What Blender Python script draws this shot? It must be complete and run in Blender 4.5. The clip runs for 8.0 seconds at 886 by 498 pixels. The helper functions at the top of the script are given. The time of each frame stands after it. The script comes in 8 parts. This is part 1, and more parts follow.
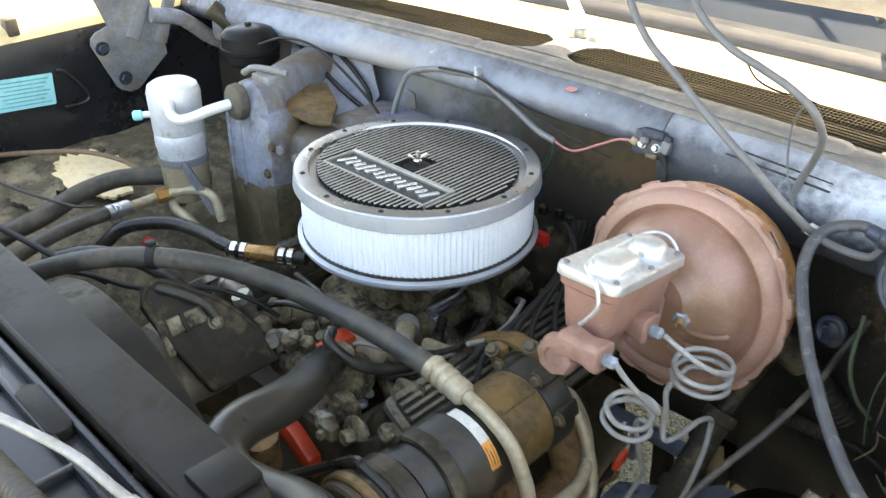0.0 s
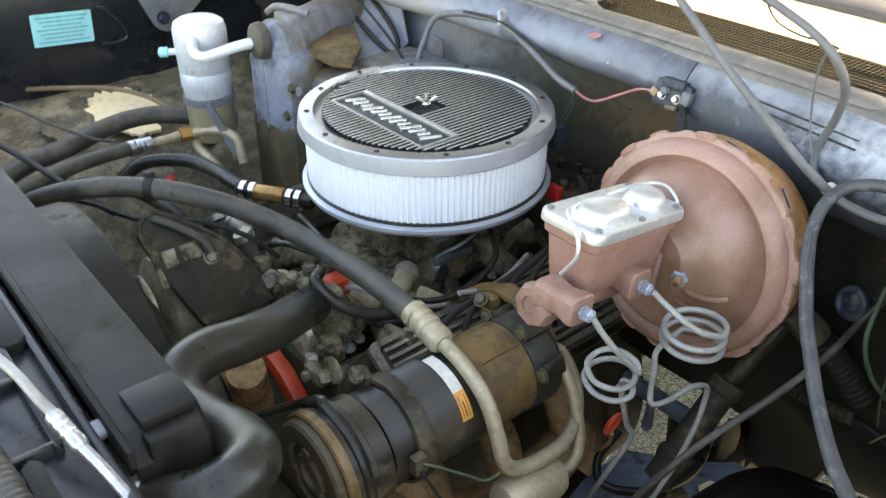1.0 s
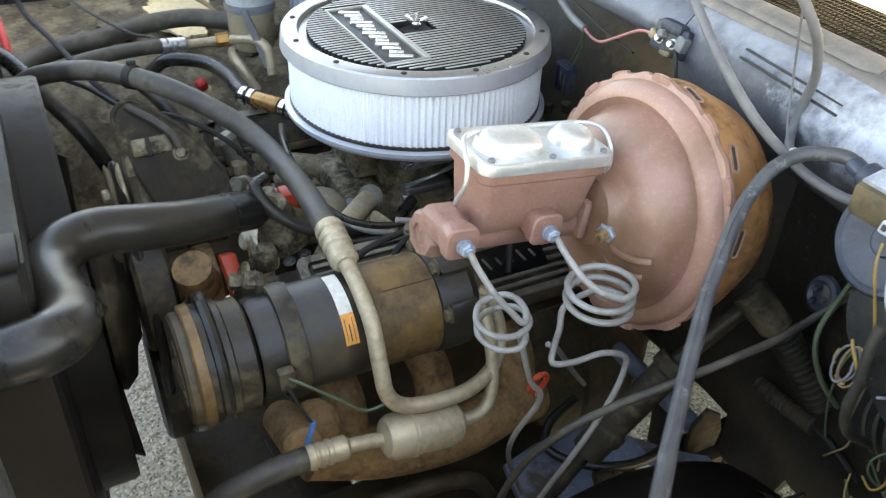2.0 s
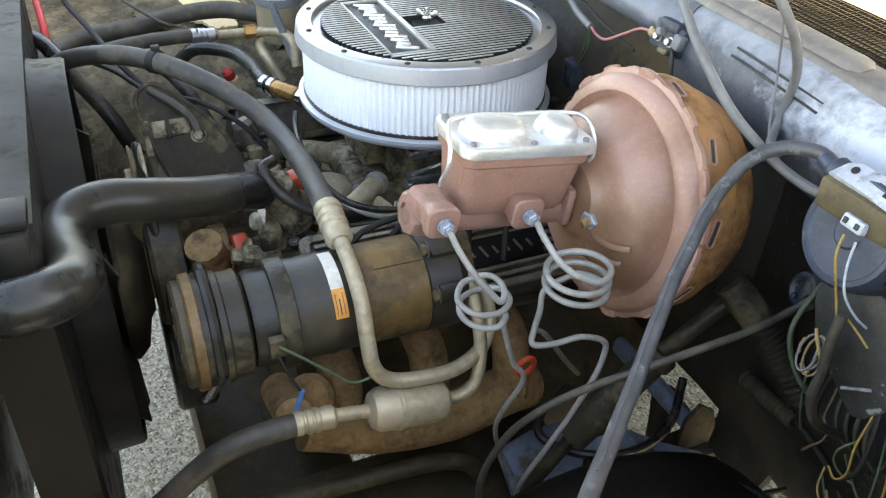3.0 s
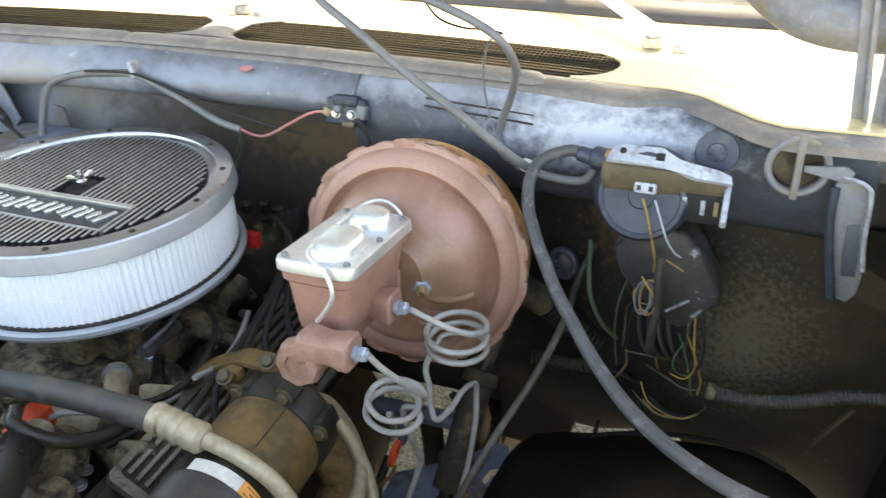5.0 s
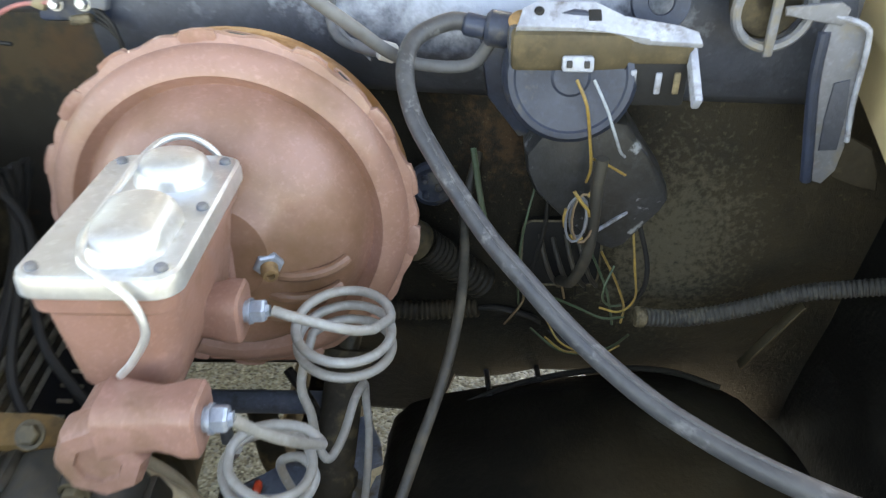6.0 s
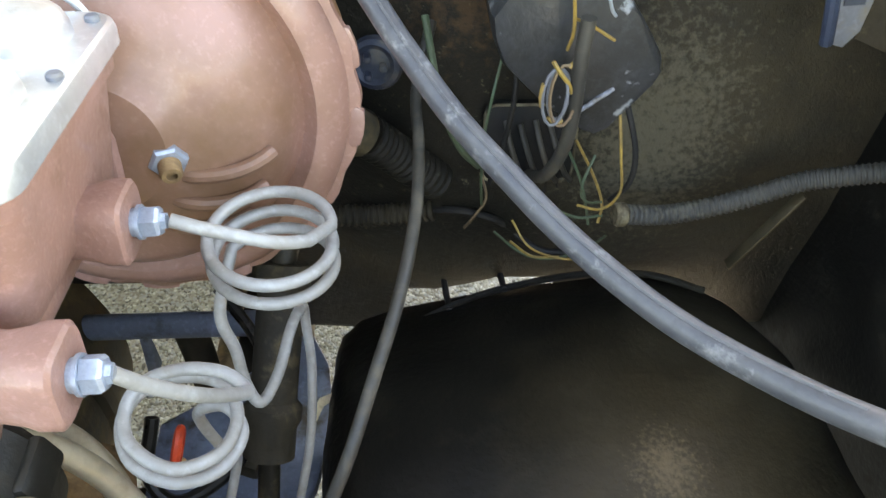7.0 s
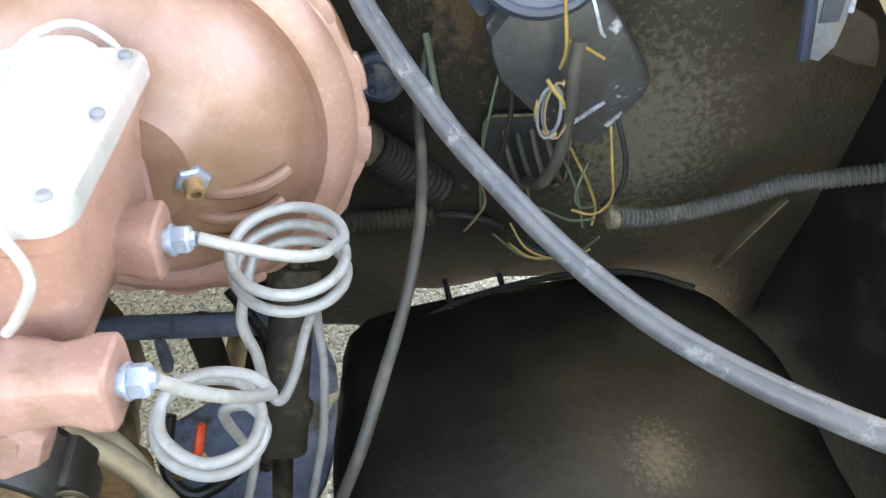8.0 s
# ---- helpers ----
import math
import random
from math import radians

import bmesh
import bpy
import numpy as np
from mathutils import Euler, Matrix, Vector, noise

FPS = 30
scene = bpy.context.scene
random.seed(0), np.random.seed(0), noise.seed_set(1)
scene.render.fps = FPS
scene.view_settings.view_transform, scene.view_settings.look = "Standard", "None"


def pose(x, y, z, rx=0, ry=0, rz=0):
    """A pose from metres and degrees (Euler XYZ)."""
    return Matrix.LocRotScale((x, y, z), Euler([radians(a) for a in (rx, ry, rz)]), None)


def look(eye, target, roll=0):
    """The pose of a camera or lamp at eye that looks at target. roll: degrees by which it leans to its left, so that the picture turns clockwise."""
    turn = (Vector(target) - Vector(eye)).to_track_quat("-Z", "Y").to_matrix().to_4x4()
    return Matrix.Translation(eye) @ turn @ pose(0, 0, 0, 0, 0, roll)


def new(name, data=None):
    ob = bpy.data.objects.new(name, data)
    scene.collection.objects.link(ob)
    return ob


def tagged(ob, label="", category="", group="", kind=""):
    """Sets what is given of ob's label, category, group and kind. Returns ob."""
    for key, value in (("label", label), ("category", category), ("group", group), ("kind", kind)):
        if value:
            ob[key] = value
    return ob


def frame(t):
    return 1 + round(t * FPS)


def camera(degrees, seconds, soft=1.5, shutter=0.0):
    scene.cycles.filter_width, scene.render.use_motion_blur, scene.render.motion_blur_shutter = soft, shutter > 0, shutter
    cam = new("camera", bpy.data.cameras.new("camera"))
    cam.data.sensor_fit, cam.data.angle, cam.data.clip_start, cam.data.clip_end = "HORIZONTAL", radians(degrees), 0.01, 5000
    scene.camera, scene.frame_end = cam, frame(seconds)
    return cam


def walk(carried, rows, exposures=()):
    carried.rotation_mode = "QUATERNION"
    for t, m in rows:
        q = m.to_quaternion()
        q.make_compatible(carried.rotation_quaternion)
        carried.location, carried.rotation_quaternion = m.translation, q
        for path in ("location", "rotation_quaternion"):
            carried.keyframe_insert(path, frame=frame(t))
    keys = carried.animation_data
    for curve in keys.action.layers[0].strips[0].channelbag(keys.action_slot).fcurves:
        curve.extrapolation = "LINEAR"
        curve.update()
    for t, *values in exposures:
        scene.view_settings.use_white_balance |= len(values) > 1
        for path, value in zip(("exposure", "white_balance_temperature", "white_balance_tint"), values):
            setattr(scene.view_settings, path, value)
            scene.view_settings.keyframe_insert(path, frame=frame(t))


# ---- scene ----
cam = camera(56.5, 8.0, soft=1.2, shutter=0.4)
PATH = [
    (0.00, 0.7850, -0.7560, 1.4740, 60.44, -0.21, 44.26),
    (0.50, 0.8570, -0.7323, 1.4716, 59.39, -0.03, 46.62),
    (1.00, 0.8380, -0.6729, 1.4297, 58.29, -0.28, 50.14),
    (1.50, 0.8664, -0.5733, 1.3907, 56.04, -1.83, 56.83),
    (2.00, 0.9512, -0.4636, 1.3768, 55.23, -2.04, 62.86),
    (2.20, 0.9854, -0.4555, 1.3805, 55.63, -2.69, 65.29),
    (3.30, 1.0125, -0.4301, 1.3796, 55.39, -1.99, 66.56),
    (3.50, 1.0024, -0.4465, 1.3877, 55.64, -1.76, 66.35),
    (4.00, 0.9092, -0.5308, 1.4083, 59.95, 0.51, 52.39),
    (4.50, 0.7582, -0.6330, 1.3957, 61.42, 1.67, 29.45),
    (5.00, 0.7309, -0.6746, 1.4084, 59.94, 1.91, 20.79),
    (5.20, 0.7002, -0.6529, 1.3837, 58.41, 1.41, 16.85),
    (6.30, 0.5408, -0.3712, 1.2470, 50.90, -0.51, -1.81),
    (6.50, 0.5403, -0.3543, 1.2226, 49.82, -0.86, -2.26),
    (7.00, 0.5528, -0.3470, 1.2027, 46.04, -1.17, -3.12),
    (7.50, 0.5574, -0.3458, 1.2012, 45.08, -1.32, -3.84),
    (8.00, 0.5486, -0.3660, 1.2346, 45.51, -0.77, -3.62),
]
EXPOSURE = 3.1
walk(cam, [(t, pose(x, y, z, rx, ry, rz)) for t, x, y, z, rx, ry, rz in PATH], exposures=[(t, EXPOSURE + gain, 9800, 12) for t, gain in ((0.0, 0.06), (0.5, 0.10), (1.0, 0.0), (1.5, 0.08), (2.2, 0.12), (3.5, 0.14), (4.0, 0.02), (4.5, -0.32), (5.2, 0.0), (6.3, 0.08), (6.5, 0.12), (7.0, 0.72), (7.5, 1.02), (8.0, 1.12))])

# ---- light: open shade under the raised hood, sun from behind the car ----
SUN_ELEVATION, SUN_TURN = 50.0, 3.0
world = bpy.data.worlds.new("sky")
scene.world = world
world.use_nodes = True
wn = world.node_tree
sky = wn.nodes.new("ShaderNodeTexSky")
sky.sky_type = "NISHITA"
sky.sun_disc = False
sky.sun_elevation, sky.sun_rotation = radians(SUN_ELEVATION), radians(SUN_TURN)
background = wn.nodes["Background"]
background.inputs["Strength"].default_value = 0.15
wn.links.new(sky.outputs["Color"], background.inputs["Color"])
sun = new("sun", bpy.data.lights.new("sun", "SUN"))
sun.data.energy, sun.data.angle, sun.data.color = 3.0, radians(0.6), (1.0, 0.95, 0.86)
sun_way = Vector((math.sin(radians(SUN_TURN)) * math.cos(radians(SUN_ELEVATION)), math.cos(radians(SUN_TURN)) * math.cos(radians(SUN_ELEVATION)), math.sin(radians(SUN_ELEVATION))))
sun.matrix_world = look(sun_way * 8, (0, 0, 0))


# ---- materials ----
def material(name, base, other=None, scale=18.0, rough=0.6, metal=0.0, dirt=None, cover=0.35, dirt_scale=9.0, dirt_rough=0.9, bump=0.15, grain=160.0, coat=0.0, spread=0.12, speck=0.22, stain=0.35, gloss=0.5, blur=1.5):
    """A worn surface: two tones at a coarse scale, fine grain, patches of dirt or rust, and fine relief."""
    m = bpy.data.materials.new(name)
    m.use_nodes = True
    n, k = m.node_tree.nodes, m.node_tree.links
    shader = n["Principled BSDF"]
    coord = n.new("ShaderNodeTexCoord")

    def noise_at(s, detail=4.0, w=0.0):
        t = n.new("ShaderNodeTexNoise")
        t.noise_dimensions = "4D"
        t.inputs["W"].default_value = w
        t.inputs["Scale"].default_value, t.inputs["Detail"].default_value, t.inputs["Roughness"].default_value = s, detail, 0.62
        k.new(coord.outputs["Object"], t.inputs["Vector"])
        return t

    def ramp_of(socket, low, high):
        r = n.new("ShaderNodeMapRange")
        r.inputs["From Min"].default_value, r.inputs["From Max"].default_value = low, high
        k.new(socket, r.inputs["Value"])
        return r.outputs["Result"]

    def mixed(factor, a, b):
        x = n.new("ShaderNodeMix")
        x.data_type = "RGBA"
        k.new(factor, x.inputs["Factor"])
        for socket, value in ((x.inputs[6], a), (x.inputs[7], b)):
            if isinstance(value, tuple):
                socket.default_value = (*value, 1.0)
            else:
                k.new(value, socket)
        return x.outputs[2]

    other = other or tuple(c * 0.72 for c in base)
    coarse, fine = noise_at(scale, 6.0), noise_at(grain, 3.0, 2.0)
    colour = mixed(ramp_of(coarse.outputs["Fac"], 0.38, 0.62), base, other)
    colour = mixed(ramp_of(fine.outputs["Fac"], 0.52, 0.86), colour, tuple(min(1.0, c * (1.0 + speck) + 0.25 * speck * c) for c in base))
    if stain:
        streak = noise_at(scale * 2.7 + 12.0, 7.0, 9.0)
        amount = n.new("ShaderNodeMath")
        amount.operation = "MULTIPLY"
        amount.inputs[1].default_value = stain
        k.new(ramp_of(streak.outputs["Fac"], 0.50, 0.68), amount.inputs[0])
        colour = mixed(amount.outputs[0], colour, tuple(c * 0.32 for c in other))
    span = n.new("ShaderNodeMapRange")
    span.inputs["To Min"].default_value, span.inputs["To Max"].default_value = max(0.05, rough - spread), min(1.0, rough + spread)
    k.new(ramp_of(coarse.outputs["Fac"], 0.3, 0.7), span.inputs["Value"])
    rough_out = span.outputs["Result"]
    height = fine.outputs["Fac"]
    if dirt:
        patch, crumbs = noise_at(dirt_scale, 7.0, 5.0), noise_at(dirt_scale * 5.0, 5.0, 7.0)
        both = n.new("ShaderNodeMath")
        both.operation = "MULTIPLY_ADD"
        both.inputs[1].default_value = 0.42
        k.new(crumbs.outputs["Fac"], both.inputs[0])
        k.new(patch.outputs["Fac"], both.inputs[2])
        edge = 0.71 + (0.5 - cover) * 0.5
        mask = ramp_of(both.outputs[0], edge - 0.035 * blur, edge + 0.06 * blur)
        colour = mixed(mask, colour, dirt)
        x = n.new("ShaderNodeMix")
        k.new(mask, x.inputs[0])
        k.new(rough_out, x.inputs[2])
        x.inputs[3].default_value = dirt_rough
        rough_out = x.outputs[0]
        if metal:
            y = n.new("ShaderNodeMix")
            k.new(mask, y.inputs[0])
            y.inputs[2].default_value, y.inputs[3].default_value = metal, metal * 0.2
            k.new(y.outputs[0], shader.inputs["Metallic"])
        sum_up = n.new("ShaderNodeMath")
        sum_up.operation = "MULTIPLY_ADD"
        sum_up.inputs[1].default_value = 0.6
        k.new(crumbs.outputs["Fac"], sum_up.inputs[0])
        k.new(fine.outputs["Fac"], sum_up.inputs[2])
        height = sum_up.outputs[0]
    k.new(colour, shader.inputs["Base Color"])
    k.new(rough_out, shader.inputs["Roughness"])
    if not (dirt and metal):
        shader.inputs["Metallic"].default_value = metal
    shader.inputs["Coat Weight"].default_value = coat
    shader.inputs["Specular IOR Level"].default_value = gloss
    relief = n.new("ShaderNodeBump")
    relief.inputs["Strength"].default_value, relief.inputs["Distance"].default_value = bump, 0.002
    k.new(height, relief.inputs["Height"])
    k.new(relief.outputs["Normal"], shader.inputs["Normal"])
    return m


M = {
    "booster": material("dusty red-oxide paint", (0.338, 0.190, 0.156), (0.290, 0.150, 0.112), 5, 0.46, dirt=(0.185, 0.092, 0.045), cover=0.36, dirt_scale=5, dirt_rough=0.55, bump=0.06, grain=240, coat=0.22, stain=0.2, blur=2.5),
    "booster_rear": material("rust-stained primer", (0.30, 0.125, 0.036), (0.33, 0.155, 0.060), 9, 0.5, dirt=(0.15, 0.066, 0.025), cover=0.42, dirt_scale=12, bump=0.15),
    "master": material("red-oxide painted casting", (0.325, 0.176, 0.146), (0.265, 0.135, 0.10), 12, 0.48, dirt=(0.19, 0.10, 0.058), cover=0.34, dirt_scale=12, bump=0.25, grain=320, coat=0.25, stain=0.2, blur=2.0),
    "lid": material("dull zinc plate", (0.68, 0.695, 0.71), (0.60, 0.60, 0.59), 20, 0.38, 0.75, dirt=(0.44, 0.42, 0.36), cover=0.24, dirt_scale=20, dirt_rough=0.6, bump=0.04, stain=0.12),
    "steel_line": material("grey coated steel line", (0.31, 0.305, 0.29), (0.24, 0.225, 0.20), 30, 0.45, 0.1, bump=0.06, stain=0.2),
    "zinc": material("zinc-plated steel", (0.55, 0.57, 0.60), (0.40, 0.41, 0.42), 40, 0.35, 0.9, bump=0.05),
    "nut_zinc": material("dull blue zinc plate", (0.40, 0.46, 0.54), (0.30, 0.34, 0.40), 60, 0.42, 0.55, bump=0.08, stain=0.3),
    "aluminium": material("polished cast aluminium", (0.64, 0.65, 0.67), (0.54, 0.55, 0.57), 14, 0.28, 0.92, bump=0.008, speck=0.05, spread=0.08, stain=0.12),
    "ribs": material("brushed aluminium ribs", (0.50, 0.50, 0.485), (0.42, 0.415, 0.40), 20, 0.40, 0.75, bump=0.03, stain=0.25),
    "rib_black": material("black wrinkle finish", (0.006, 0.006, 0.006), (0.01, 0.01, 0.01), 25, 0.75, bump=0.35),
    "badge_grey": material("dull grey badge ground", (0.085, 0.085, 0.082), (0.06, 0.06, 0.057), 30, 0.55, 0.3, bump=0.1),
    "gloss_black": material("glossy black enamel", (0.006, 0.0062, 0.0068), (0.010, 0.010, 0.011), 10, 0.34, bump=0.02, stain=0.1, gloss=0.18),
    "dusty_casting": material("dust-coated tan casting", (0.36, 0.31, 0.225), (0.27, 0.228, 0.158), 14, 0.6, 0.1, dirt=(0.125, 0.100, 0.062), cover=0.34, dirt_scale=18, bump=0.25, stain=0.35, blur=2.8),
    "element": material("white pleated filter paper", (0.78, 0.81, 0.85), (0.72, 0.75, 0.79), 10, 0.85, bump=0.25, grain=420, stain=0.0),
    "rubber": material("black rubber hose", (0.0150, 0.0144, 0.0130), (0.025, 0.0222, 0.0170), 12, 0.30, dirt=(0.072, 0.060, 0.038), cover=0.32, dirt_scale=13, dirt_rough=0.6, bump=0.10, stain=0.2, gloss=0.35, blur=2.2),
    "rubber_dusty": material("dusty rubber hose", (0.036, 0.0335, 0.0290), (0.056, 0.050, 0.039), 14, 0.5, dirt=(0.105, 0.09, 0.066), cover=0.40, dirt_scale=22, bump=0.1),
    "grey_hose": material("weathered grey rubber hose", (0.047, 0.049, 0.055), (0.078, 0.079, 0.082), 45, 0.44, dirt=(0.20, 0.20, 0.20), cover=0.25, dirt_scale=60, bump=0.2),
    "hood_hose": material("dusty grey washer hose", (0.118, 0.122, 0.132), (0.165, 0.168, 0.172), 20, 0.55, bump=0.1),
    "black_metal": material("oily black paint", (0.0150, 0.0132, 0.0098), (0.034, 0.027, 0.0165), 14, 0.42, dirt=(0.105, 0.083, 0.048), cover=0.40, dirt_scale=19, bump=0.35, gloss=0.35, blur=1.8),
    "grimy": material("grease and road dust", (0.046, 0.035, 0.018), (0.084, 0.063, 0.032), 14, 0.6, dirt=(0.155, 0.118, 0.062), cover=0.32, dirt_scale=22, bump=0.35, grain=110, stain=0.55, blur=2.4),
    "compressor": material("greasy black compressor shell", (0.0165, 0.0155, 0.0125), (0.028, 0.024, 0.016), 12, 0.46, dirt=(0.070, 0.050, 0.025), cover=0.30, dirt_scale=14, bump=0.25, stain=0.4, blur=1.8),
    "brown_grease": material("brown baked grease", (0.185, 0.104, 0.033), (0.125, 0.074, 0.027), 9, 0.48, dirt=(0.024, 0.019, 0.011), cover=0.40, dirt_scale=16, bump=0.4, stain=0.45, blur=2.6),
    "tube_alu": material("tarnished aluminium tube", (0.43, 0.355, 0.235), (0.47, 0.40, 0.285), 26, 0.46, 0.4, dirt=(0.27, 0.20, 0.108), cover=0.38, dirt_scale=22, bump=0.05, stain=0.25, blur=2.5),
    "rust": material("rusty tan iron", (0.36, 0.215, 0.095), (0.22, 0.130, 0.060), 22, 0.8, dirt=(0.085, 0.060, 0.032), cover=0.32, dirt_scale=15, bump=0.5, stain=0.6),
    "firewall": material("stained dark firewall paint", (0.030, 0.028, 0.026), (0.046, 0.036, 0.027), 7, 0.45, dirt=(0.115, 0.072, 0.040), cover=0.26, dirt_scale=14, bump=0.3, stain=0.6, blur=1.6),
    "firewall_low": material("dark firewall with dirt flecks", (0.0120, 0.0110, 0.0088), (0.025, 0.021, 0.0135), 9, 0.48, dirt=(0.085, 0.075, 0.053), cover=0.17, dirt_scale=58, bump=0.8, grain=110, stain=0.6, gloss=0.35, blur=0.8),
    "plenum": material("worn dark blue cowl paint", (0.066, 0.078, 0.106), (0.150, 0.158, 0.182), 5, 0.32, dirt=(0.42, 0.46, 0.52), cover=0.13, dirt_scale=55, bump=0.25, grain=150, stain=0.55, blur=0.6),
    "seal": material("dusty weatherstrip", (0.225, 0.198, 0.176), (0.160, 0.146, 0.136), 6, 0.6, dirt=(0.095, 0.096, 0.104), cover=0.34, dirt_scale=10, bump=0.25, blur=3.0),
    "evap": material("chalky grey-blue plastic case", (0.225, 0.255, 0.325), (0.115, 0.123, 0.150), 8, 0.5, dirt=(0.135, 0.100, 0.062), cover=0.45, dirt_scale=9, bump=0.3, stain=0.55, blur=2.2),
    "cream": material("sun-bleached cream car paint", (0.66, 0.53, 0.31), (0.61, 0.48, 0.27), 6, 0.32, bump=0.02, coat=0.3, stain=0.05, speck=0.02),
    "case_dust": material("rusty brown dust on blue-grey plastic", (0.21, 0.23, 0.285), (0.13, 0.138, 0.168), 9, 0.45, dirt=(0.140, 0.100, 0.064), cover=0.55, dirt_scale=6, bump=0.3, stain=0.5, blur=1.8),
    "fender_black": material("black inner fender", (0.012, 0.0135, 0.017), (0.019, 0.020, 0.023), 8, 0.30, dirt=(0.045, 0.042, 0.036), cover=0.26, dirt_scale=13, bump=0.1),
    "wheelhouse": material("black undercoated wheelhouse", (0.0046, 0.0043, 0.0035), (0.0098, 0.0083, 0.0054), 8, 0.46, dirt=(0.024, 0.020, 0.0125), cover=0.32, dirt_scale=20, dirt_rough=0.6, bump=0.45, grain=140, gloss=0.25, blur=2.4),
    "shroud": material("grey-black moulded plastic", (0.0088, 0.0081, 0.0072), (0.0135, 0.0123, 0.0106), 9, 0.5, dirt=(0.026, 0.022, 0.016), cover=0.34, dirt_scale=13, bump=0.1, gloss=0.2),
    "painted_can": material("pale grey painted can", (0.62, 0.65, 0.70), (0.56, 0.58, 0.61), 12, 0.40, 0.2, dirt=(0.32, 0.28, 0.20), cover=0.24, dirt_scale=14, bump=0.05, stain=0.1),
    "frame_blue": material("pale blue chassis paint", (0.25, 0.30, 0.39), (0.18, 0.21, 0.27), 9, 0.5, dirt=(0.11, 0.095, 0.07), cover=0.34, dirt_scale=12, bump=0.2),
    "teal": material("faded turquoise sticker", (0.22, 0.62, 0.66), (0.26, 0.68, 0.72), 8, 0.6, bump=0.03),
    "print": material("faded sticker print", (0.15, 0.46, 0.50), None, 10, 0.7, bump=0.02),
    "orange": material("engine orange paint", (0.66, 0.070, 0.024), (0.55, 0.055, 0.02), 14, 0.42, dirt=(0.14, 0.075, 0.04), cover=0.25, dirt_scale=16, bump=0.15),
    "red": material("red plastic", (0.60, 0.03, 0.025), None, 20, 0.4, bump=0.05),
    "cast": material("grimy bare aluminium casting", (0.29, 0.236, 0.145), (0.15, 0.116, 0.066), 18, 0.5, 0.1, dirt=(0.030, 0.023, 0.013), cover=0.50, dirt_scale=26, bump=0.3, stain=0.5, blur=1.8),
    "brass": material("amber brass filter body", (0.45, 0.24, 0.08), (0.36, 0.19, 0.07), 22, 0.25, 0.6, bump=0.05),
    "chrome": material("chromed clamp", (0.72, 0.71, 0.69), (0.6, 0.58, 0.54), 30, 0.18, 0.98, bump=0.03),
    "white_plastic": material("aged white plastic", (0.66, 0.66, 0.64), (0.55, 0.54, 0.51), 18, 0.5, bump=0.05),
    "cover_white": material("stained white plastic", (0.40, 0.43, 0.49), (0.27, 0.29, 0.34), 26, 0.5, dirt=(0.13, 0.12, 0.11), cover=0.34, dirt_scale=30, bump=0.08),
    "vent": material("dusty brown vent wire", (0.030, 0.024, 0.014), (0.044, 0.036, 0.021), 20, 0.8, bump=0.1, gloss=0.15),
    "flaked": material("flaking blue-grey paint with brown dust", (0.048, 0.050, 0.052), (0.030, 0.029, 0.026), 18, 0.42, 0.1, dirt=(0.26, 0.27, 0.27), cover=0.23, dirt_scale=34, bump=0.3, blur=0.7),
    "wire_red": material("faded red wire", (0.46, 0.15, 0.14), (0.42, 0.20, 0.19), 30, 0.5, bump=0.03),
    "wire_yellow": material("dull yellow wire", (0.36, 0.225, 0.050), (0.22, 0.145, 0.05), 60, 0.5, bump=0.03),
    "wire_black": material("black wire", (0.013, 0.013, 0.013), (0.024, 0.022, 0.019), 30, 0.6, bump=0.05, gloss=0.3),
    "wire_green": material("dull green wire", (0.055, 0.095, 0.050), (0.08, 0.095, 0.055), 30, 0.6, bump=0.05),
    "wire_tan": material("brown wire", (0.16, 0.10, 0.06), (0.22, 0.15, 0.08), 30, 0.6, bump=0.05),
    "wire_blue": material("blue wire sleeve", (0.07, 0.22, 0.50), None, 30, 0.5, bump=0.03),
    "wire_white": material("pale wire", (0.36, 0.40, 0.43), None, 30, 0.55, bump=0.03),
    "label_white": material("off-white paper label", (0.60, 0.58, 0.52), (0.55, 0.53, 0.47), 40, 0.6, bump=0.03),
    "label_orange": material("orange paper label", (0.72, 0.30, 0.06), (0.62, 0.25, 0.05), 40, 0.6, bump=0.03),
    "ink": material("black label ink", (0.03, 0.03, 0.03), None, 30, 0.6, bump=0.02),
    "insulation": material("torn yellowed insulation", (0.84, 0.66, 0.38), (0.78, 0.64, 0.42), 22, 0.95, dirt=(0.42, 0.30, 0.15), cover=0.28, dirt_scale=22, bump=0.6, grain=200, stain=0.2),
    "apron": material("dusty brown apron", (0.145, 0.119, 0.073), (0.075, 0.063, 0.041), 16, 0.8, dirt=(0.25, 0.21, 0.135), cover=0.42, dirt_scale=24, bump=0.8, stain=0.7, blur=2.0),
    "hood": material("pale blue-grey hood underside", (0.30, 0.32, 0.36), (0.24, 0.255, 0.28), 6, 0.6, dirt=(0.34, 0.32, 0.29), cover=0.36, dirt_scale=10, bump=0.1),
    "hinge": material("dusty blue-grey steel", (0.21, 0.22, 0.25), (0.13, 0.137, 0.15), 12, 0.5, dirt=(0.20, 0.175, 0.135), cover=0.38, dirt_scale=22, bump=0.2),
    "wiper_housing": material("faded blue-grey die casting", (0.034, 0.046, 0.076), (0.024, 0.031, 0.048), 16, 0.46, 0.1, dirt=(0.12, 0.11, 0.092), cover=0.30, dirt_scale=22, bump=0.25),
}


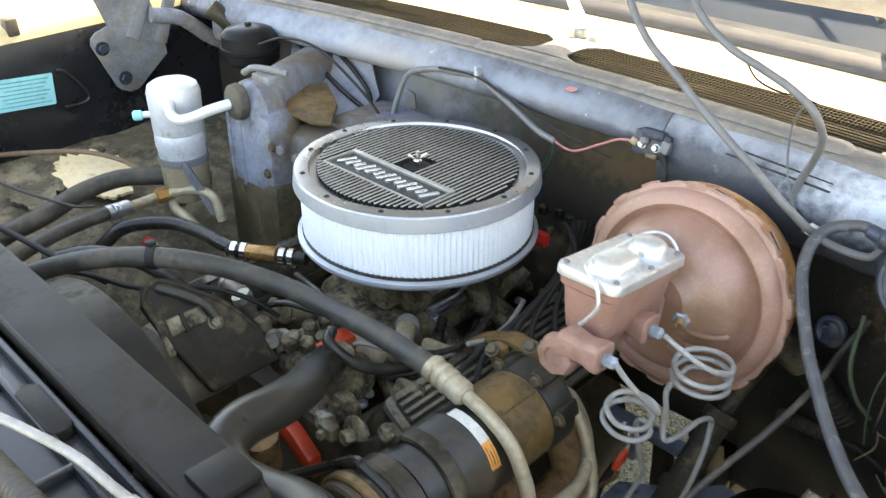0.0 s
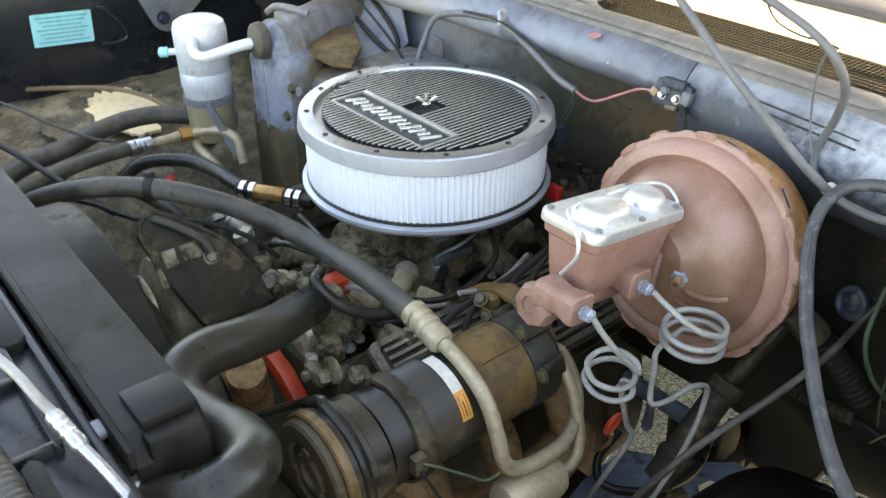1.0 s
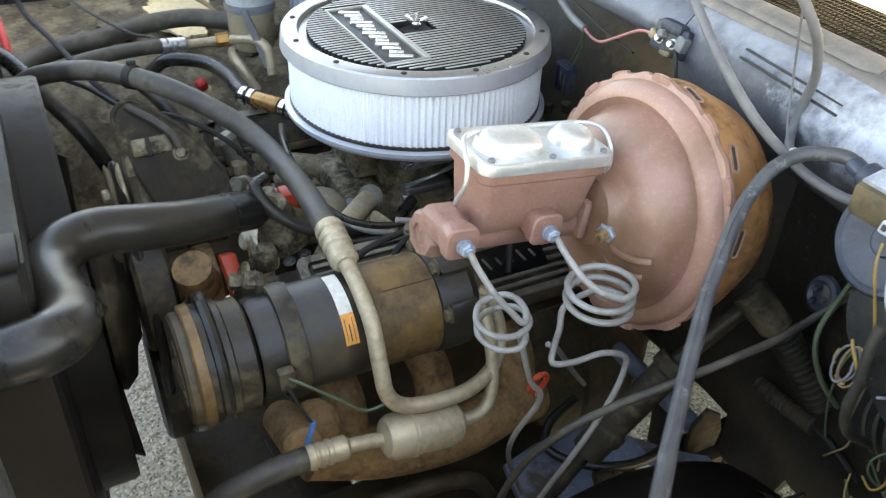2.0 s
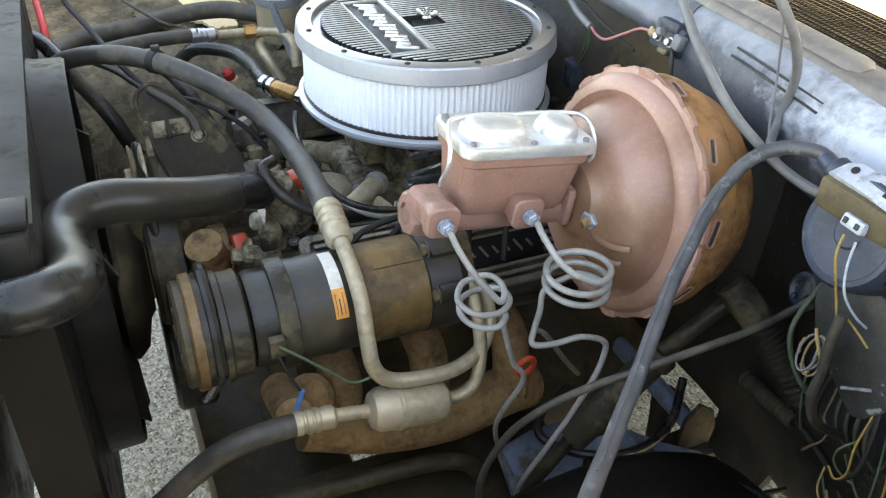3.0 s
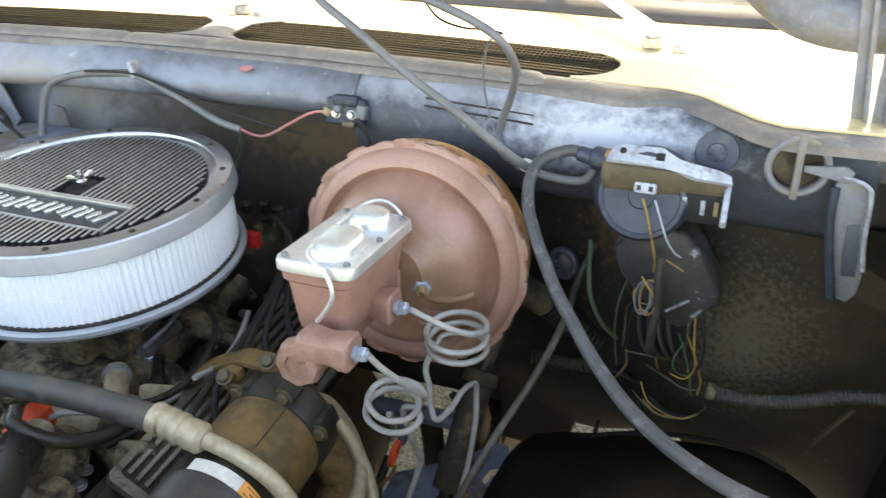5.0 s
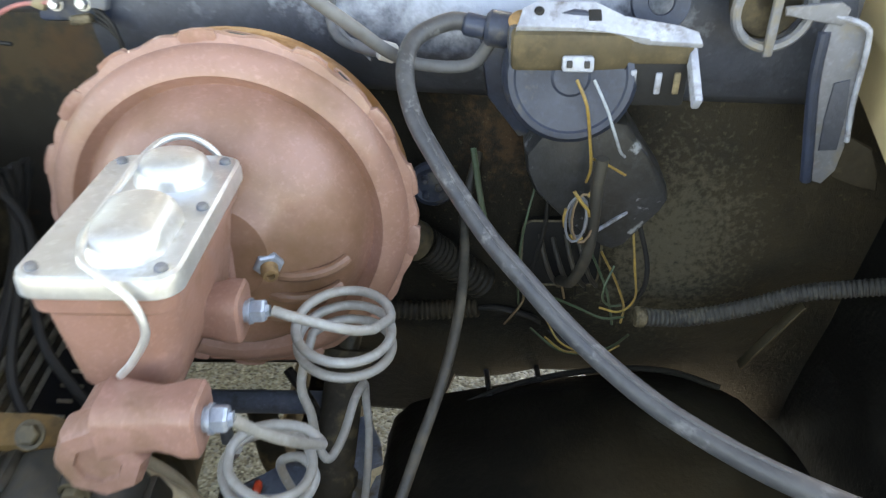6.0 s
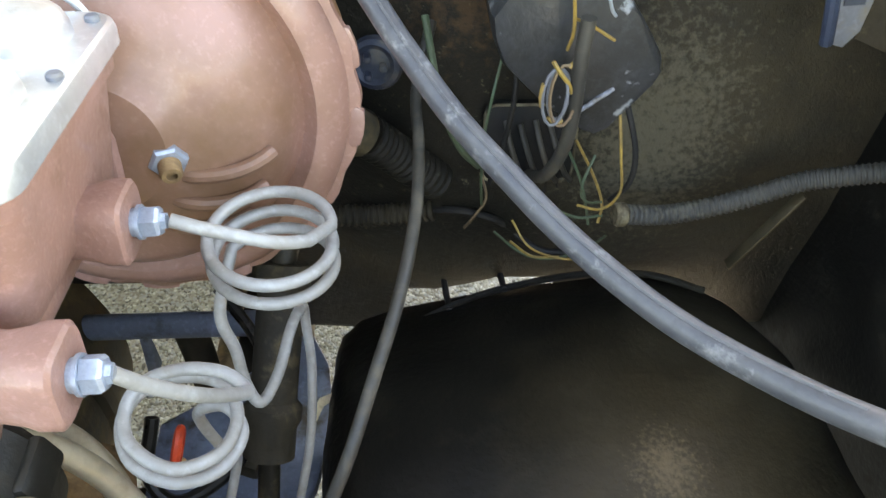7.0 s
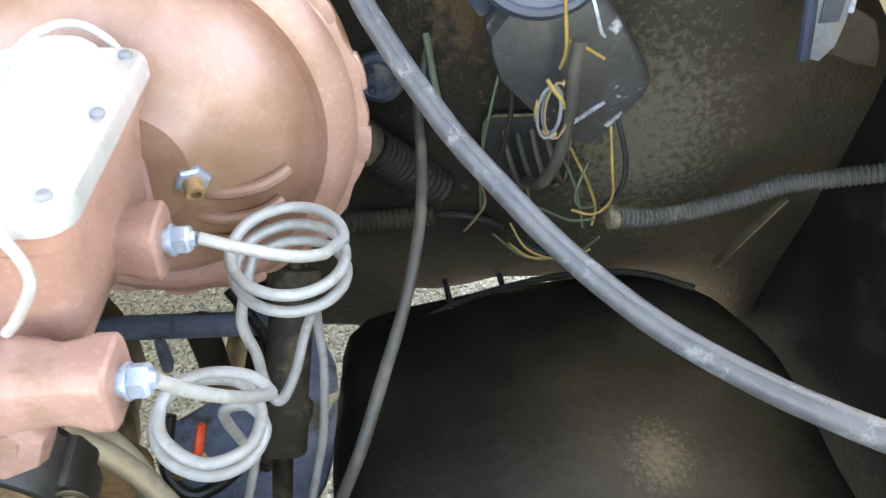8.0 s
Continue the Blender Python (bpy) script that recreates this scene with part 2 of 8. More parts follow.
def gravel_material():
    m = bpy.data.materials.new("exposed aggregate concrete")
    m.use_nodes = True
    n, k = m.node_tree.nodes, m.node_tree.links
    shader = n["Principled BSDF"]
    coord = n.new("ShaderNodeTexCoord")
    cell = n.new("ShaderNodeTexVoronoi")
    cell.inputs["Scale"].default_value = 190
    k.new(coord.outputs["Object"], cell.inputs["Vector"])
    ramp = n.new("ShaderNodeValToRGB")
    ramp.color_ramp.elements[0].color, ramp.color_ramp.elements[1].color = (0.07, 0.066, 0.056, 1), (0.46, 0.43, 0.36, 1)
    for at, c in ((0.3, (0.20, 0.18, 0.14, 1)), (0.55, (0.30, 0.28, 0.225, 1)), (0.75, (0.24, 0.24, 0.235, 1))):
        ramp.color_ramp.elements.new(at).color = c
    split = n.new("ShaderNodeSeparateColor")
    k.new(cell.outputs["Color"], split.inputs["Color"])
    k.new(split.outputs["Red"], ramp.inputs["Fac"])
    k.new(ramp.outputs["Color"], shader.inputs["Base Color"])
    shader.inputs["Roughness"].default_value = 0.85
    relief = n.new("ShaderNodeBump")
    relief.inputs["Strength"].default_value, relief.inputs["Distance"].default_value = 0.6, 0.004
    relief.invert = True
    k.new(cell.outputs["Distance"], relief.inputs["Height"])
    k.new(relief.outputs["Normal"], shader.inputs["Normal"])
    return m


def glass_material():
    m = bpy.data.materials.new("windshield glass")
    m.use_nodes = True
    shader = m.node_tree.nodes["Principled BSDF"]
    shader.inputs["Base Color"].default_value = (0.62, 0.72, 0.78, 1)
    shader.inputs["Roughness"].default_value, shader.inputs["Transmission Weight"].default_value, shader.inputs["IOR"].default_value = 0.02, 1.0, 1.22
    return m


M["glass"] = glass_material()
M["rim"] = material("satin polished aluminium", (0.41, 0.42, 0.44), (0.33, 0.34, 0.36), 14, 0.30, 0.92, bump=0.008, speck=0.05, spread=0.06, stain=0.1)
# lighter, bluer copy of the rim metal; the sky's reflection is in its colour
M["rim_sheen"] = material("satin rim metal with sky sheen in its colour", (0.52, 0.55, 0.60), (0.44, 0.47, 0.52), 14, 0.34, 0.5, bump=0.008, speck=0.05, spread=0.06, stain=0.1)
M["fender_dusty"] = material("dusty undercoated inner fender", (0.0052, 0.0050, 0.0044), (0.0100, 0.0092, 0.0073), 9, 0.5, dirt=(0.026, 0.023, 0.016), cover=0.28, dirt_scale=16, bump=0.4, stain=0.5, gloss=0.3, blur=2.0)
M["brown_boot"] = material("dusty brown-black rubber boot", (0.027, 0.023, 0.0165), (0.048, 0.038, 0.024), 18, 0.72, dirt=(0.13, 0.10, 0.056), cover=0.32, dirt_scale=16, bump=0.3, stain=0.5, gloss=0.25)
M["dash"] = material("faded blue dashboard vinyl", (0.006, 0.0105, 0.022), (0.009, 0.014, 0.027), 9, 0.7, bump=0.2, gloss=0.15)
M["gasket"] = material("grey windshield gasket", (0.040, 0.040, 0.042), (0.06, 0.06, 0.06), 12, 0.6, bump=0.1)
M["ground"] = gravel_material()
M["chalk_beam"] = material("faded blue-grey beam paint", (0.072, 0.083, 0.110), (0.050, 0.057, 0.073), 7, 0.5, dirt=(0.17, 0.19, 0.225), cover=0.22, dirt_scale=30, bump=0.35, grain=170, stain=0.5, blur=1.6)
M["conduit_grey"] = material("dusty grey corrugated plastic", (0.052, 0.051, 0.047), (0.080, 0.076, 0.064), 16, 0.6, dirt=(0.17, 0.155, 0.115), cover=0.30, dirt_scale=24, bump=0.15)
M["fin_metal"] = material("greasy grey cast fins", (0.27, 0.255, 0.215), (0.18, 0.165, 0.13), 26, 0.38, 0.5, dirt=(0.055, 0.046, 0.030), cover=0.26, dirt_scale=34, bump=0.1, stain=0.4)
M["pale_cast"] = material("pale chalky casting", (0.56, 0.51, 0.40), (0.42, 0.365, 0.26), 22, 0.7, dirt=(0.15, 0.12, 0.075), cover=0.36, dirt_scale=30, bump=0.3, stain=0.4)
M["shoulder"] = material("chalky blue-grey plastic with pink dust", (0.235, 0.255, 0.31), (0.155, 0.165, 0.195), 8, 0.5, dirt=(0.30, 0.265, 0.245), cover=0.42, dirt_scale=7, bump=0.25, stain=0.4, blur=2.4)
# pale yellow that paints sunlight onto the dashboard's front edge
M["dash_lip"] = material("dashboard edge with sunlight in its colour", (0.42, 0.37, 0.24), (0.30, 0.27, 0.18), 14, 0.8, bump=0.3)
M["cloth"] = material("dark headliner cloth", (0.05, 0.055, 0.065), None, 12, 0.9, bump=0.1)
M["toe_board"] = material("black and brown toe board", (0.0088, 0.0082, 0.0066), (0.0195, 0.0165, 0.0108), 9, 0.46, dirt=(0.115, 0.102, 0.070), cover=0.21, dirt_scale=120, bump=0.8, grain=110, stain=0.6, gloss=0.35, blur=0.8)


def stained(m, centre, reach, colour, amount=0.85, soft=0.5, scale=14.0, ragged=0.9, rough=0.8):
    """Lays a ragged patch of colour on a material, about a place in the world: dust, rust, painted shade or shine."""
    n, k = m.node_tree.nodes, m.node_tree.links
    shader = n["Principled BSDF"]
    place = n.new("ShaderNodeNewGeometry")
    shift = n.new("ShaderNodeVectorMath")
    shift.operation = "SUBTRACT"
    shift.inputs[1].default_value = centre
    k.new(place.outputs["Position"], shift.inputs[0])
    shrink = n.new("ShaderNodeVectorMath")
    shrink.operation = "DIVIDE"
    shrink.inputs[1].default_value = reach
    k.new(shift.outputs["Vector"], shrink.inputs[0])
    far = n.new("ShaderNodeVectorMath")
    far.operation = "LENGTH"
    k.new(shrink.outputs["Vector"], far.inputs[0])
    grain = n.new("ShaderNodeTexNoise")
    grain.inputs["Scale"].default_value, grain.inputs["Detail"].default_value, grain.inputs["Roughness"].default_value = scale, 8.0, 0.65
    k.new(place.outputs["Position"], grain.inputs["Vector"])
    edge = n.new("ShaderNodeMath")
    edge.operation = "MULTIPLY_ADD"
    edge.inputs[1].default_value = 2.0 * ragged
    k.new(grain.outputs["Fac"], edge.inputs[0])
    k.new(far.outputs["Value"], edge.inputs[2])
    cover = n.new("ShaderNodeMapRange")
    cover.inputs["From Min"].default_value, cover.inputs["From Max"].default_value = 1.0 + ragged + soft * 0.5, 1.0 + ragged - soft
    cover.inputs["To Max"].default_value = amount
    k.new(edge.outputs[0], cover.inputs["Value"])
    for name, value in (("Base Color", (*colour, 1.0)), ("Roughness", rough)):
        x = n.new("ShaderNodeMix")
        if name == "Base Color":
            x.data_type = "RGBA"
        a, b, out = (6, 7, 2) if name == "Base Color" else (2, 3, 0)
        k.new(cover.outputs["Result"], x.inputs["Factor"] if name == "Base Color" else x.inputs[0])
        k.new(shader.inputs[name].links[0].from_socket, x.inputs[a])
        x.inputs[b].default_value = value
        k.new(x.outputs[out], shader.inputs[name])


# brown road dirt on the toe board, dust and a painted shine on the wheel arch, rust under the terminals
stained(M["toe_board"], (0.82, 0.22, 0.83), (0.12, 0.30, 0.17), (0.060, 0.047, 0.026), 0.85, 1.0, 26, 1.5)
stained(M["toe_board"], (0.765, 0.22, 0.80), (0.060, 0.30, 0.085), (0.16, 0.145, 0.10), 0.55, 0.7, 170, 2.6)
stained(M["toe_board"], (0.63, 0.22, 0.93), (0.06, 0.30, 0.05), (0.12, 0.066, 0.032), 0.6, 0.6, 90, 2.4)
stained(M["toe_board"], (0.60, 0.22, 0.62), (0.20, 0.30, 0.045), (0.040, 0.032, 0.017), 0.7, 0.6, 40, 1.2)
stained(M["wheelhouse"], (0.84, 0.06, 0.66), (0.08, 0.16, 0.10), (0.045, 0.038, 0.022), 0.7, 0.8, 34, 1.4)
# soft brown reflection on the arch's crown, painted into the colour
stained(M["wheelhouse"], (0.741, -0.045, 0.685), (0.085, 0.11, 0.07), (0.066, 0.048, 0.024), 0.8, 1.2, 24, 0.6, 0.42)
stained(M["wheelhouse"], (0.741, -0.040, 0.685), (0.018, 0.022, 0.03), (0.15, 0.108, 0.058), 0.7, 0.9, 260, 2.4, 0.45)
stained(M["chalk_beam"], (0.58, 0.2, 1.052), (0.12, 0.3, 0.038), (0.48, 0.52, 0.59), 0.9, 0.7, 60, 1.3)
# paler streak along the driver's beam top
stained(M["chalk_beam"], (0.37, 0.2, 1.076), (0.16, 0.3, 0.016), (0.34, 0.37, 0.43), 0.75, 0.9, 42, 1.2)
# dark grey on the beam's lower half, standing in for its shaded underside
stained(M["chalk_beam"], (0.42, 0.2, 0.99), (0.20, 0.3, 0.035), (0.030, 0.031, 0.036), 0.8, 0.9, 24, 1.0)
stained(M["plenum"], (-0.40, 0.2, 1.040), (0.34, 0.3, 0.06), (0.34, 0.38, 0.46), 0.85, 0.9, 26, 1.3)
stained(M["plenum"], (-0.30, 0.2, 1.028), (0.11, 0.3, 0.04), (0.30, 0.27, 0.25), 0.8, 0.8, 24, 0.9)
# paler streak along the top of the middle stretch
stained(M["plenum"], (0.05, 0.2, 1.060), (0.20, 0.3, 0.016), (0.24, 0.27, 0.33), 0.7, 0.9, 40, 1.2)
stained(M["firewall"], (-0.34, 0.27, 0.97), (0.20, 0.3, 0.085), (0.24, 0.26, 0.32), 0.85, 0.8, 24, 1.2)
stained(M["firewall"], (-0.26, 0.27, 0.955), (0.06, 0.3, 0.05), (0.26, 0.235, 0.205), 0.75, 0.8, 40, 1.4)
stained(M["firewall"], (0.12, 0.27, 0.93), (0.26, 0.3, 0.09), (0.034, 0.026, 0.013), 0.9, 0.9, 22, 1.0)
stained(M["firewall"], (0.14, 0.27, 0.96), (0.10, 0.3, 0.03), (0.14, 0.085, 0.035), 0.6, 0.7, 60, 1.8)
stained(M["firewall"], (0.205, 0.27, 0.965), (0.030, 0.2, 0.030), (0.12, 0.058, 0.022), 0.6, 0.6, 50, 1.4)


# ---- building kit: every form is modelled in world metres ----
def turned(z_axis, x_hint=(1, 0, 0)):
    """Axes whose z points along z_axis."""
    z = Vector(z_axis).normalized()
    x = Vector(x_hint)
    x = x - z * x.dot(z)
    if x.length < 1e-4:
        x = Vector((0, 1, 0)) - z * z.y
    x.normalize()
    y = z.cross(x)
    return Matrix((x, y, z)).transposed().to_4x4()


def at(place, z_axis=(0, 0, 1), x_hint=(1, 0, 0)):
    return Matrix.Translation(place) @ turned(z_axis, x_hint)


def box(bm, centre, size, bevel=0.003, m=None, taper=1.0):
    """A bevelled block; taper narrows its top."""
    made = bmesh.ops.create_cube(bm, size=1.0)["verts"]
    for v in made:
        s = taper if v.co.z > 0 else 1.0
        v.co = Vector((v.co.x * size[0] * s, v.co.y * size[1] * s, v.co.z * size[2]))
    if bevel:
        edges = list({e for v in made for e in v.link_edges})
        faces = bmesh.ops.bevel(bm, geom=edges, offset=bevel, segments=2, affect="EDGES", profile=0.5)
        made = list({v for f in faces["faces"] for v in f.verts} | {v for v in made if v.is_valid})
    place = Matrix.Translation(centre) if m is None else m @ Matrix.Translation(centre)
    bmesh.ops.transform(bm, matrix=place, verts=made)
    return bm


def lathe(bm, profile, m, seg=40, ripple=0.0, waves=0):
    """Turns the outline of (radius, height) about the z axis of m."""
    rings = []
    for r, h in profile:
        if r < 1e-6:
            rings.append([bm.verts.new(m @ Vector((0, 0, h)))])
            continue
        ring = []
        for i in range(seg):
            a = 2 * math.pi * i / seg
            rr = r + (ripple * math.cos(waves * a) if waves else 0.0)
            ring.append(bm.verts.new(m @ Vector((rr * math.cos(a), rr * math.sin(a), h))))
        rings.append(ring)
    for a, b in zip(rings, rings[1:]):
        for i in range(seg):
            j = (i + 1) % seg
            if len(a) == 1 and len(b) > 1:
                bm.faces.new((a[0], b[i], b[j]))
            elif len(b) == 1 and len(a) > 1:
                bm.faces.new((a[i], b[0], a[j]))
            elif len(a) > 1:
                bm.faces.new((a[i], b[i], b[j], a[j]))
    return bm


def drum(bm, m, r, length, bevel=0.003, seg=32):
    """A closed cylinder with softened rims, from the origin of m along its z."""
    b = min(bevel, r * 0.4, length * 0.4)
    return lathe(bm, [(0, 0), (r - b, 0), (r, b), (r, length - b), (r - b, length), (0, length)], m, seg)


def smooth_line(points, steps=6):
    p = [Vector(q) for q in points]
    p = [p[0] * 2 - p[1]] + p + [p[-1] * 2 - p[-2]]
    line = []
    for i in range(1, len(p) - 2):
        a, b, c, d = p[i - 1:i + 3]
        for s in range(steps):
            t = s / steps
            line.append(0.5 * ((2 * b) + (c - a) * t + (2 * a - 5 * b + 4 * c - d) * t * t + (3 * b - a - 3 * c + d) * t ** 3))
    line.append(p[-2])
    return line


def sweep(bm, line, radius, seg=12, ridge=0.0, pitch=0.0):
    """A round tube along a line of vectors, capped. ridge and pitch corrugate it."""
    if pitch:
        fine, left = [line[0]], 0.0
        for a, b in zip(line, line[1:]):
            n = max(1, int((b - a).length / (pitch / 4)))
            fine += [a.lerp(b, (i + 1) / n) for i in range(n)]
        line = fine
    frames, side = [], None
    for i, p in enumerate(line):
        way = (line[min(i + 1, len(line) - 1)] - line[max(i - 1, 0)]).normalized()
        if side is None:
            side = way.orthogonal().normalized()
        side = (side - way * side.dot(way)).normalized()
        frames.append((p, side.copy(), way.cross(side)))
    rings = []
    for i, (p, u, v) in enumerate(frames):
        r = radius + (ridge if pitch and i % 4 < 2 else 0.0)
        rings.append([bm.verts.new(p + (u * math.cos(a) + v * math.sin(a)) * r) for a in (2 * math.pi * s / seg for s in range(seg))])
    for a, b in zip(rings, rings[1:]):
        for i in range(seg):
            j = (i + 1) % seg
            bm.faces.new((a[i], a[j], b[j], b[i]))
    bm.faces.new(list(reversed(rings[0])))
    bm.faces.new(rings[-1])
    return bm


def tube(points, radius, seg=12, steps=6, ridge=0.0, pitch=0.0):
    return sweep(bmesh.new(), smooth_line(points, steps), radius, seg, ridge, pitch)


def plate(bm, outline, thick, m, bevel=0.0):
    """A flat plate: the outline in the x, y of m, its thickness along z."""
    low = [bm.verts.new(m @ Vector((x, y, 0))) for x, y in outline]
    high = [bm.verts.new(m @ Vector((x, y, thick))) for x, y in outline]
    faces = [bm.faces.new(list(reversed(low))), bm.faces.new(high)]
    n = len(outline)
    for i in range(n):
        j = (i + 1) % n
        faces.append(bm.faces.new((low[i], low[j], high[j], high[i])))
    if bevel:
        edges = list({e for e in faces[1].edges} | {e for e in faces[0].edges})
        bmesh.ops.bevel(bm, geom=edges, offset=bevel, segments=2, affect="EDGES", profile=0.5)
    return bm


def rounded(w, h, r, n=5):
    """A rounded rectangle's outline about the origin."""
    pts = []
    for cx, cy, a0 in ((w / 2 - r, h / 2 - r, 0), (-w / 2 + r, h / 2 - r, 90), (-w / 2 + r, -h / 2 + r, 180), (w / 2 - r, -h / 2 + r, 270)):
        for i in range(n + 1):
            a = radians(a0 + 90 * i / n)
            pts.append((cx + r * math.cos(a), cy + r * math.sin(a)))
    return pts


def strip(bm, profile, xs, bend, wobble=0.0):
    """Draws an open (y, z) profile along x; bend(x) shifts it in y. Returns bm."""
    rows = []
    for x in xs:
        d = bend(x)
        rows.append([bm.verts.new((x, y + d + wobble * noise.noise((x * 7, y * 9, z * 9)), z + wobble * noise.noise((x * 6, y * 8 + 5, z * 8)))) for y, z in profile])
    for a, b in zip(rows, rows[1:]):
        for i in range(len(profile) - 1):
            bm.faces.new((a[i], a[i + 1], b[i + 1], b[i]))
    return bm


def thicken(bm, depth):
    bmesh.ops.recalc_face_normals(bm, faces=bm.faces[:])
    bmesh.ops.solidify(bm, geom=bm.faces[:], thickness=depth)
    return bm


def as_mesh(name, bm, mat, soft=35, flip=True):
    if flip:
        bmesh.ops.recalc_face_normals(bm, faces=bm.faces[:])
    mesh = bpy.data.meshes.new(name)
    bm.to_mesh(mesh)
    bm.free()
    for p in mesh.polygons:
        p.use_smooth = True
    mesh.set_sharp_from_angle(angle=radians(soft))
    mesh.materials.append(mat)
    return mesh


def thing(name, label, category, place, group=""):
    ob = new(name)
    ob.empty_display_size = 0.02
    ob.location = place
    return tagged(ob, label, category, group)


def origin_of(ob):
    p = Vector(ob.location)
    while ob.parent:
        ob = ob.parent
        p = p + Vector(ob.location)
    return p


def part(name, bm, mat, parent, label="", soft=35):
    """ONE mesh under a thing or a part; the form is given in world metres."""
    base = origin_of(parent)
    bmesh.ops.translate(bm, vec=-base, verts=bm.verts[:])
    ob = new(name, as_mesh(name, bm, mat, soft))
    ob.parent = parent
    return tagged(ob, label)


def piece(name, mesh, parent, m):
    """A repeat that shares its mesh, placed by a world pose."""
    ob = new(name, mesh)
    ob.parent = parent
    ob.matrix_local = Matrix.Translation(-origin_of(parent)) @ m
    return ob


def solid(name, bm, mat, label, category, group="", kind="", soft=35):
    """A thing of one mesh, its origin at its base."""
    co = [v.co for v in bm.verts]
    base = Vector((sum(c.x for c in co) / len(co), sum(c.y for c in co) / len(co), min(c.z for c in co)))
    bmesh.ops.translate(bm, vec=-base, verts=bm.verts[:])
    ob = new(name, as_mesh(name, bm, mat, soft))
    ob.location = base
    return tagged(ob, label, category, group, kind)


def hose(name, points, radius, mat, label, category, seg=12, steps=6, ridge=0.0, pitch=0.0, group=""):
    return solid(name, tube(points, radius, seg, steps, ridge, pitch), mat, label, category, group)


def hex_bolt(name, mat, r=0.006, height=0.005):
    bm = bmesh.new()
    lathe(bm, [(0, 0), (r * 1.35, 0), (r * 1.35, 0.0012), (r * 1.05, 0.0014)], Matrix(), 18)
    lathe(bm, [(r, 0.0012), (r, height * 0.85), (r * 0.86, height), (0, height)], Matrix(), 6)
    return as_mesh(name, bm, mat, 25)


BOLT = hex_bolt("bolt", M["zinc"])
BOLT_DARK = hex_bolt("bolt", M["grimy"], 0.007, 0.006)


# ---- setting: ground, firewall, cowl, fenders, hood ----
def slab(name, bm, mat, label, category="", soft=35):
    return solid(name, bm, mat, label, category, kind="structure", soft=soft)


def bow(x):
    """The cowl's curve across the car."""
    return -0.11 * min(abs(x + 0.03), 0.64) ** 2


def swept(x):
    """The ledge's curve, which sweeps forward beside the driver's fender."""
    k = min(1.0, max(0.0, (x - 0.645) / 0.125))
    return bow(x) - 0.085 * k * k * (3 - 2 * k)


def build_ground():
    bm = bmesh.new()
    bmesh.ops.create_grid(bm, x_segments=8, y_segments=8, size=200)
    slab("ground", bm, M["ground"], "exposed aggregate concrete ground under the car", "ground")


def build_firewall():
    xs = [-0.98 + i * 0.04 for i in range(49)]
    def set_back(x):
        return 0.5 * bow(x) - 0.03 * min(1.0, max(0.0, (x - 0.50) / 0.08))

    # lower sheet, with a darker base colour than the upper firewall
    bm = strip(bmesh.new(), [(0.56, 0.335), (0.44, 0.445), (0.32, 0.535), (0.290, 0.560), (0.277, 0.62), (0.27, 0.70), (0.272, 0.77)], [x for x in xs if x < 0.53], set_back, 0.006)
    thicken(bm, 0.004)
    slab("firewall", bm, M["firewall_low"], "dark lower firewall with dirt flecks behind the engine", "firewall", 50)
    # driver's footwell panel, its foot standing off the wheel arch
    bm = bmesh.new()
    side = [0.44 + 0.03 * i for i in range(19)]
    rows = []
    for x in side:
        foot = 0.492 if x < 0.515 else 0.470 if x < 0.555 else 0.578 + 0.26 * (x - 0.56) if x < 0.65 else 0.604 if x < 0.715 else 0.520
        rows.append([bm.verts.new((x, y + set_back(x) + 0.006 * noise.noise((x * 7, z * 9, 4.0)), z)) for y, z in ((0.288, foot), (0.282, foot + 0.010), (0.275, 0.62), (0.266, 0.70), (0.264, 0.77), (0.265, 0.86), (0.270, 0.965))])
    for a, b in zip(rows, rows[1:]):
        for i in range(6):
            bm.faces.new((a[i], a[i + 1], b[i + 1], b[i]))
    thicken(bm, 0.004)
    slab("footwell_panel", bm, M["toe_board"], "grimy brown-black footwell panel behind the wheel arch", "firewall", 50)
    bm = strip(bmesh.new(), [(0.2685, 0.750), (0.2705, 0.82), (0.275, 0.93), (0.295, 0.985), (0.300, 1.03)], xs, set_back, 0.006)
    thicken(bm, 0.004)
    slab("firewall", bm, M["firewall"], "dark blue-grey stained upper firewall", "firewall", 50)
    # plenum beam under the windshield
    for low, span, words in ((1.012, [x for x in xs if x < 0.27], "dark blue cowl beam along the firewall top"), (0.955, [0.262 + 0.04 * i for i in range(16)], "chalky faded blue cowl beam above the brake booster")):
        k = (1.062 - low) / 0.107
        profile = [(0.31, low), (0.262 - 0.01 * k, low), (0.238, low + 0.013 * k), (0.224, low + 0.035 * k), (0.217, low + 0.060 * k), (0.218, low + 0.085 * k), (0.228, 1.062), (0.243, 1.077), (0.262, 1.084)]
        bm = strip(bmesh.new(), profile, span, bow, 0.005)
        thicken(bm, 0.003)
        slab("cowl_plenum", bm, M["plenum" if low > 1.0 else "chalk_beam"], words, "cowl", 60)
    # raised pads along the ledge
    for x0, x1 in ((-0.95, -0.115), (-0.135, 0.215), (0.195, 0.500)):
        bm = bmesh.new()
        rows = []
        steps = 30
        for i in range(steps + 1):
            x = x0 + (x1 - x0) * i / steps
            end = min(1.0, 6.0 * min(x - x0, x1 - x) / 0.12)
            full = math.sqrt(max(0.0, 1.0 - (1.0 - end) ** 2))
            half, high = 0.010 + 0.010 * full, 0.002 + 0.0060 * full + 0.0015 * noise.noise((x * 9, 2.0, 0))
            rows.append([bm.verts.new((x, 0.275 + swept(x) + half * math.cos(a), 1.0890 + high * math.sin(a))) for a in (math.pi * k / 8 for k in range(9))])
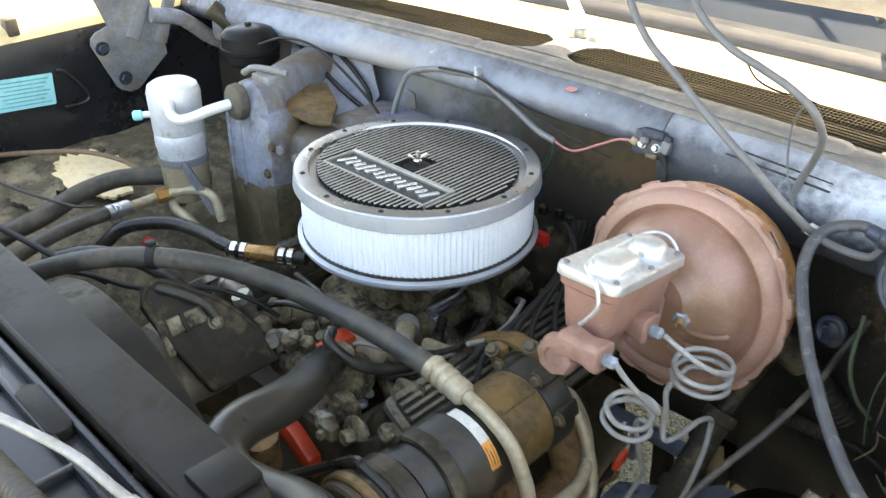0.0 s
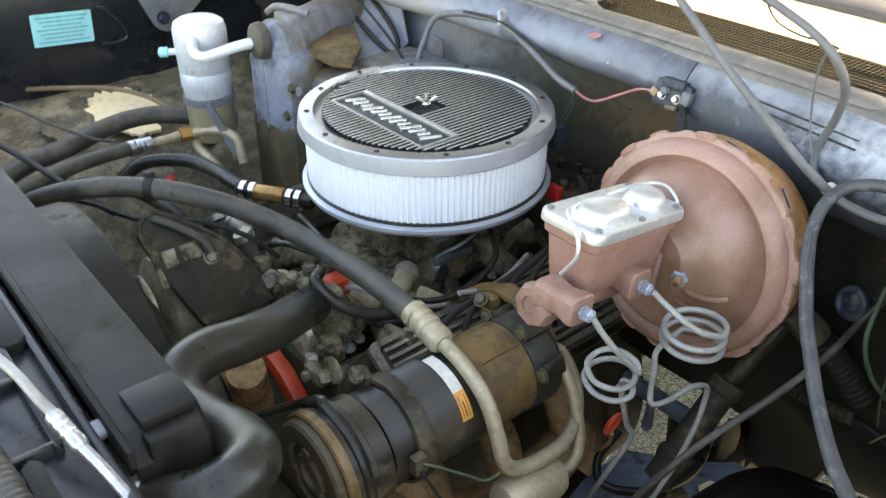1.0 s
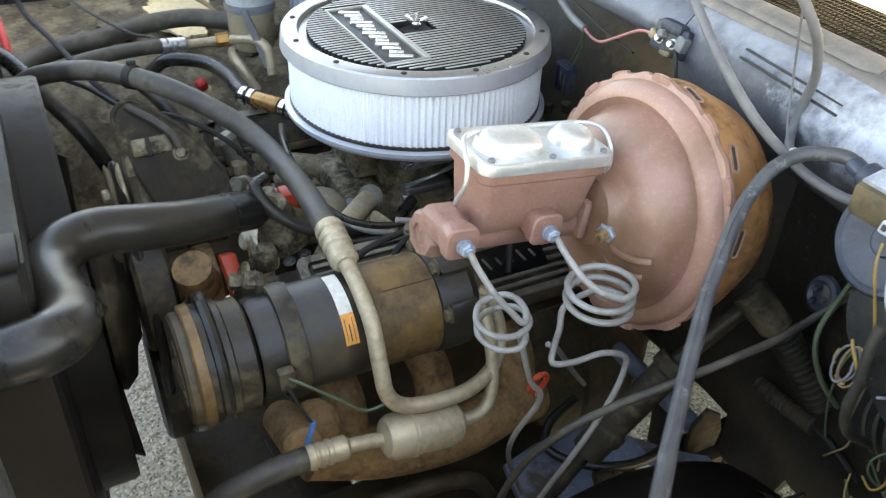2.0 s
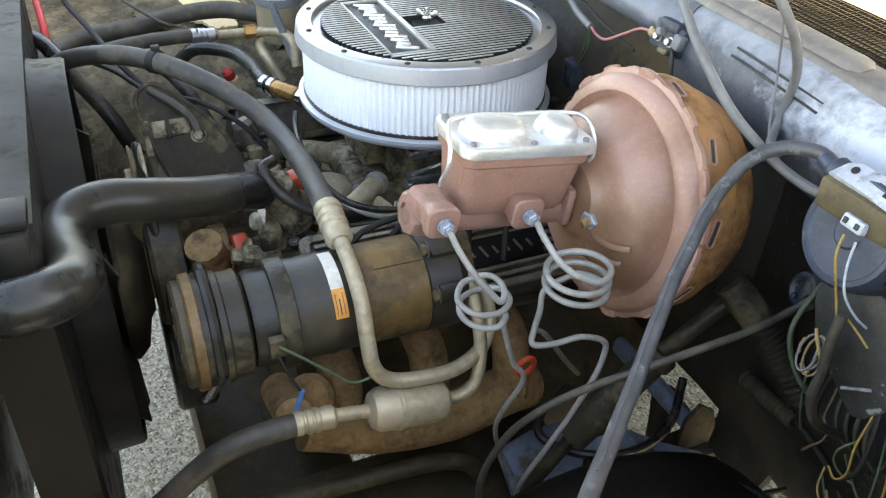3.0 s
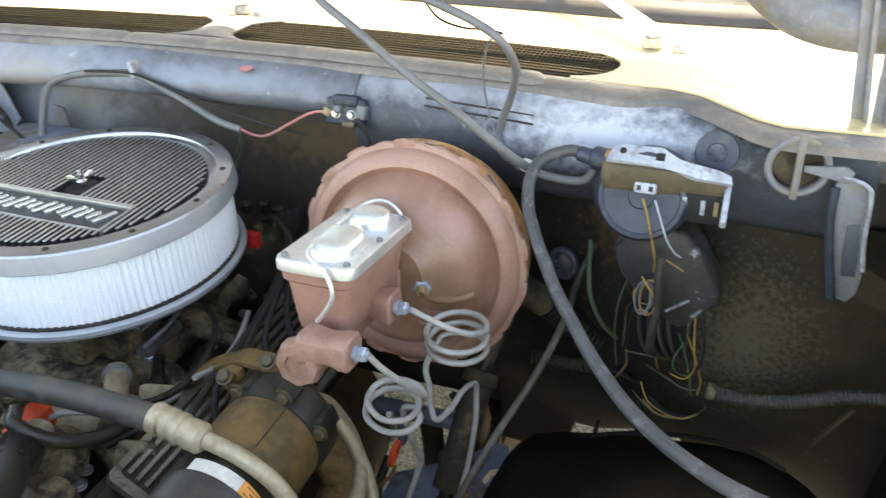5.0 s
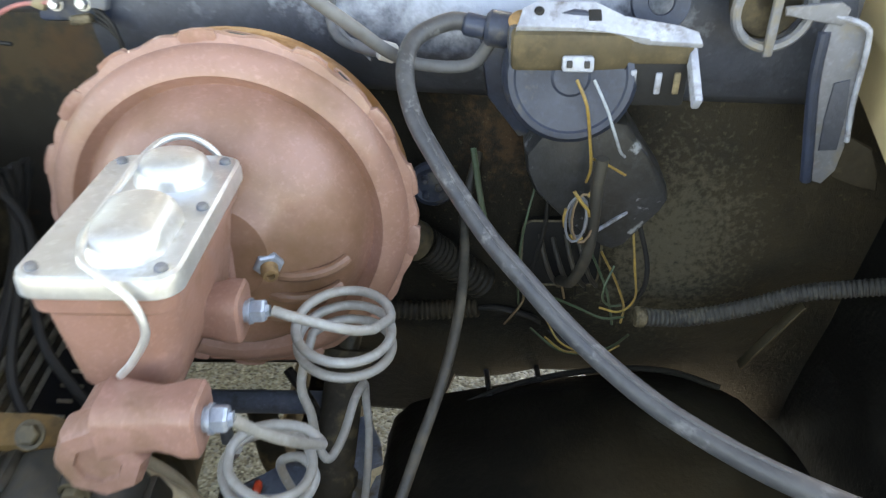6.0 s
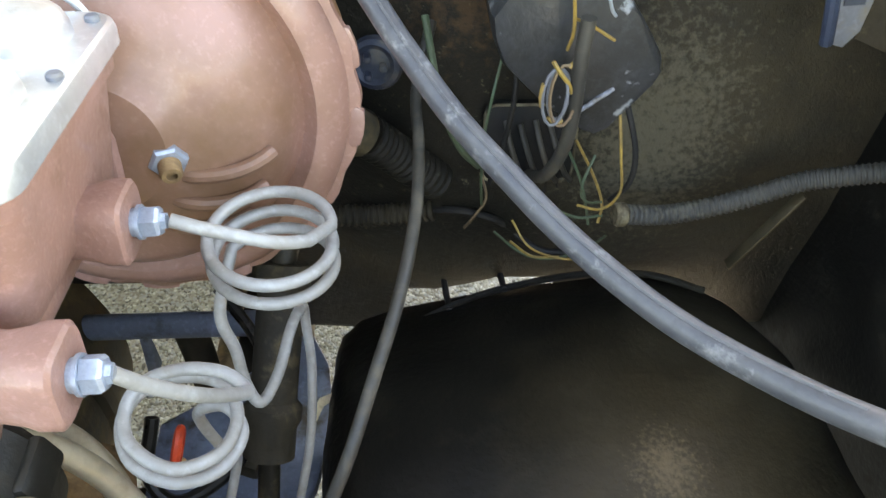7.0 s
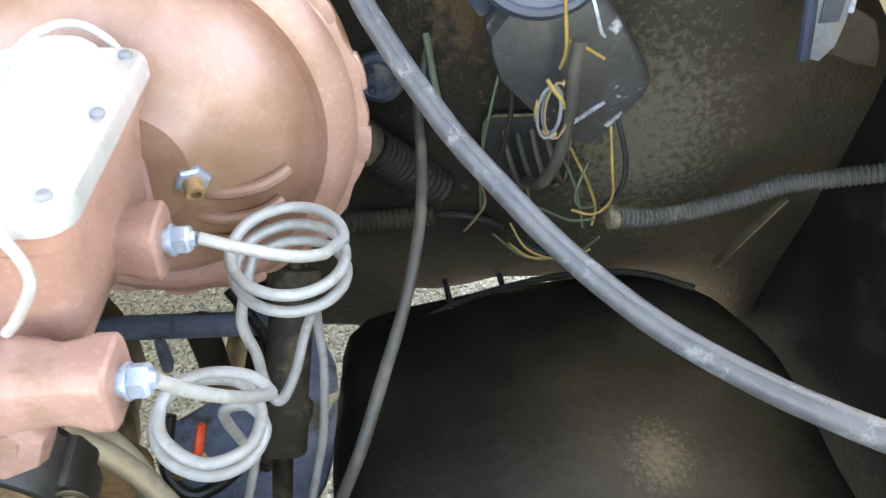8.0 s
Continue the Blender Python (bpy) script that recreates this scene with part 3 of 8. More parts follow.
        for a, b in zip(rows, rows[1:]):
            for k in range(8):
                bm.faces.new((a[k], a[k + 1], b[k + 1], b[k]))
        thicken(bm, 0.002)
        slab("trim", bm, M["seal"], "padded dusty weatherstrip length on the cowl ledge", "trim", 60)
    # pressed ribs and a flat reinforcement on the driver's half
    bm = bmesh.new()
    for k, (z, y) in enumerate(((1.066, 0.2285), (1.058, 0.2225))):
        line = [Vector((0.36 + 0.02 * i, y + bow(0.36 + 0.02 * i), z - 0.0005 * i)) for i in range(8)]
        sweep(bm, line, 0.0014, 8)
    slab("trim", bm, M["ink"], "dark seam lines pressed into the cowl beam", "trim")
    # weatherstrip ledge
    bm = bmesh.new()
    rows = []
    for i in range(93):
        x = -0.98 + i * 0.02
        k = min(1.0, max(0.0, (x - 0.58) / 0.10))
        k = k * k * (3 - 2 * k)
        lip = 0.2490 + 0.011 * k
        rows.append([bm.verts.new((x, y + swept(x) + 0.003 * noise.noise((x * 6, z * 6, 1.3)), z)) for y, z in ((lip, 1.079), (lip + 0.002, 1.0845), (lip * 0.5 + 0.132, 1.0875), (0.267, 1.0895), (0.277, 1.0905), (0.292, 1.0905), (0.300, 1.087), (0.304, 1.070))])
    for a, b in zip(rows, rows[1:]):
        for k in range(7):
            bm.faces.new((a[k], a[k + 1], b[k + 1], b[k]))
    thicken(bm, 0.003)
    slab("cowl_ledge", bm, M["seal"], "dusty grey-tan cowl ledge with weatherstrip", "cowl", 60)


def build_cowl():
    xs = [-1.0 + i * 0.05 for i in range(41)]
    bm = strip(bmesh.new(), [(0.301, 1.080), (0.310, 1.072), (0.396, 1.074), (0.4045, 1.0895)], [-0.95 + i * 0.03 for i in range(52)], bow)
    thicken(bm, 0.003)
    vent = slab("cowl_vent", bm, M["vent"], "dark recessed cowl vent with a wire grille", "vent")
    # grille: a fine wire mesh over the recess
    bm = bmesh.new()
    for k in range(11):
        y = 0.3045 + k * 0.0095
        sweep(bm, [Vector((-0.95 + 0.05 * i, y + bow(-0.95 + 0.05 * i), 1.0845 + 0.0004 * k)) for i in range(32)], 0.0010, 4)
    part("grille_bars", bm, M["vent"], vent, "dusty wire bars")
    bm = bmesh.new()
    for i in range(248):
        x = -0.95 + i * 0.00625
        d = bow(x)
        sweep(bm, [Vector((x, 0.302 + d, 1.0842)), Vector((x + 0.003, 0.403 + d, 1.0885))], 0.0008, 3)
    part("grille_mesh", bm, M["vent"], vent)
    # painted cowl top up to the glass
    bm = strip(bmesh.new(), [(0.406, 1.074), (0.4065, 1.086), (0.412, 1.089), (0.46, 1.091), (0.560, 1.095), (0.565, 1.085)], xs, bow)
    thicken(bm, 0.003)
    slab("cowl_panel", bm, M["cream"], "sunlit cream painted cowl panel before the windshield", "cowl", 60)
    # dusty bridge that parts the vent in two, with rounded ends
    bm = bmesh.new()
    rows = []
    for i in range(9):
        y = 0.299 + 0.108 * i / 8
        k = 1.0 - abs(i / 4 - 1.0)
        half = 0.072 - 0.040 * math.sin(math.pi * 0.5 * min(1.0, 1.6 * k))
        rows.append([bm.verts.new((x, y + bow(x), 1.0905 + 0.004 * (1 - (2 * j / 6 - 1) ** 2))) for j, x in enumerate(-0.022 + half * (2 * j / 6 - 1) for j in range(7))])
    for a, b in zip(rows, rows[1:]):
        for j in range(6):
            bm.faces.new((a[j], a[j + 1], b[j + 1], b[j]))
    thicken(bm, 0.003)
    slab("cowl_bridge", bm, M["seal"], "dusty tan bridge between two cowl vents", "cowl", 60)
    # ends of the vent, closed by paint
    bm = bmesh.new()
    def low(x):
        return 0.2945 + swept(x), 0.424 + bow(x)
    rows = []
    for i in range(13):
        a = radians(-90 + 15 * i)
        lo, hi = 0.2945 + bow(0.53), 0.424 + bow(0.53)
        cy, r = 0.3525 + bow(0.53), 0.0495
        edge = (0.525 + r * math.cos(a), cy + r * math.sin(a))
        k = i / 12
        rows.append([edge] + [(x, low(x)[0] + (low(x)[1] - low(x)[0]) * k) for x in (0.60, 0.64, 0.68, 0.71, 0.74, 0.765, 0.80, 0.86, 0.92, 0.99)])
    rows = [[(0.525, lo)] + rows[0][1:]] + rows + [[(0.525, hi)] + rows[-1][1:]]
    made = [[bm.verts.new((x, y, 1.0905 + 0.0025 * min(1.0, max(0.0, x - 0.56) * 8))) for x, y in row] for row in rows]
    for a, b in zip(made, made[1:]):
        for k in range(len(a) - 1):
            if (a[k].co - b[k].co).length < 1e-6 and (a[k + 1].co - b[k + 1].co).length < 1e-6:
                continue
            bm.faces.new((a[k], a[k + 1], b[k + 1], b[k]))
    bmesh.ops.remove_doubles(bm, verts=bm.verts[:], dist=1e-5)
    thicken(bm, 0.003)
    slab("cowl_corner", bm, M["cream"], "cream painted cowl corner beside the fender", "cowl", 60)
    bm = strip(bmesh.new(), [(0.580, 1.118), (0.810, 1.30), (1.110, 1.52)], xs, bow)
    thicken(bm, 0.006)
    pane = slab("window_1", bm, M["glass"], "windshield glass above the cowl", "windshield", 60)
    pane.visible_shadow = False
    bm = strip(bmesh.new(), [(0.555, 1.096), (0.560, 1.106), (0.573, 1.113), (0.591, 1.124), (0.597, 1.117)], xs, bow)
    thicken(bm, 0.003)
    slab("trim", bm, M["gasket"], "grey rubber gasket along the windshield foot", "trim", 60)
    bm = strip(bmesh.new(), [(0.58, 1.06), (0.60, 1.085), (0.74, 1.115), (0.95, 1.13), (1.05, 1.09), (1.07, 0.85)], xs, bow)
    thicken(bm, 0.004)
    slab("dashboard", bm, M["dash"], "faded blue dashboard behind the windshield", "dashboard", 60)
    # sunlit fringe of the dashboard, its brightness put into the colour
    bm = strip(bmesh.new(), [(0.606, 1.092), (0.611, 1.104), (0.622, 1.107), (0.630, 1.104)], [-0.95 + 0.02 * i for i in range(96)], bow, 0.006)
    thicken(bm, 0.003)
    slab("trim", bm, M["dash_lip"], "ragged edge of the dashboard, painted as sunlit", "trim", 60)
    # cabin out of view, added to shade the dashboard
    bm = bmesh.new()
    box(bm, (0.0, 2.10, 1.535), (1.50, 2.00, 0.03), 0.012)
    slab("cabin_roof", bm, M["cream"], "cream cabin roof out of view, shading the dashboard", "roof")
    for x in (-0.86, 0.86):
        bm = bmesh.new()
        box(bm, (x, 1.80, 0.72), (0.05, 2.40, 0.78), 0.02)
        slab("door_panel", bm, M["cream"], "cream painted door side out of view", "door")
    bm = bmesh.new()
    box(bm, (0.0, 3.05, 0.93), (1.70, 0.05, 1.20), 0.02)
    slab("cabin_rear_wall", bm, M["cloth"], "dark cabin rear wall out of view", "wall")


def build_wheelhouse():
    """The driver's wheel arch: a black dome with a rounded inner shoulder."""
    bm = bmesh.new()
    cy, cz, big = -0.005, 0.31, 0.378
    rows = []
    section = [(0.486, -0.30), (0.486, -0.10), (0.488, -0.076), (0.496, -0.054), (0.514, -0.038), (0.550, -0.027), (0.600, -0.019), (0.64, -0.012), (0.70, -0.004), (0.76, 0.001), (0.805, -0.002), (0.842, -0.011), (0.875, -0.028), (0.903, -0.054), (0.930, -0.092)]
    for i in range(33):
        a = radians(55 + 129 * i / 32)
        row = []
        for x, d in section:
            r = max(0.05, big + d)
            w = 0.004 * noise.noise((x * 9, i * 0.4, 2.0))
            row.append(bm.verts.new((x + w, cy + (r + w) * math.cos(a), cz + (r + w) * math.sin(a))))
        rows.append(row)
    for a, b in zip(rows, rows[1:]):
        for i in range(len(section) - 1):
            bm.faces.new((a[i], a[i + 1], b[i + 1], b[i]))
    thicken(bm, 0.003)
    slab("wheelhouse", bm, M["wheelhouse"], "black undercoated wheel arch with dust and a painted shine", "wheel arch", 60)
    # rolled rear lip and two short ties across the gap to the footwell panel
    bm = bmesh.new()
    sweep(bm, smooth_line([(0.545, 0.150, 0.612), (0.60, 0.176, 0.622), (0.66, 0.190, 0.632), (0.73, 0.196, 0.640), (0.79, 0.190, 0.643), (0.84, 0.172, 0.638)], 6), 0.0035, 8)
    slab("trim", bm, M["wheelhouse"], "rolled black lip along the wheel arch", "trim")
    for a, b in (((0.599, 0.170, 0.622), (0.597, 0.225, 0.606)), ((0.652, 0.186, 0.632), (0.652, 0.222, 0.618))):
        bm = bmesh.new()
        sweep(bm, [Vector(a), Vector(b)], 0.0032, 8)
        solid("arch_tie", bm, M["ink"], "short black tie between the wheel arch and the firewall", "tie", "wheel arch ties")
    bm = bmesh.new()
    plate(bm, [(-0.034, -0.006), (-0.020, 0.003), (-0.006, 0.001), (0.006, 0.008), (0.016, 0.007), (0.024, 0.014), (0.020, 0.004), (0.008, 0.001), (-0.004, -0.005), (-0.020, -0.005), (-0.032, -0.013)], 0.003, at((0.498, 0.098, 0.602), (0.1, -0.6, 0.8), (0.8, 0.6, 0)))
    solid("torn_sealer", bm, M["insulation"], "torn yellowed strip of sealer on the arch flange", "sealer")


def build_fender(side):
    """Outer fender with its inner lip; side -1 is the far one."""
    x0 = 0.872 if side > 0 else -0.93
    bm = bmesh.new()
    ys = [-1.0 + 0.06 * i for i in range(24)]
    lip = [(0.0, 0.985), (0.0, 1.012), (0.006 * side, 1.022), (0.03 * side, 1.028), (0.12 * side, 1.03), (0.17 * side, 1.01), (0.19 * side, 0.94), (0.195 * side, 0.55)]
    rows = [[bm.verts.new((x0 + dx, y, z + 0.055 * max(0.0, (y + 1.0) / 1.4))) for dx, z in lip] for y in ys]
    for a, b in zip(rows, rows[1:]):
        for i in range(len(lip) - 1):
            bm.faces.new((a[i], a[i + 1], b[i + 1], b[i]))
    thicken(bm, 0.003)
    where = "beside the brake booster" if side > 0 else "across the engine bay"
    slab("fender", bm, M["cream"], "cream painted front fender " + where, "fender", 60)
    bm = bmesh.new()
    if side > 0:
        inner = [(0.100, 0.97), (0.103, 0.93), (0.104, 0.88), (0.100, 0.80), (0.088, 0.70), (0.080, 0.55), (0.080, 0.42)]
    else:
        inner = [(0.0, 0.999), (-0.008 * side, 0.97), (-0.004 * side, 0.93), (0.06 * (side > 0), 0.88), (0.065 * (side > 0), 0.55), (0.065 * (side > 0), 0.42)]
    rows = [[bm.verts.new((x0 + dx - 0.004 * side, y, z + 0.05 * max(0.0, (y + 1.0) / 1.4) * (1 if k == 0 else 0.6))) for k, (dx, z) in enumerate(inner)] for y in ys[:23]]
    for a, b in zip(rows, rows[1:]):
        for i in range(len(inner) - 1):
            bm.faces.new((a[i], a[i + 1], b[i + 1], b[i]))
    thicken(bm, 0.003)
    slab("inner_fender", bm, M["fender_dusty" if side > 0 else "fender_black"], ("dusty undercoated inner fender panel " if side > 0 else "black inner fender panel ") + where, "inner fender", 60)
    if side > 0:
        # cream flange below the lip, deeper towards the front, and the cream pillar panel behind it
        bm = bmesh.new()
        rows = [[bm.verts.new((0.8755 + 0.010 * k / 3, y, (1.012 + 0.055 * (y + 1.0) / 1.4) * (1 - k / 3) + max(0.84, min(1.0, 0.924 + 0.30 * y)) * k / 3)) for k in range(4)] for y in ys if y < 0.28]
        for a, b in zip(rows, rows[1:]):
            for i in range(3):
                bm.faces.new((a[i], a[i + 1], b[i + 1], b[i]))
        thicken(bm, 0.002)
        slab("fender_flange", bm, M["cream"], "cream painted flange under the fender lip", "fender", 60)
        bm = bmesh.new()
        plate(bm, [(0.880, 1.035), (0.884, 0.990), (0.905, 0.925), (0.924, 0.868), (0.960, 0.874), (1.04, 0.88), (1.04, 1.035)], 0.003, at((0, 0.272, 0), (0, -1, 0)), 0.001)
        pillar = slab("pillar_panel", bm, M["cream"], "cream painted pillar panel at the fender's rear", "panel")


def build_hood():
    """The raised hood, hinged at the cowl and leaning forward over the bay."""
    m = at((0, 0.42, 1.20), (0, math.sin(radians(60)), math.cos(radians(60))))
    bm = bmesh.new()
    box(bm, (0, -0.66, 0.02), (1.80, 1.32, 0.025), 0.008, m)
    for x in (-0.55, 0.0, 0.55):
        box(bm, (x, -0.66, -0.005), (0.12, 1.20, 0.03), 0.008, m)
    hood = slab("hood", bm, M["hood"], "raised hood with its pale blue-grey underside", "hood")
    bm = bmesh.new()
    box(bm, (0, -0.66, 0.037), (1.80, 1.32, 0.004), 0.001, m)
    part("outer_skin", bm, M["cream"], hood, "cream painted outer skin")


def build_apron():
    """Dusty sheet metal between the far fender and the engine."""
    bm = bmesh.new()
    rows = []
    for i in range(20):
        y = -0.62 + i * 0.048
        rows.append([bm.verts.new((x, y, z + 0.012 * noise.noise((x * 11, y * 11, 1.0)))) for x, z in ((-0.93, 0.80), (-0.86, 0.795), (-0.78, 0.785), (-0.68, 0.765), (-0.58, 0.735), (-0.50, 0.69), (-0.44, 0.60), (-0.42, 0.45))])
    for a, b in zip(rows, rows[1:]):
        for i in range(7):
            bm.faces.new((a[i], a[i + 1], b[i + 1], b[i]))
    thicken(bm, 0.004)
    slab("wheelhouse", bm, M["apron"], "dust-covered brown wheel arch under the hoses", "wheel arch", 60)
    bm = bmesh.new()
    n = 64
    ring = []
    for i in range(n):
        a = 2 * math.pi * i / n
        r = 1 + 0.30 * noise.noise((math.cos(a) * 2.2, math.sin(a) * 2.2, 3.0)) + 0.30 * noise.noise((math.cos(a) * 8, math.sin(a) * 8, 5.0))
        ring.append((0.092 * r * math.cos(a), 0.062 * r * math.sin(a)))
    plate(bm, ring, 0.006, at((-0.738, -0.172, 0.797), (0.16, -0.05, 1.0)))
    solid("insulation_scrap", bm, M["insulation"], "torn yellowed insulation scrap lying on the dusty apron", "insulation")
    bm = bmesh.new()
    plate(bm, [(0.9 * x + 0.2 * y, 0.8 * y - 0.3 * x) for x, y in ring], 0.005, at((-0.772, -0.272, 0.797), (0.16, -0.05, 1.0)))
    solid("insulation_scrap", bm, M["apron"], "dust-browned insulation scrap beside the yellow one", "insulation")


def build_chassis():
    bm = bmesh.new()
    # darker than the far rail: the body's shade is put into its colour
    box(bm, (0.40, -0.10, 0.40), (0.075, 1.5, 0.11), 0.008)
    slab("frame_rail", bm, M["brown_boot"], "grimy chassis rail beside the engine, darkened for shade", "frame rail")
    bm = bmesh.new()
    box(bm, (-0.42, -0.10, 0.40), (0.075, 1.5, 0.11), 0.008)
    slab("frame_rail", bm, M["grimy"], "grimy chassis rail on the far side", "frame rail")
    bm = bmesh.new()
    sweep(bm, [Vector((0.175, 0.268, 0.50)), Vector((0.404, 0.268, 0.50))], 0.0145, 16)
    box(bm, (0.268, 0.262, 0.462), (0.014, 0.020, 0.060), 0.004, None, 0.7)
    slab("cross_tube", bm, M["frame_blue"], "blue-grey cross tube low behind the engine", "cross tube")
    bm = bmesh.new()
    # bracket takes the near rail's dark colour in place of shade
    plate(bm, [(0.232, 0.44), (0.292, 0.44), (0.300, 0.50), (0.288, 0.535), (0.262, 0.555), (0.240, 0.53)], 0.008, at((0.404, 0, 0), (1, 0, 0), (0, 1, 0)), 0.002)
    box(bm, (0.418, 0.266, 0.455), (0.03, 0.06, 0.03), 0.005)
    slab("tube_bracket", bm, M["brown_boot"], "grimy bracket holding the cross tube's end, darkened for shade", "bracket")
    # dark mass added to block the bright ground behind the engine
    bm = bmesh.new()
    lathe(bm, [(0, 0.10), (0.235, 0.10), (0.25, 0.12), (0.25, 0.20), (0.258, 0.204), (0.258, 0.222), (0.25, 0.226), (0.248, 0.31), (0.205, 0.36), (0.15, 0.42), (0.13, 0.46), (0.13, 0.95), (0, 0.95)], at((-0.025, 0, 0.42), (0, 1, 0)), 48)
    slab("bellhousing", bm, M["grimy"], "grimy bellhousing added to fill the gap behind the block", "bellhousing", 40)
    # radiator core support
    bm = bmesh.new()
    box(bm, (0.0, -0.70, 0.955), (1.5, 0.16, 0.03), 0.008)
    box(bm, (0.0, -0.74, 0.62), (1.5, 0.03, 0.64), 0.006)
    slab("radiator_support", bm, M["black_metal"], "black radiator support panel", "panel")


build_ground()
build_firewall()
build_cowl()
build_wheelhouse()
build_fender(1)
build_fender(-1)
build_hood()
build_apron()
build_chassis()


# ---- engine ----
def build_engine():
    eng = thing("engine", "greasy V8 engine with finned black valve covers", "engine", (0.0, 0.0, 0.35))
    bm = bmesh.new()
    box(bm, (-0.02, 0.03, 0.52), (0.30, 0.56, 0.34), 0.02)
    part("block", bm, M["grimy"], eng)
    for s in (-1, 1):
        m = Matrix.Translation((-0.02 + s * 0.165, 0.02, 0.67)) @ pose(0, 0, 0, 0, -s * 35, 0)
        bm = bmesh.new()
        box(bm, (0, 0, 0), (0.15, 0.50, 0.11), 0.012, m)
        part("cylinder_head", bm, M["grimy"], eng)
    # timing cover, painted orange where it shows
    bm = bmesh.new()
    plate(bm, [(0.000, 0.716), (0.022, 0.728), (0.058, 0.716), (0.094, 0.690), (0.098, 0.660), (0.070, 0.676)], 0.022, at((0, -0.276, 0), (0, -1, 0)), 0.004)
    part("front_cover", bm, M["orange"], eng, "orange painted front casting")
    bm = bmesh.new()
    box(bm, (0.062, -0.205, 0.808), (0.030, 0.030, 0.050), 0.005, None)
    box(bm, (0.035, -0.215, 0.790), (0.016, 0.020, 0.040), 0.004, None)
    part("manifold_rail", bm, M["orange"], eng, "orange painted manifold edge")
    # intake manifold: plenum, runners and bosses
    bm = bmesh.new()
    box(bm, (0.0, -0.01, 0.775), (0.17, 0.24, 0.045), 0.012)
    manifold = part("intake_manifold", bm, M["cast"], eng, "grimy cast aluminium intake manifold")
    for y, w in ((-0.19, 0.12), (0.17, 0.14)):
        bm = bmesh.new()
        box(bm, (0.0, y, 0.755), (w, 0.12, 0.05), 0.014)
        part("water_crossover", bm, M["cast"], manifold)
    for s in (-1, 1):
        for k in range(4):
            y = -0.17 + k * 0.115
            line = smooth_line([(0.03 * s, y * 0.45, 0.775), (0.08 * s, y * 0.85, 0.778), (0.135 * s, y, 0.755), (0.16 * s, y, 0.72)], 5)
            part("runner", sweep(bmesh.new(), line, 0.021, 12), M["cast"], manifold)
    # carburettor under the air cleaner
    bm = bmesh.new()
    box(bm, (0.0, 0.0, 0.822), (0.13, 0.15, 0.05), 0.008)
    box(bm, (0.0, -0.01, 0.86), (0.10, 0.12, 0.035), 0.008)
    drum(bm, at((0, 0, 0.868)), 0.062, 0.02)
    for y in (-0.09, 0.09):
        box(bm, (0.0, y, 0.835), (0.09, 0.04, 0.045), 0.008)
    part("carburettor", bm, M["cast"], eng)
    bm = bmesh.new()
    for z in (0.803, 0.842):
        box(bm, (0.078, -0.02, z), (0.02, 0.07, 0.012), 0.003)
    sweep(bm, smooth_line([(0.08, -0.05, 0.81), (0.10, -0.02, 0.83), (0.095, 0.03, 0.84)], 5), 0.003, 8)
    part("throttle_linkage", bm, M["zinc"], eng)
    # water outlet with its pale casting
    bm = bmesh.new()
    lathe(bm, [(0, 0), (0.036, 0), (0.036, 0.012), (0.026, 0.03), (0.024, 0.055), (0.0, 0.062)], at((0.10, -0.225, 0.79), (0.1, -0.45, 1)), 24)
    sweep(bm, smooth_line([(0.10, -0.23, 0.815), (0.105, -0.25, 0.835), (0.115, -0.275, 0.848)], 5), 0.02, 16)
    part("water_outlet", bm, M["cast"], eng, "pale cast water outlet")
    # pale thermostat casting and cap between hose and compressor
    bm = bmesh.new()
    box(bm, (0.061, -0.248, 0.752), (0.050, 0.034, 0.052), 0.010)
    box(bm, (0.088, -0.258, 0.735), (0.026, 0.028, 0.030), 0.007)
    drum(bm, at((0.052, -0.262, 0.762), (0.1, -1, 0.3)), 0.012, 0.012, 0.003, 20)
    part("thermostat_casting", bm, M["pale_cast"], eng, "pale chalky casting under the radiator hose")
    bm = bmesh.new()
    lathe(bm, [(0, 0), (0.0185, 0), (0.019, 0.006), (0.014, 0.009), (0.012, 0.0075), (0, 0.0075)], at((-0.056, -0.222, 0.769), (0.35, -0.6, 0.7)), 28)
    part("core_cap", bm, M["pale_cast"], eng, "pale round cap")
    for p, w in (((0.135, -0.262, 0.792), (0.026, 0.022, 0.030)), ((0.158, -0.272, 0.800), (0.020, 0.024, 0.024)), ((0.118, -0.278, 0.748), (0.030, 0.020, 0.022)), ((-0.025, -0.232, 0.786), (0.030, 0.022, 0.018)), ((-0.080, -0.236, 0.792), (0.022, 0.022, 0.030))):
        bm = bmesh.new()
        box(bm, p, w, 0.006)
        drum(bm, at((p[0], p[1] - w[1] / 2, p[2]), (0.1, -1, 0.15)), min(w) * 0.36, 0.008, 0.0015, 6)
        part("casting_boss", bm, M["cast"], eng)
    # water pump, rust stained
    bm = bmesh.new()
    lathe(bm, [(0, 0), (0.055, 0), (0.055, 0.02), (0.035, 0.035), (0.022, 0.05), (0.022, 0.085), (0, 0.09)], at((-0.02, -0.30, 0.66), (0, -1, 0)), 24)
    sweep(bm, smooth_line([(-0.02, -0.31, 0.66), (0.03, -0.33, 0.70), (0.05, -0.34, 0.74)], 5), 0.026, 14)
    part("water_pump", bm, M["rust"], eng, "rust-stained water pump")
    # exhaust manifold on the driver's side
    bm = bmesh.new()
    sweep(bm, smooth_line([(0.30, -0.28, 0.62), (0.31, -0.18, 0.585), (0.31, -0.08, 0.570), (0.300, 0.00, 0.575), (0.285, 0.045, 0.56)], 6), 0.034, 16)
    log = part("exhaust_manifold", bm, M["rust"], eng, "rusty tan cast exhaust manifold")
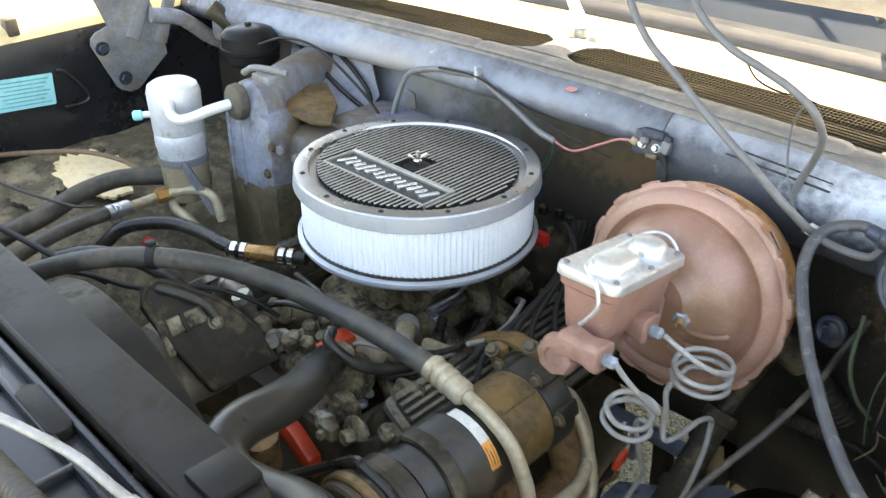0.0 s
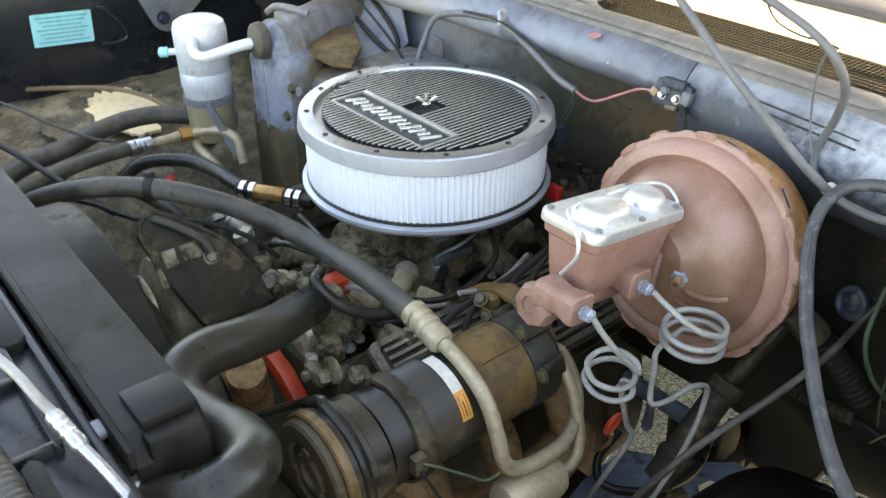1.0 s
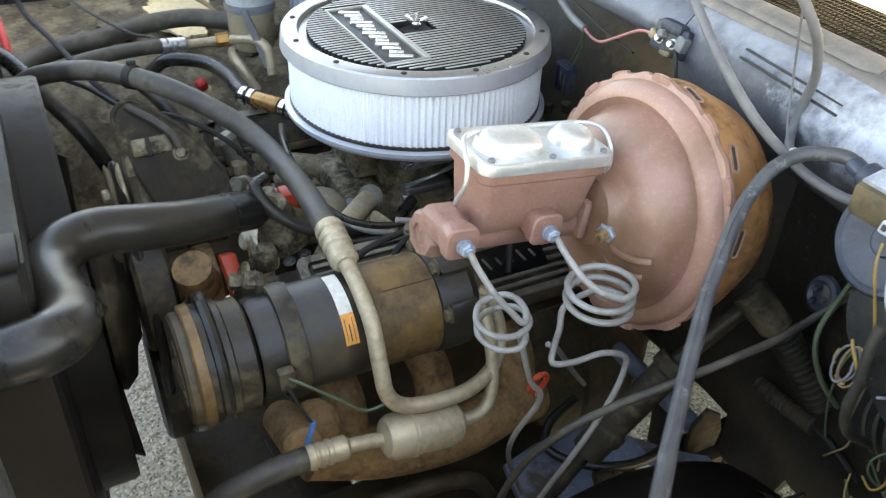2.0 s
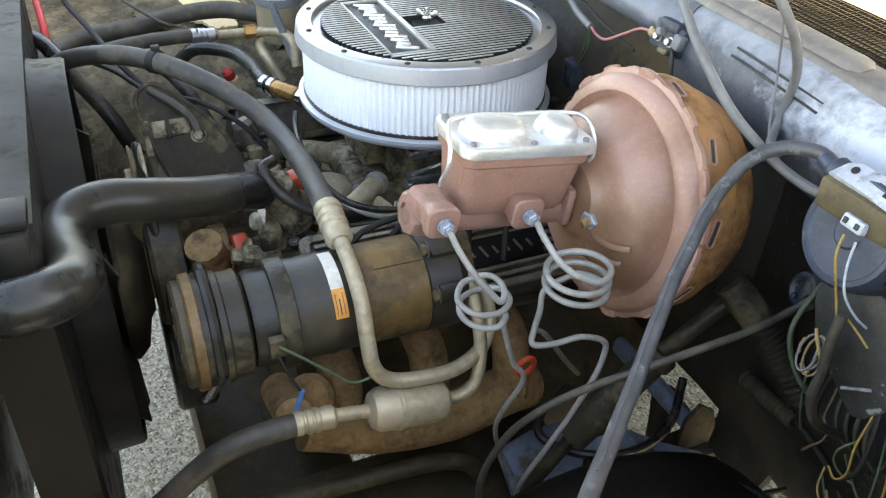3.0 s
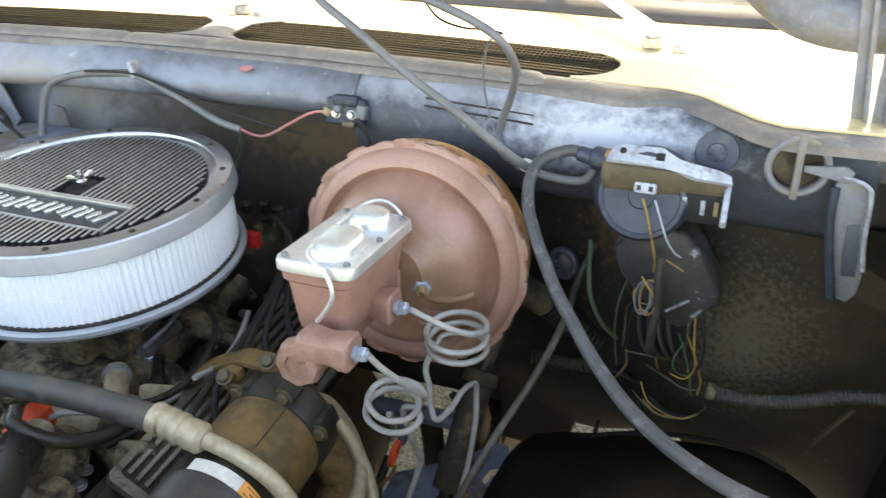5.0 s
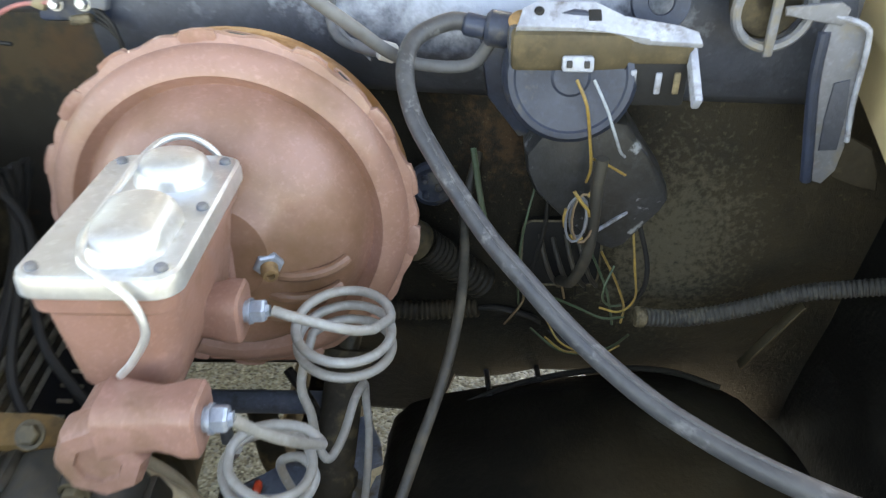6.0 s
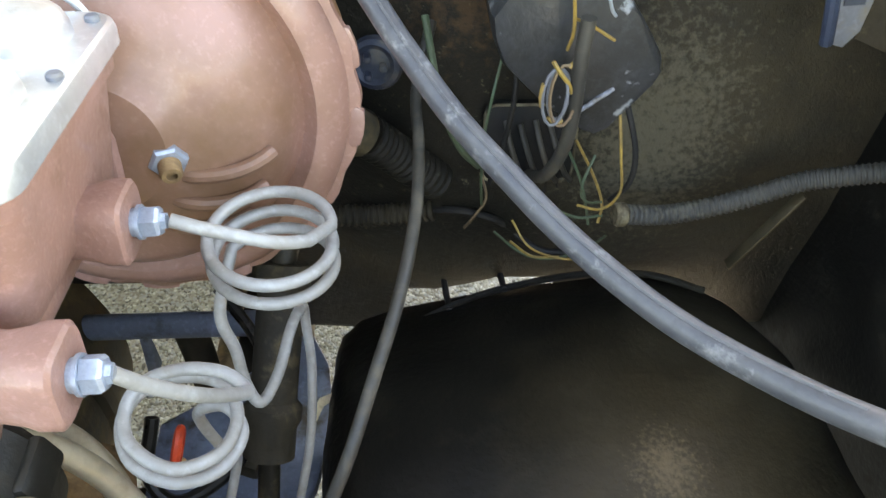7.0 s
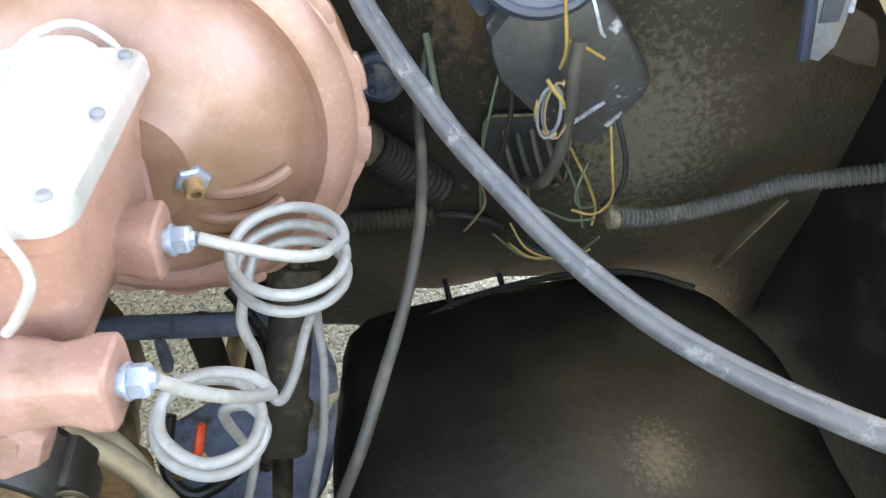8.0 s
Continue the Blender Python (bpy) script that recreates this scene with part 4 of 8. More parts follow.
    for y in (-0.22, -0.10, 0.02):
        part("port", sweep(bmesh.new(), smooth_line([(0.22, y, 0.66), (0.27, y, 0.645), (0.305, y - 0.01, 0.59)], 4), 0.026, 12), M["rust"], log)
    return eng


def build_valve_cover(eng, s):
    """Finned black cover, tilted with its bank."""
    m = Matrix.Translation((-0.02 + s * 0.236, -0.008, 0.751)) @ pose(0, 0, 0, 0, -s * -33, 0)
    bm = bmesh.new()
    box(bm, (0, 0, 0), (0.125, 0.49, 0.065), 0.012, m, 0.92)
    box(bm, (0, 0, -0.034), (0.142, 0.51, 0.012), 0.003, m)
    cover = part("valve_cover", bm, M["black_metal"], eng, "black finned valve cover with bright rib tops")
    fin_bm = bmesh.new()
    box(fin_bm, (0, 0, 0), (0.0056, 0.436, 0.007), 0.0016)
    fin = as_mesh("fin", fin_bm, M["fin_metal"])
    for k in range(9):
        piece("fin", fin, cover, m @ Matrix.Translation((-0.044 + k * 0.011, 0, 0.0335)))
    # flat raised border, cast in one with the cover
    bm = bmesh.new()
    outer, inner = rounded(0.119, 0.470, 0.010), rounded(0.103, 0.446, 0.006)
    rows = [[bm.verts.new(m @ Vector((x, y, z))) for x, y in ring] for ring, z in ((outer, 0.026), (outer, 0.0355), (inner, 0.0355), (inner, 0.026))]
    for a, b in zip(rows, rows[1:]):
        for i in range(len(a)):
            k = (i + 1) % len(a)
            bm.faces.new((a[i], a[k], b[k], b[i]))
    part("border", bm, M["fin_metal"], cover, "dull grey cast border")
    bm = bmesh.new()
    box(bm, (0.010, 0.0, 0.0350), (0.040, 0.150, 0.006), 0.0015, m)
    badge = part("badge_field", bm, M["gloss_black"], cover, "plain black badge field")
    for k in range(8):
        bm = bmesh.new()
        box(bm, (0, 0, 0), (0.012 + 0.006 * (k % 3 == 0), 0.0034, 0.002), 0.0007, m @ Matrix.Translation((0.010, -0.058 + 0.0165 * k, 0.0388)) @ pose(0, 0, 0, 0, 0, 24))
        part("badge_bar", bm, M["fin_metal"], badge, "raised bright slanted bar")
    for y in (-0.247, 0.247):
        for x in (-0.05, 0.05):
            piece("bolt", BOLT, cover, m @ Matrix.Translation((x, y, -0.026)))
    return cover


def build_air_cleaner():
    ac = thing("air_cleaner", "round chrome air cleaner with white pleated element on the carburettor", "air cleaner", (0, 0, 0.888))
    z = 1.0
    # bottom pan
    bm = bmesh.new()
    lathe(bm, [(0.0, 0.886), (0.07, 0.886), (0.15, 0.889), (0.174, 0.8915), (0.178, 0.897), (0.178, 0.9015), (0.172, 0.9035), (0.0, 0.9035)], Matrix(), 96)
    part("base_pan", bm, M["rim_sheen"], ac)
    # pleated element
    bm = bmesh.new()
    lathe(bm, [(0.167, 0.903), (0.1675, 0.908), (0.1675, 0.978), (0.167, 0.983)], Matrix(), 1040, 0.0022, 130)
    part("filter_element", bm, M["element"], ac, "white pleated paper element", 180)
    bm = bmesh.new()
    lathe(bm, [(0.168, 0.902), (0.171, 0.9025), (0.171, 0.907), (0.168, 0.9075)], Matrix(), 96)
    part("seal_ring", bm, M["rubber"], ac)
    # polished rim
    bm = bmesh.new()
    lathe(bm, [(0.1763, 0.9985), (0.1752, 1.0003), (0.1735, 1.0008), (0.156, 1.0008), (0.1545, 0.9985), (0.1540, 0.993), (0.10, 0.990), (0.0, 0.990)], Matrix(), 128)
    part("rim", bm, M["rim"], ac, "polished aluminium rim")
    # side band, tinted as if it mirrored the sky
    bm = bmesh.new()
    lathe(bm, [(0.1700, 0.9775), (0.1778, 0.9778), (0.1790, 0.9795), (0.1788, 0.9815), (0.1766, 0.9982), (0.1755, 0.9992), (0.170, 0.9992)], Matrix(), 128)
    part("rim_band", bm, M["rim_sheen"], ac, "satin rim metal with sky sheen in its colour")
    # black insert
    bm = bmesh.new()
    lathe(bm, [(0.0, 0.9912), (0.150, 0.9912), (0.1535, 0.9905)], Matrix(), 96)
    top = part("top_plate", bm, M["rib_black"], ac, "black ribbed top plate")
    # ribs run fore and aft, cut by the badge and the centre dish
    bm, caps = bmesh.new(), bmesh.new()
    pitch = 0.0079
    for i in range(-18, 19):
        x = i * pitch
        half = math.sqrt(max(0.0, 0.146 ** 2 - x * x)) - 0.003
        if half < 0.01:
            continue
        spans = [(-half, half)]
        if abs(x) < 0.106:
            spans = [(-half, -0.092), (-0.030, half)]
        if abs(x) < 0.021:
            spans = [(-half, -0.092), (0.021, half)]
        for a, b in spans:
            if b - a < 0.006:
                continue
            box(bm, (x, (a + b) / 2, 0.9948), (0.0032, b - a, 0.0072), 0.0004)
            box(caps, (x, (a + b) / 2, 0.9989), (0.0029, b - a, 0.0010), 0.0003)
    part("rib_field", bm, M["rib_black"], top, "black rib flanks")
    tagged(part("rib_cap_set", caps, M["ribs"], top, "bright brushed rib tops"), "bright brushed rib tops")
    # badge: a framed field with plain raised strokes
    bm = bmesh.new()
    for y, wide in ((-0.0895, 0.0032), (-0.0325, 0.0075)):
        box(bm, (0.0, y, 0.996), (0.206, wide, 0.006), 0.001)
    for x in (-0.102, 0.102):
        box(bm, (x, -0.061, 0.996), (0.0032, 0.057, 0.006), 0.001)
    badge = part("badge_frame", bm, M["ribs"], top)
    bm = bmesh.new()
    box(bm, (0.0, -0.061, 0.9925), (0.200, 0.053, 0.003), 0.0008)
    part("badge_field", bm, M["badge_grey"], badge, "dull grey badge field")
    for k in range(13):
        tall = 0.030 - 0.006 * (k % 3)
        bm = bmesh.new()
        box(bm, (0, 0, 0), (0.0062, tall, 0.0060), 0.0014, Matrix.Translation((-0.084 + 0.014 * k, -0.061, 0.9958)) @ pose(0, 0, 0, 0, 0, -24))
        part("badge_bar", bm, M["aluminium"], badge, "raised bright slanted bar")
    # dish and wing nut
    bm = bmesh.new()
    lathe(bm, [(0, 0.9918), (0.014, 0.9918), (0.0165, 0.9935), (0.0185, 0.9945), (0.0200, 0.9935), (0.0205, 0.9912)], Matrix(), 32)
    part("centre_dish", bm, M["rib_black"], ac)
    bm = bmesh.new()
    drum(bm, at((0, 0, 0.994)), 0.0032, 0.022, 0.0008, 12)
    drum(bm, at((0, 0, 0.996)), 0.0062, 0.008, 0.002, 16)
    for s in (-1, 1):
        plate(bm, [(0.002, -0.001), (0.014, 0.006), (0.016, 0.013), (0.011, 0.014), (0.003, 0.007)], 0.0022, Matrix.Translation((0, 0, 0.999)) @ pose(0, 0, 0, 90, 0, 55 + (180 if s < 0 else 0)) @ Matrix.Translation((0, 0, -0.0011)), 0.0006)
    part("wing_nut", bm, M["chrome"], ac)
    screw_bm = bmesh.new()
    lathe(screw_bm, [(0, 0.0022), (0.0018, 0.0021), (0.0036, 0.0012), (0.0040, 0.0), (0, -0.001)], Matrix(), 14)
    screw = as_mesh("screw", screw_bm, M["black_metal"])
    for k in range(12):
        a = radians(-90.7 - 30 * k)
        piece("screw", screw, ac, Matrix.Translation((0.1645 * math.cos(a), 0.1645 * math.sin(a), 1.0007)))


ENGINE = build_engine()
build_valve_cover(ENGINE, 1)
build_valve_cover(ENGINE, -1)
build_air_cleaner()


# ---- brake booster, master cylinder and lines ----
AXIS = Vector((0, -math.cos(radians(8)), math.sin(radians(8))))
BOOST = Vector((0.400, 0.055, 0.937))


def build_booster():
    b = thing("brake_booster", "round red-oxide brake booster with crimped rim on the firewall", "brake booster", (0.40, 0.09, 0.80))
    m = at(BOOST, AXIS)
    # front shell: a stepped dome toward the master cylinder
    bm = bmesh.new()
    lathe(bm, [(0.127, 0.000), (0.1265, 0.006), (0.122, 0.012), (0.114, 0.0165), (0.109, 0.0170), (0.1055, 0.0125), (0.1015, 0.0095), (0.0985, 0.0135), (0.095, 0.024), (0.090, 0.033), (0.080, 0.042), (0.060, 0.049), (0.045, 0.052), (0.040, 0.056), (0.036, 0.060), (0, 0.062)], m, 72)
    front = part("front_shell", bm, M["booster"], b, "dusty pink-brown front shell")
    # rolled flange with lanced tabs
    bm = bmesh.new()
    lathe(bm, [(0.124, -0.006), (0.1310, -0.006), (0.1328, -0.003), (0.1320, 0.0015), (0.127, 0.003), (0.123, 0.004)], m, 160, 0.0012, 24)
    part("flange", bm, M["booster"], b)
    tab_bm = bmesh.new()
    line = [(-0.013, 0.0), (-0.011, 0.0045), (-0.004, 0.0055), (0.004, 0.0055), (0.011, 0.0045), (0.013, 0.0), (0.011, -0.003), (-0.011, -0.003)]
    plate(tab_bm, line, 0.0050, Matrix(), 0.0006)
    tab = as_mesh("tab", tab_bm, M["booster"])
    for k in range(14):
        a = 2 * math.pi * (k + 0.5 + 0.22 * math.sin(5 * k)) / 14
        piece("tab", tab, b, m @ Matrix.Translation((0.1300 * math.cos(a), 0.1300 * math.sin(a), -0.004 + 0.002 * (k % 2))) @ pose(0, 0, 0, 0, 0, math.degrees(a) - 90))
    # rear can
    bm = bmesh.new()
    lathe(bm, [(0, -0.098), (0.07, -0.098), (0.096, -0.092), (0.109, -0.082), (0.115, -0.068), (0.1175, -0.050), (0.124, -0.046), (0.1265, -0.040), (0.1265, -0.008), (0.124, -0.004)], m, 72)
    part("rear_shell", bm, M["booster_rear"], b, "rust-stained brown rear shell")
    # lanced loops: a raised rim round a dark slit
    ring = rounded(0.029, 0.0085, 0.0040)
    loop_bm = bmesh.new()
    sweep(loop_bm, [Vector((x, y, 0.0)) for x, y in ring + ring[:1]], 0.0012, 6)
    loop = as_mesh("loop", loop_bm, M["booster"])
    slit_bm = bmesh.new()
    plate(slit_bm, rounded(0.023, 0.0036, 0.0016), 0.0006, Matrix())
    slit = as_mesh("slit", slit_bm, M["ink"])
    for k in range(10):
        a = 2 * math.pi * (k + 0.3) / 10
        place = m @ Matrix.Rotation(a, 4, "Z") @ Matrix.Translation((0.1262, 0, -0.020)) @ pose(0, 0, 0, 0, 90, 0) @ pose(0, 0, 0, 0, 0, 78)
        piece("loop", loop, b, place)
        piece("slit", slit, b, place)
    # pressed folds below the port, half sunk in the shell
    bm = bmesh.new()
    for (x0, y0), (x1, y1) in (((0.034, -0.020), (0.086, -0.013)), ((0.030, -0.036), (0.080, -0.034)), ((0.022, -0.050), (0.070, -0.053))):
        line = []
        for i in range(13):
            x, y = x0 + (x1 - x0) * i / 12, y0 + (y1 - y0) * i / 12 - 0.004 * math.sin(math.pi * i / 12)
            r = math.hypot(x, y)
            deep = 0.052 - 2.2 * max(0.0, r - 0.045) ** 2 - 180.0 * max(0.0, r - 0.070) ** 3 * 4
            line.append(m @ Vector((x, y, deep - 0.0015 - 0.004 * (2 * i / 12 - 1) ** 4)))
        sweep(bm, line, 0.0042, 10)
    part("pressed_folds", bm, M["booster"], front)
    # check valve
    v, way = Vector((0.433, 0.004, 0.938)), Vector((0.32, -1, -0.12))
    bm = bmesh.new()
    lathe(bm, [(0, -0.012), (0.0135, -0.012), (0.0145, -0.004), (0.0135, 0.001), (0.0105, 0.0025), (0.0080, 0.0030)], at(v, way), 28)
    part("grommet", bm, M["booster"], b)
    bm = bmesh.new()
    lathe(bm, [(0.0, 0.001), (0.0098, 0.001), (0.0104, 0.002), (0.0104, 0.0085), (0.0090, 0.0100), (0.0062, 0.0102)], at(v, way), 6)
    part("check_valve", bm, M["nut_zinc"], b, "dull plated hexagonal nut")
    bm = bmesh.new()
    lathe(bm, [(0.0, 0.008), (0.0060, 0.008), (0.0060, 0.0165), (0.0050, 0.0185), (0.0030, 0.0187), (0.0028, 0.0150), (0.0, 0.0148)], at(v, way), 20)
    part("nipple", bm, M["rust"], b, "brown-stained nipple")


def loft(bm, rings):
    """Joins closed rings of vectors, one after another, and caps both ends."""
    made = [[bm.verts.new(p) for p in ring] for ring in rings]
    for a, b in zip(made, made[1:]):
        for i in range(len(a)):
            j = (i + 1) % len(a)
            bm.faces.new((a[i], a[j], b[j], b[i]))
    bm.faces.new(list(reversed(made[0])))
    bm.faces.new(made[-1])
    return bm


MASTER = Matrix.Translation((0.3905, -0.068, 1.0165)) @ pose(0, 0, 0, -7.3, 0, 0)
OUTLETS = ((-0.0905, -0.0584), (-0.001, -0.0560))


def build_master():
    mc = thing("master_cylinder", "red-oxide cast master cylinder with a zinc lid and wire bail", "master cylinder", (0.39, -0.07, 0.93))
    # local axes: y runs back along the bore, z up
    m = MASTER
    bm = bmesh.new()
    rings = []
    for z, w, l, r in ((-0.066, 0.046, 0.112, 0.010), (-0.060, 0.054, 0.120, 0.014), (-0.050, 0.058, 0.124, 0.016), (-0.012, 0.066, 0.131, 0.013), (-0.009, 0.072, 0.137, 0.012), (0.0, 0.074, 0.138, 0.012)):
        rings.append([m @ Vector((x, y - 0.004, z)) for x, y in rounded(w, l, r, 6)])
    loft(bm, rings)
    part("body", bm, M["master"], mc)
    bm = bmesh.new()
    drum(bm, m @ at((-0.002, -0.088, -0.075), (0, 1, 0)), 0.0205, 0.155, 0.003, 32)
    box(bm, (0.000, -0.020, -0.064), (0.030, 0.110, 0.016), 0.006, m)
    part("bore", bm, M["master"], mc)
    # blunt eight-sided nose with a square socket
    bm = bmesh.new()
    nose = m @ at((-0.003, -0.0865, -0.0745), (0.05, -1, 0))
    lathe(bm, [(0, 0.0), (0.0225, 0.0), (0.0235, 0.003), (0.0235, 0.014), (0.0205, 0.0195), (0.0120, 0.0205), (0.0110, 0.0175), (0, 0.0175)], nose, 8)
    part("end_plug", bm, M["master"], mc)
    # outlets: a waisted neck that flares to a square face
    for y, z in OUTLETS:
        bm = bmesh.new()
        rings = []
        for x, w, h in ((0.000, 0.036, 0.032), (0.014, 0.031, 0.029), (0.026, 0.028, 0.027), (0.034, 0.030, 0.029), (0.039, 0.033, 0.031), (0.0465, 0.033, 0.031), (0.048, 0.030, 0.028)):
            rings.append([m @ Vector((x, y + a, z + 0.0005 + b)) for a, b in rounded(w, h, 0.008, 4)])
        loft(bm, rings)
        part("outlet_boss", bm, M["master"], mc)
    bm = bmesh.new()
    box(bm, (0.000, 0.064, -0.068), (0.050, 0.012, 0.044), 0.006, m)
    part("mounting_flange", bm, M["master"], mc)
    # pressed lid: rolled edge, flat top, two raised domes
    bm = bmesh.new()
    rings = []
    for z, w, l in ((0.0005, 0.0785, 0.1425), (0.0015, 0.0805, 0.1445), (0.0085, 0.0805, 0.1445), (0.0115, 0.0790, 0.1430), (0.0128, 0.0755, 0.1395), (0.0122, 0.0715, 0.1355)):
        rings.append([m @ Vector((x, y - 0.004, z)) for x, y in rounded(w, l, 0.013, 6)])
    loft(bm, rings)
    lid = part("lid", bm, M["lid"], mc, "dull zinc lid with two raised domes")
    for y, ln in ((-0.034, 0.066), (0.036, 0.042)):
        bm = bmesh.new()
        rings = []
        for grow, h in ((1.0, 0.0), (0.965, 0.005), (0.87, 0.0100), (0.70, 0.0135), (0.45, 0.0152), (0.12, 0.0158)):
            w, l = 0.044 * grow, ln - 0.044 + 0.044 * grow
            rings.append([m @ Vector((x + 0.006, yy + y, 0.0122 + h)) for x, yy in rounded(w, l, min(w, l) * 0.46, 6)])
        loft(bm, rings)
        part("dome", bm, M["lid"], lid, "", 60)
    screw_bm = bmesh.new()
    lathe(screw_bm, [(0, 0), (0.0034, 0), (0.0034, 0.0018), (0.0026, 0.0028), (0, 0.0030)], Matrix(), 12)
    screw = as_mesh("screw", screw_bm, M["hinge"])
    for x, y in ((0.031, -0.066), (0.0335, -0.003), (0.031, 0.056), (-0.031, -0.066), (-0.031, 0.056)):
        piece("screw", screw, lid, m @ Matrix.Translation((x, y, 0.0122)))
    # bail wire from the front face, over the lid beside the domes, to the rear face
    bm = bmesh.new()
    line = smooth_line([m @ Vector(p) for p in ((0.006, -0.079, -0.041), (0.015, -0.083, -0.030), (0.025, -0.084, -0.012), (0.021, -0.083, 0.005), (0.008, -0.081, 0.017), (-0.002, -0.074, 0.0225), (-0.007, -0.050, 0.0245), (-0.011, -0.010, 0.0225), (-0.011, 0.030, 0.0235), (-0.006, 0.060, 0.0245), (0.008, 0.069, 0.0235), (0.021, 0.072, 0.012), (0.025, 0.074, -0.006), (0.020, 0.074, -0.016))], 7)
    sweep(bm, line, 0.0022, 10)
    part("bail_wire", bm, M["lid"], mc, "bent pale steel bail wire")


def brake_line(outlet, line, radius, words):
    """A line with its flare nut screwed into an outlet of the master cylinder."""
    y, z = outlet
    f = MASTER @ at((0.047, y, z), (1, 0, 0.04))
    t = thing("brake_line", words, "brake line", f.translation, "brake lines")
    part("line", sweep(bmesh.new(), line, radius, 16), M["steel_line"], t)
    bm = bmesh.new()
    lathe(bm, [(0, 0), (0.0064, 0.0), (0.0064, 0.0035), (0.0078, 0.0036), (0.0078, 0.0052), (0.0066, 0.0054)], f, 18)
    lathe(bm, [(0.0069, 0.0052), (0.0072, 0.0056), (0.0072, 0.0118), (0.0060, 0.0132), (0.0040, 0.0134), (0.0038, 0.0155), (0.0, 0.0156)], f, 6)
    part("flare_nut", bm, M["nut_zinc"], t, "plated hexagonal nut")


def coil(centre, radius, turns, start, fall, seg=40):
    """Points of a falling coil; start in degrees."""
    n = int(turns * seg)
    pts = []
    for i in range(n + 1):
        a = radians(start) + 2 * math.pi * i / seg
        pts.append(Vector((centre[0] + radius * math.cos(a), centre[1] + radius * math.sin(a), centre[2] - fall * i / seg)))
    return pts


def build_lines():
    c = coil((0.4894, -0.0457, 0.9292), 0.0305, 2.42, 0, 0.0128)
    line = smooth_line([(0.454, -0.075, 0.961), (0.470, -0.0765, 0.956), (0.497, -0.0735, 0.945), (0.514, -0.062, 0.935)], 5)[:-1] + c + smooth_line([tuple(c[-1]), (0.4605, -0.060, 0.884), (0.466, -0.067, 0.862), (0.469, -0.073, 0.841), (0.476, -0.077, 0.829), (0.4835, -0.058, 0.829), (0.489, -0.028, 0.834), (0.4925, -0.001, 0.822), (0.4925, 0.002, 0.800), (0.494, -0.008, 0.770), (0.490, -0.026, 0.720), (0.480, -0.040, 0.670), (0.46, -0.06, 0.58), (0.44, -0.05, 0.48)], 6)[1:]
    brake_line(OUTLETS[1], line, 0.0032, "grey steel brake line coiled three times beside the booster")
    line = smooth_line([(0.452, -0.1655, 0.971), (0.4605, -0.1600, 0.9560), (0.4735, -0.1500, 0.9360), (0.4825, -0.1340, 0.9140), (0.4845, -0.1240, 0.9030), (0.4730, -0.1145, 0.9040), (0.4545, -0.1110, 0.9030), (0.4375, -0.1135, 0.8985), (0.4295, -0.1230, 0.8935), (0.4335, -0.1410, 0.8915), (0.4536, -0.1530, 0.8880), (0.4728, -0.1425, 0.8840), (0.4768, -0.1213, 0.8825), (0.4665, -0.1040, 0.8825), (0.4468, -0.0965, 0.8785), (0.4275, -0.0980, 0.8715), (0.4190, -0.1140, 0.8680), (0.4289, -0.1375, 0.8695), (0.4505, -0.1480, 0.8685), (0.4690, -0.1390, 0.8645), (0.4765, -0.1200, 0.8650), (0.4670, -0.1065, 0.8670), (0.4530, -0.1030, 0.8600), (0.4500, -0.0980, 0.8400), (0.4540, -0.0850, 0.7900), (0.4500, -0.0660, 0.7520), (0.430, -0.08, 0.68), (0.40, -0.06, 0.60), (0.38, -0.02, 0.50)], 6)
    brake_line(OUTLETS[0], line, 0.0031, "grey steel brake line coiled below the front outlet")


build_booster()
build_master()
build_lines()


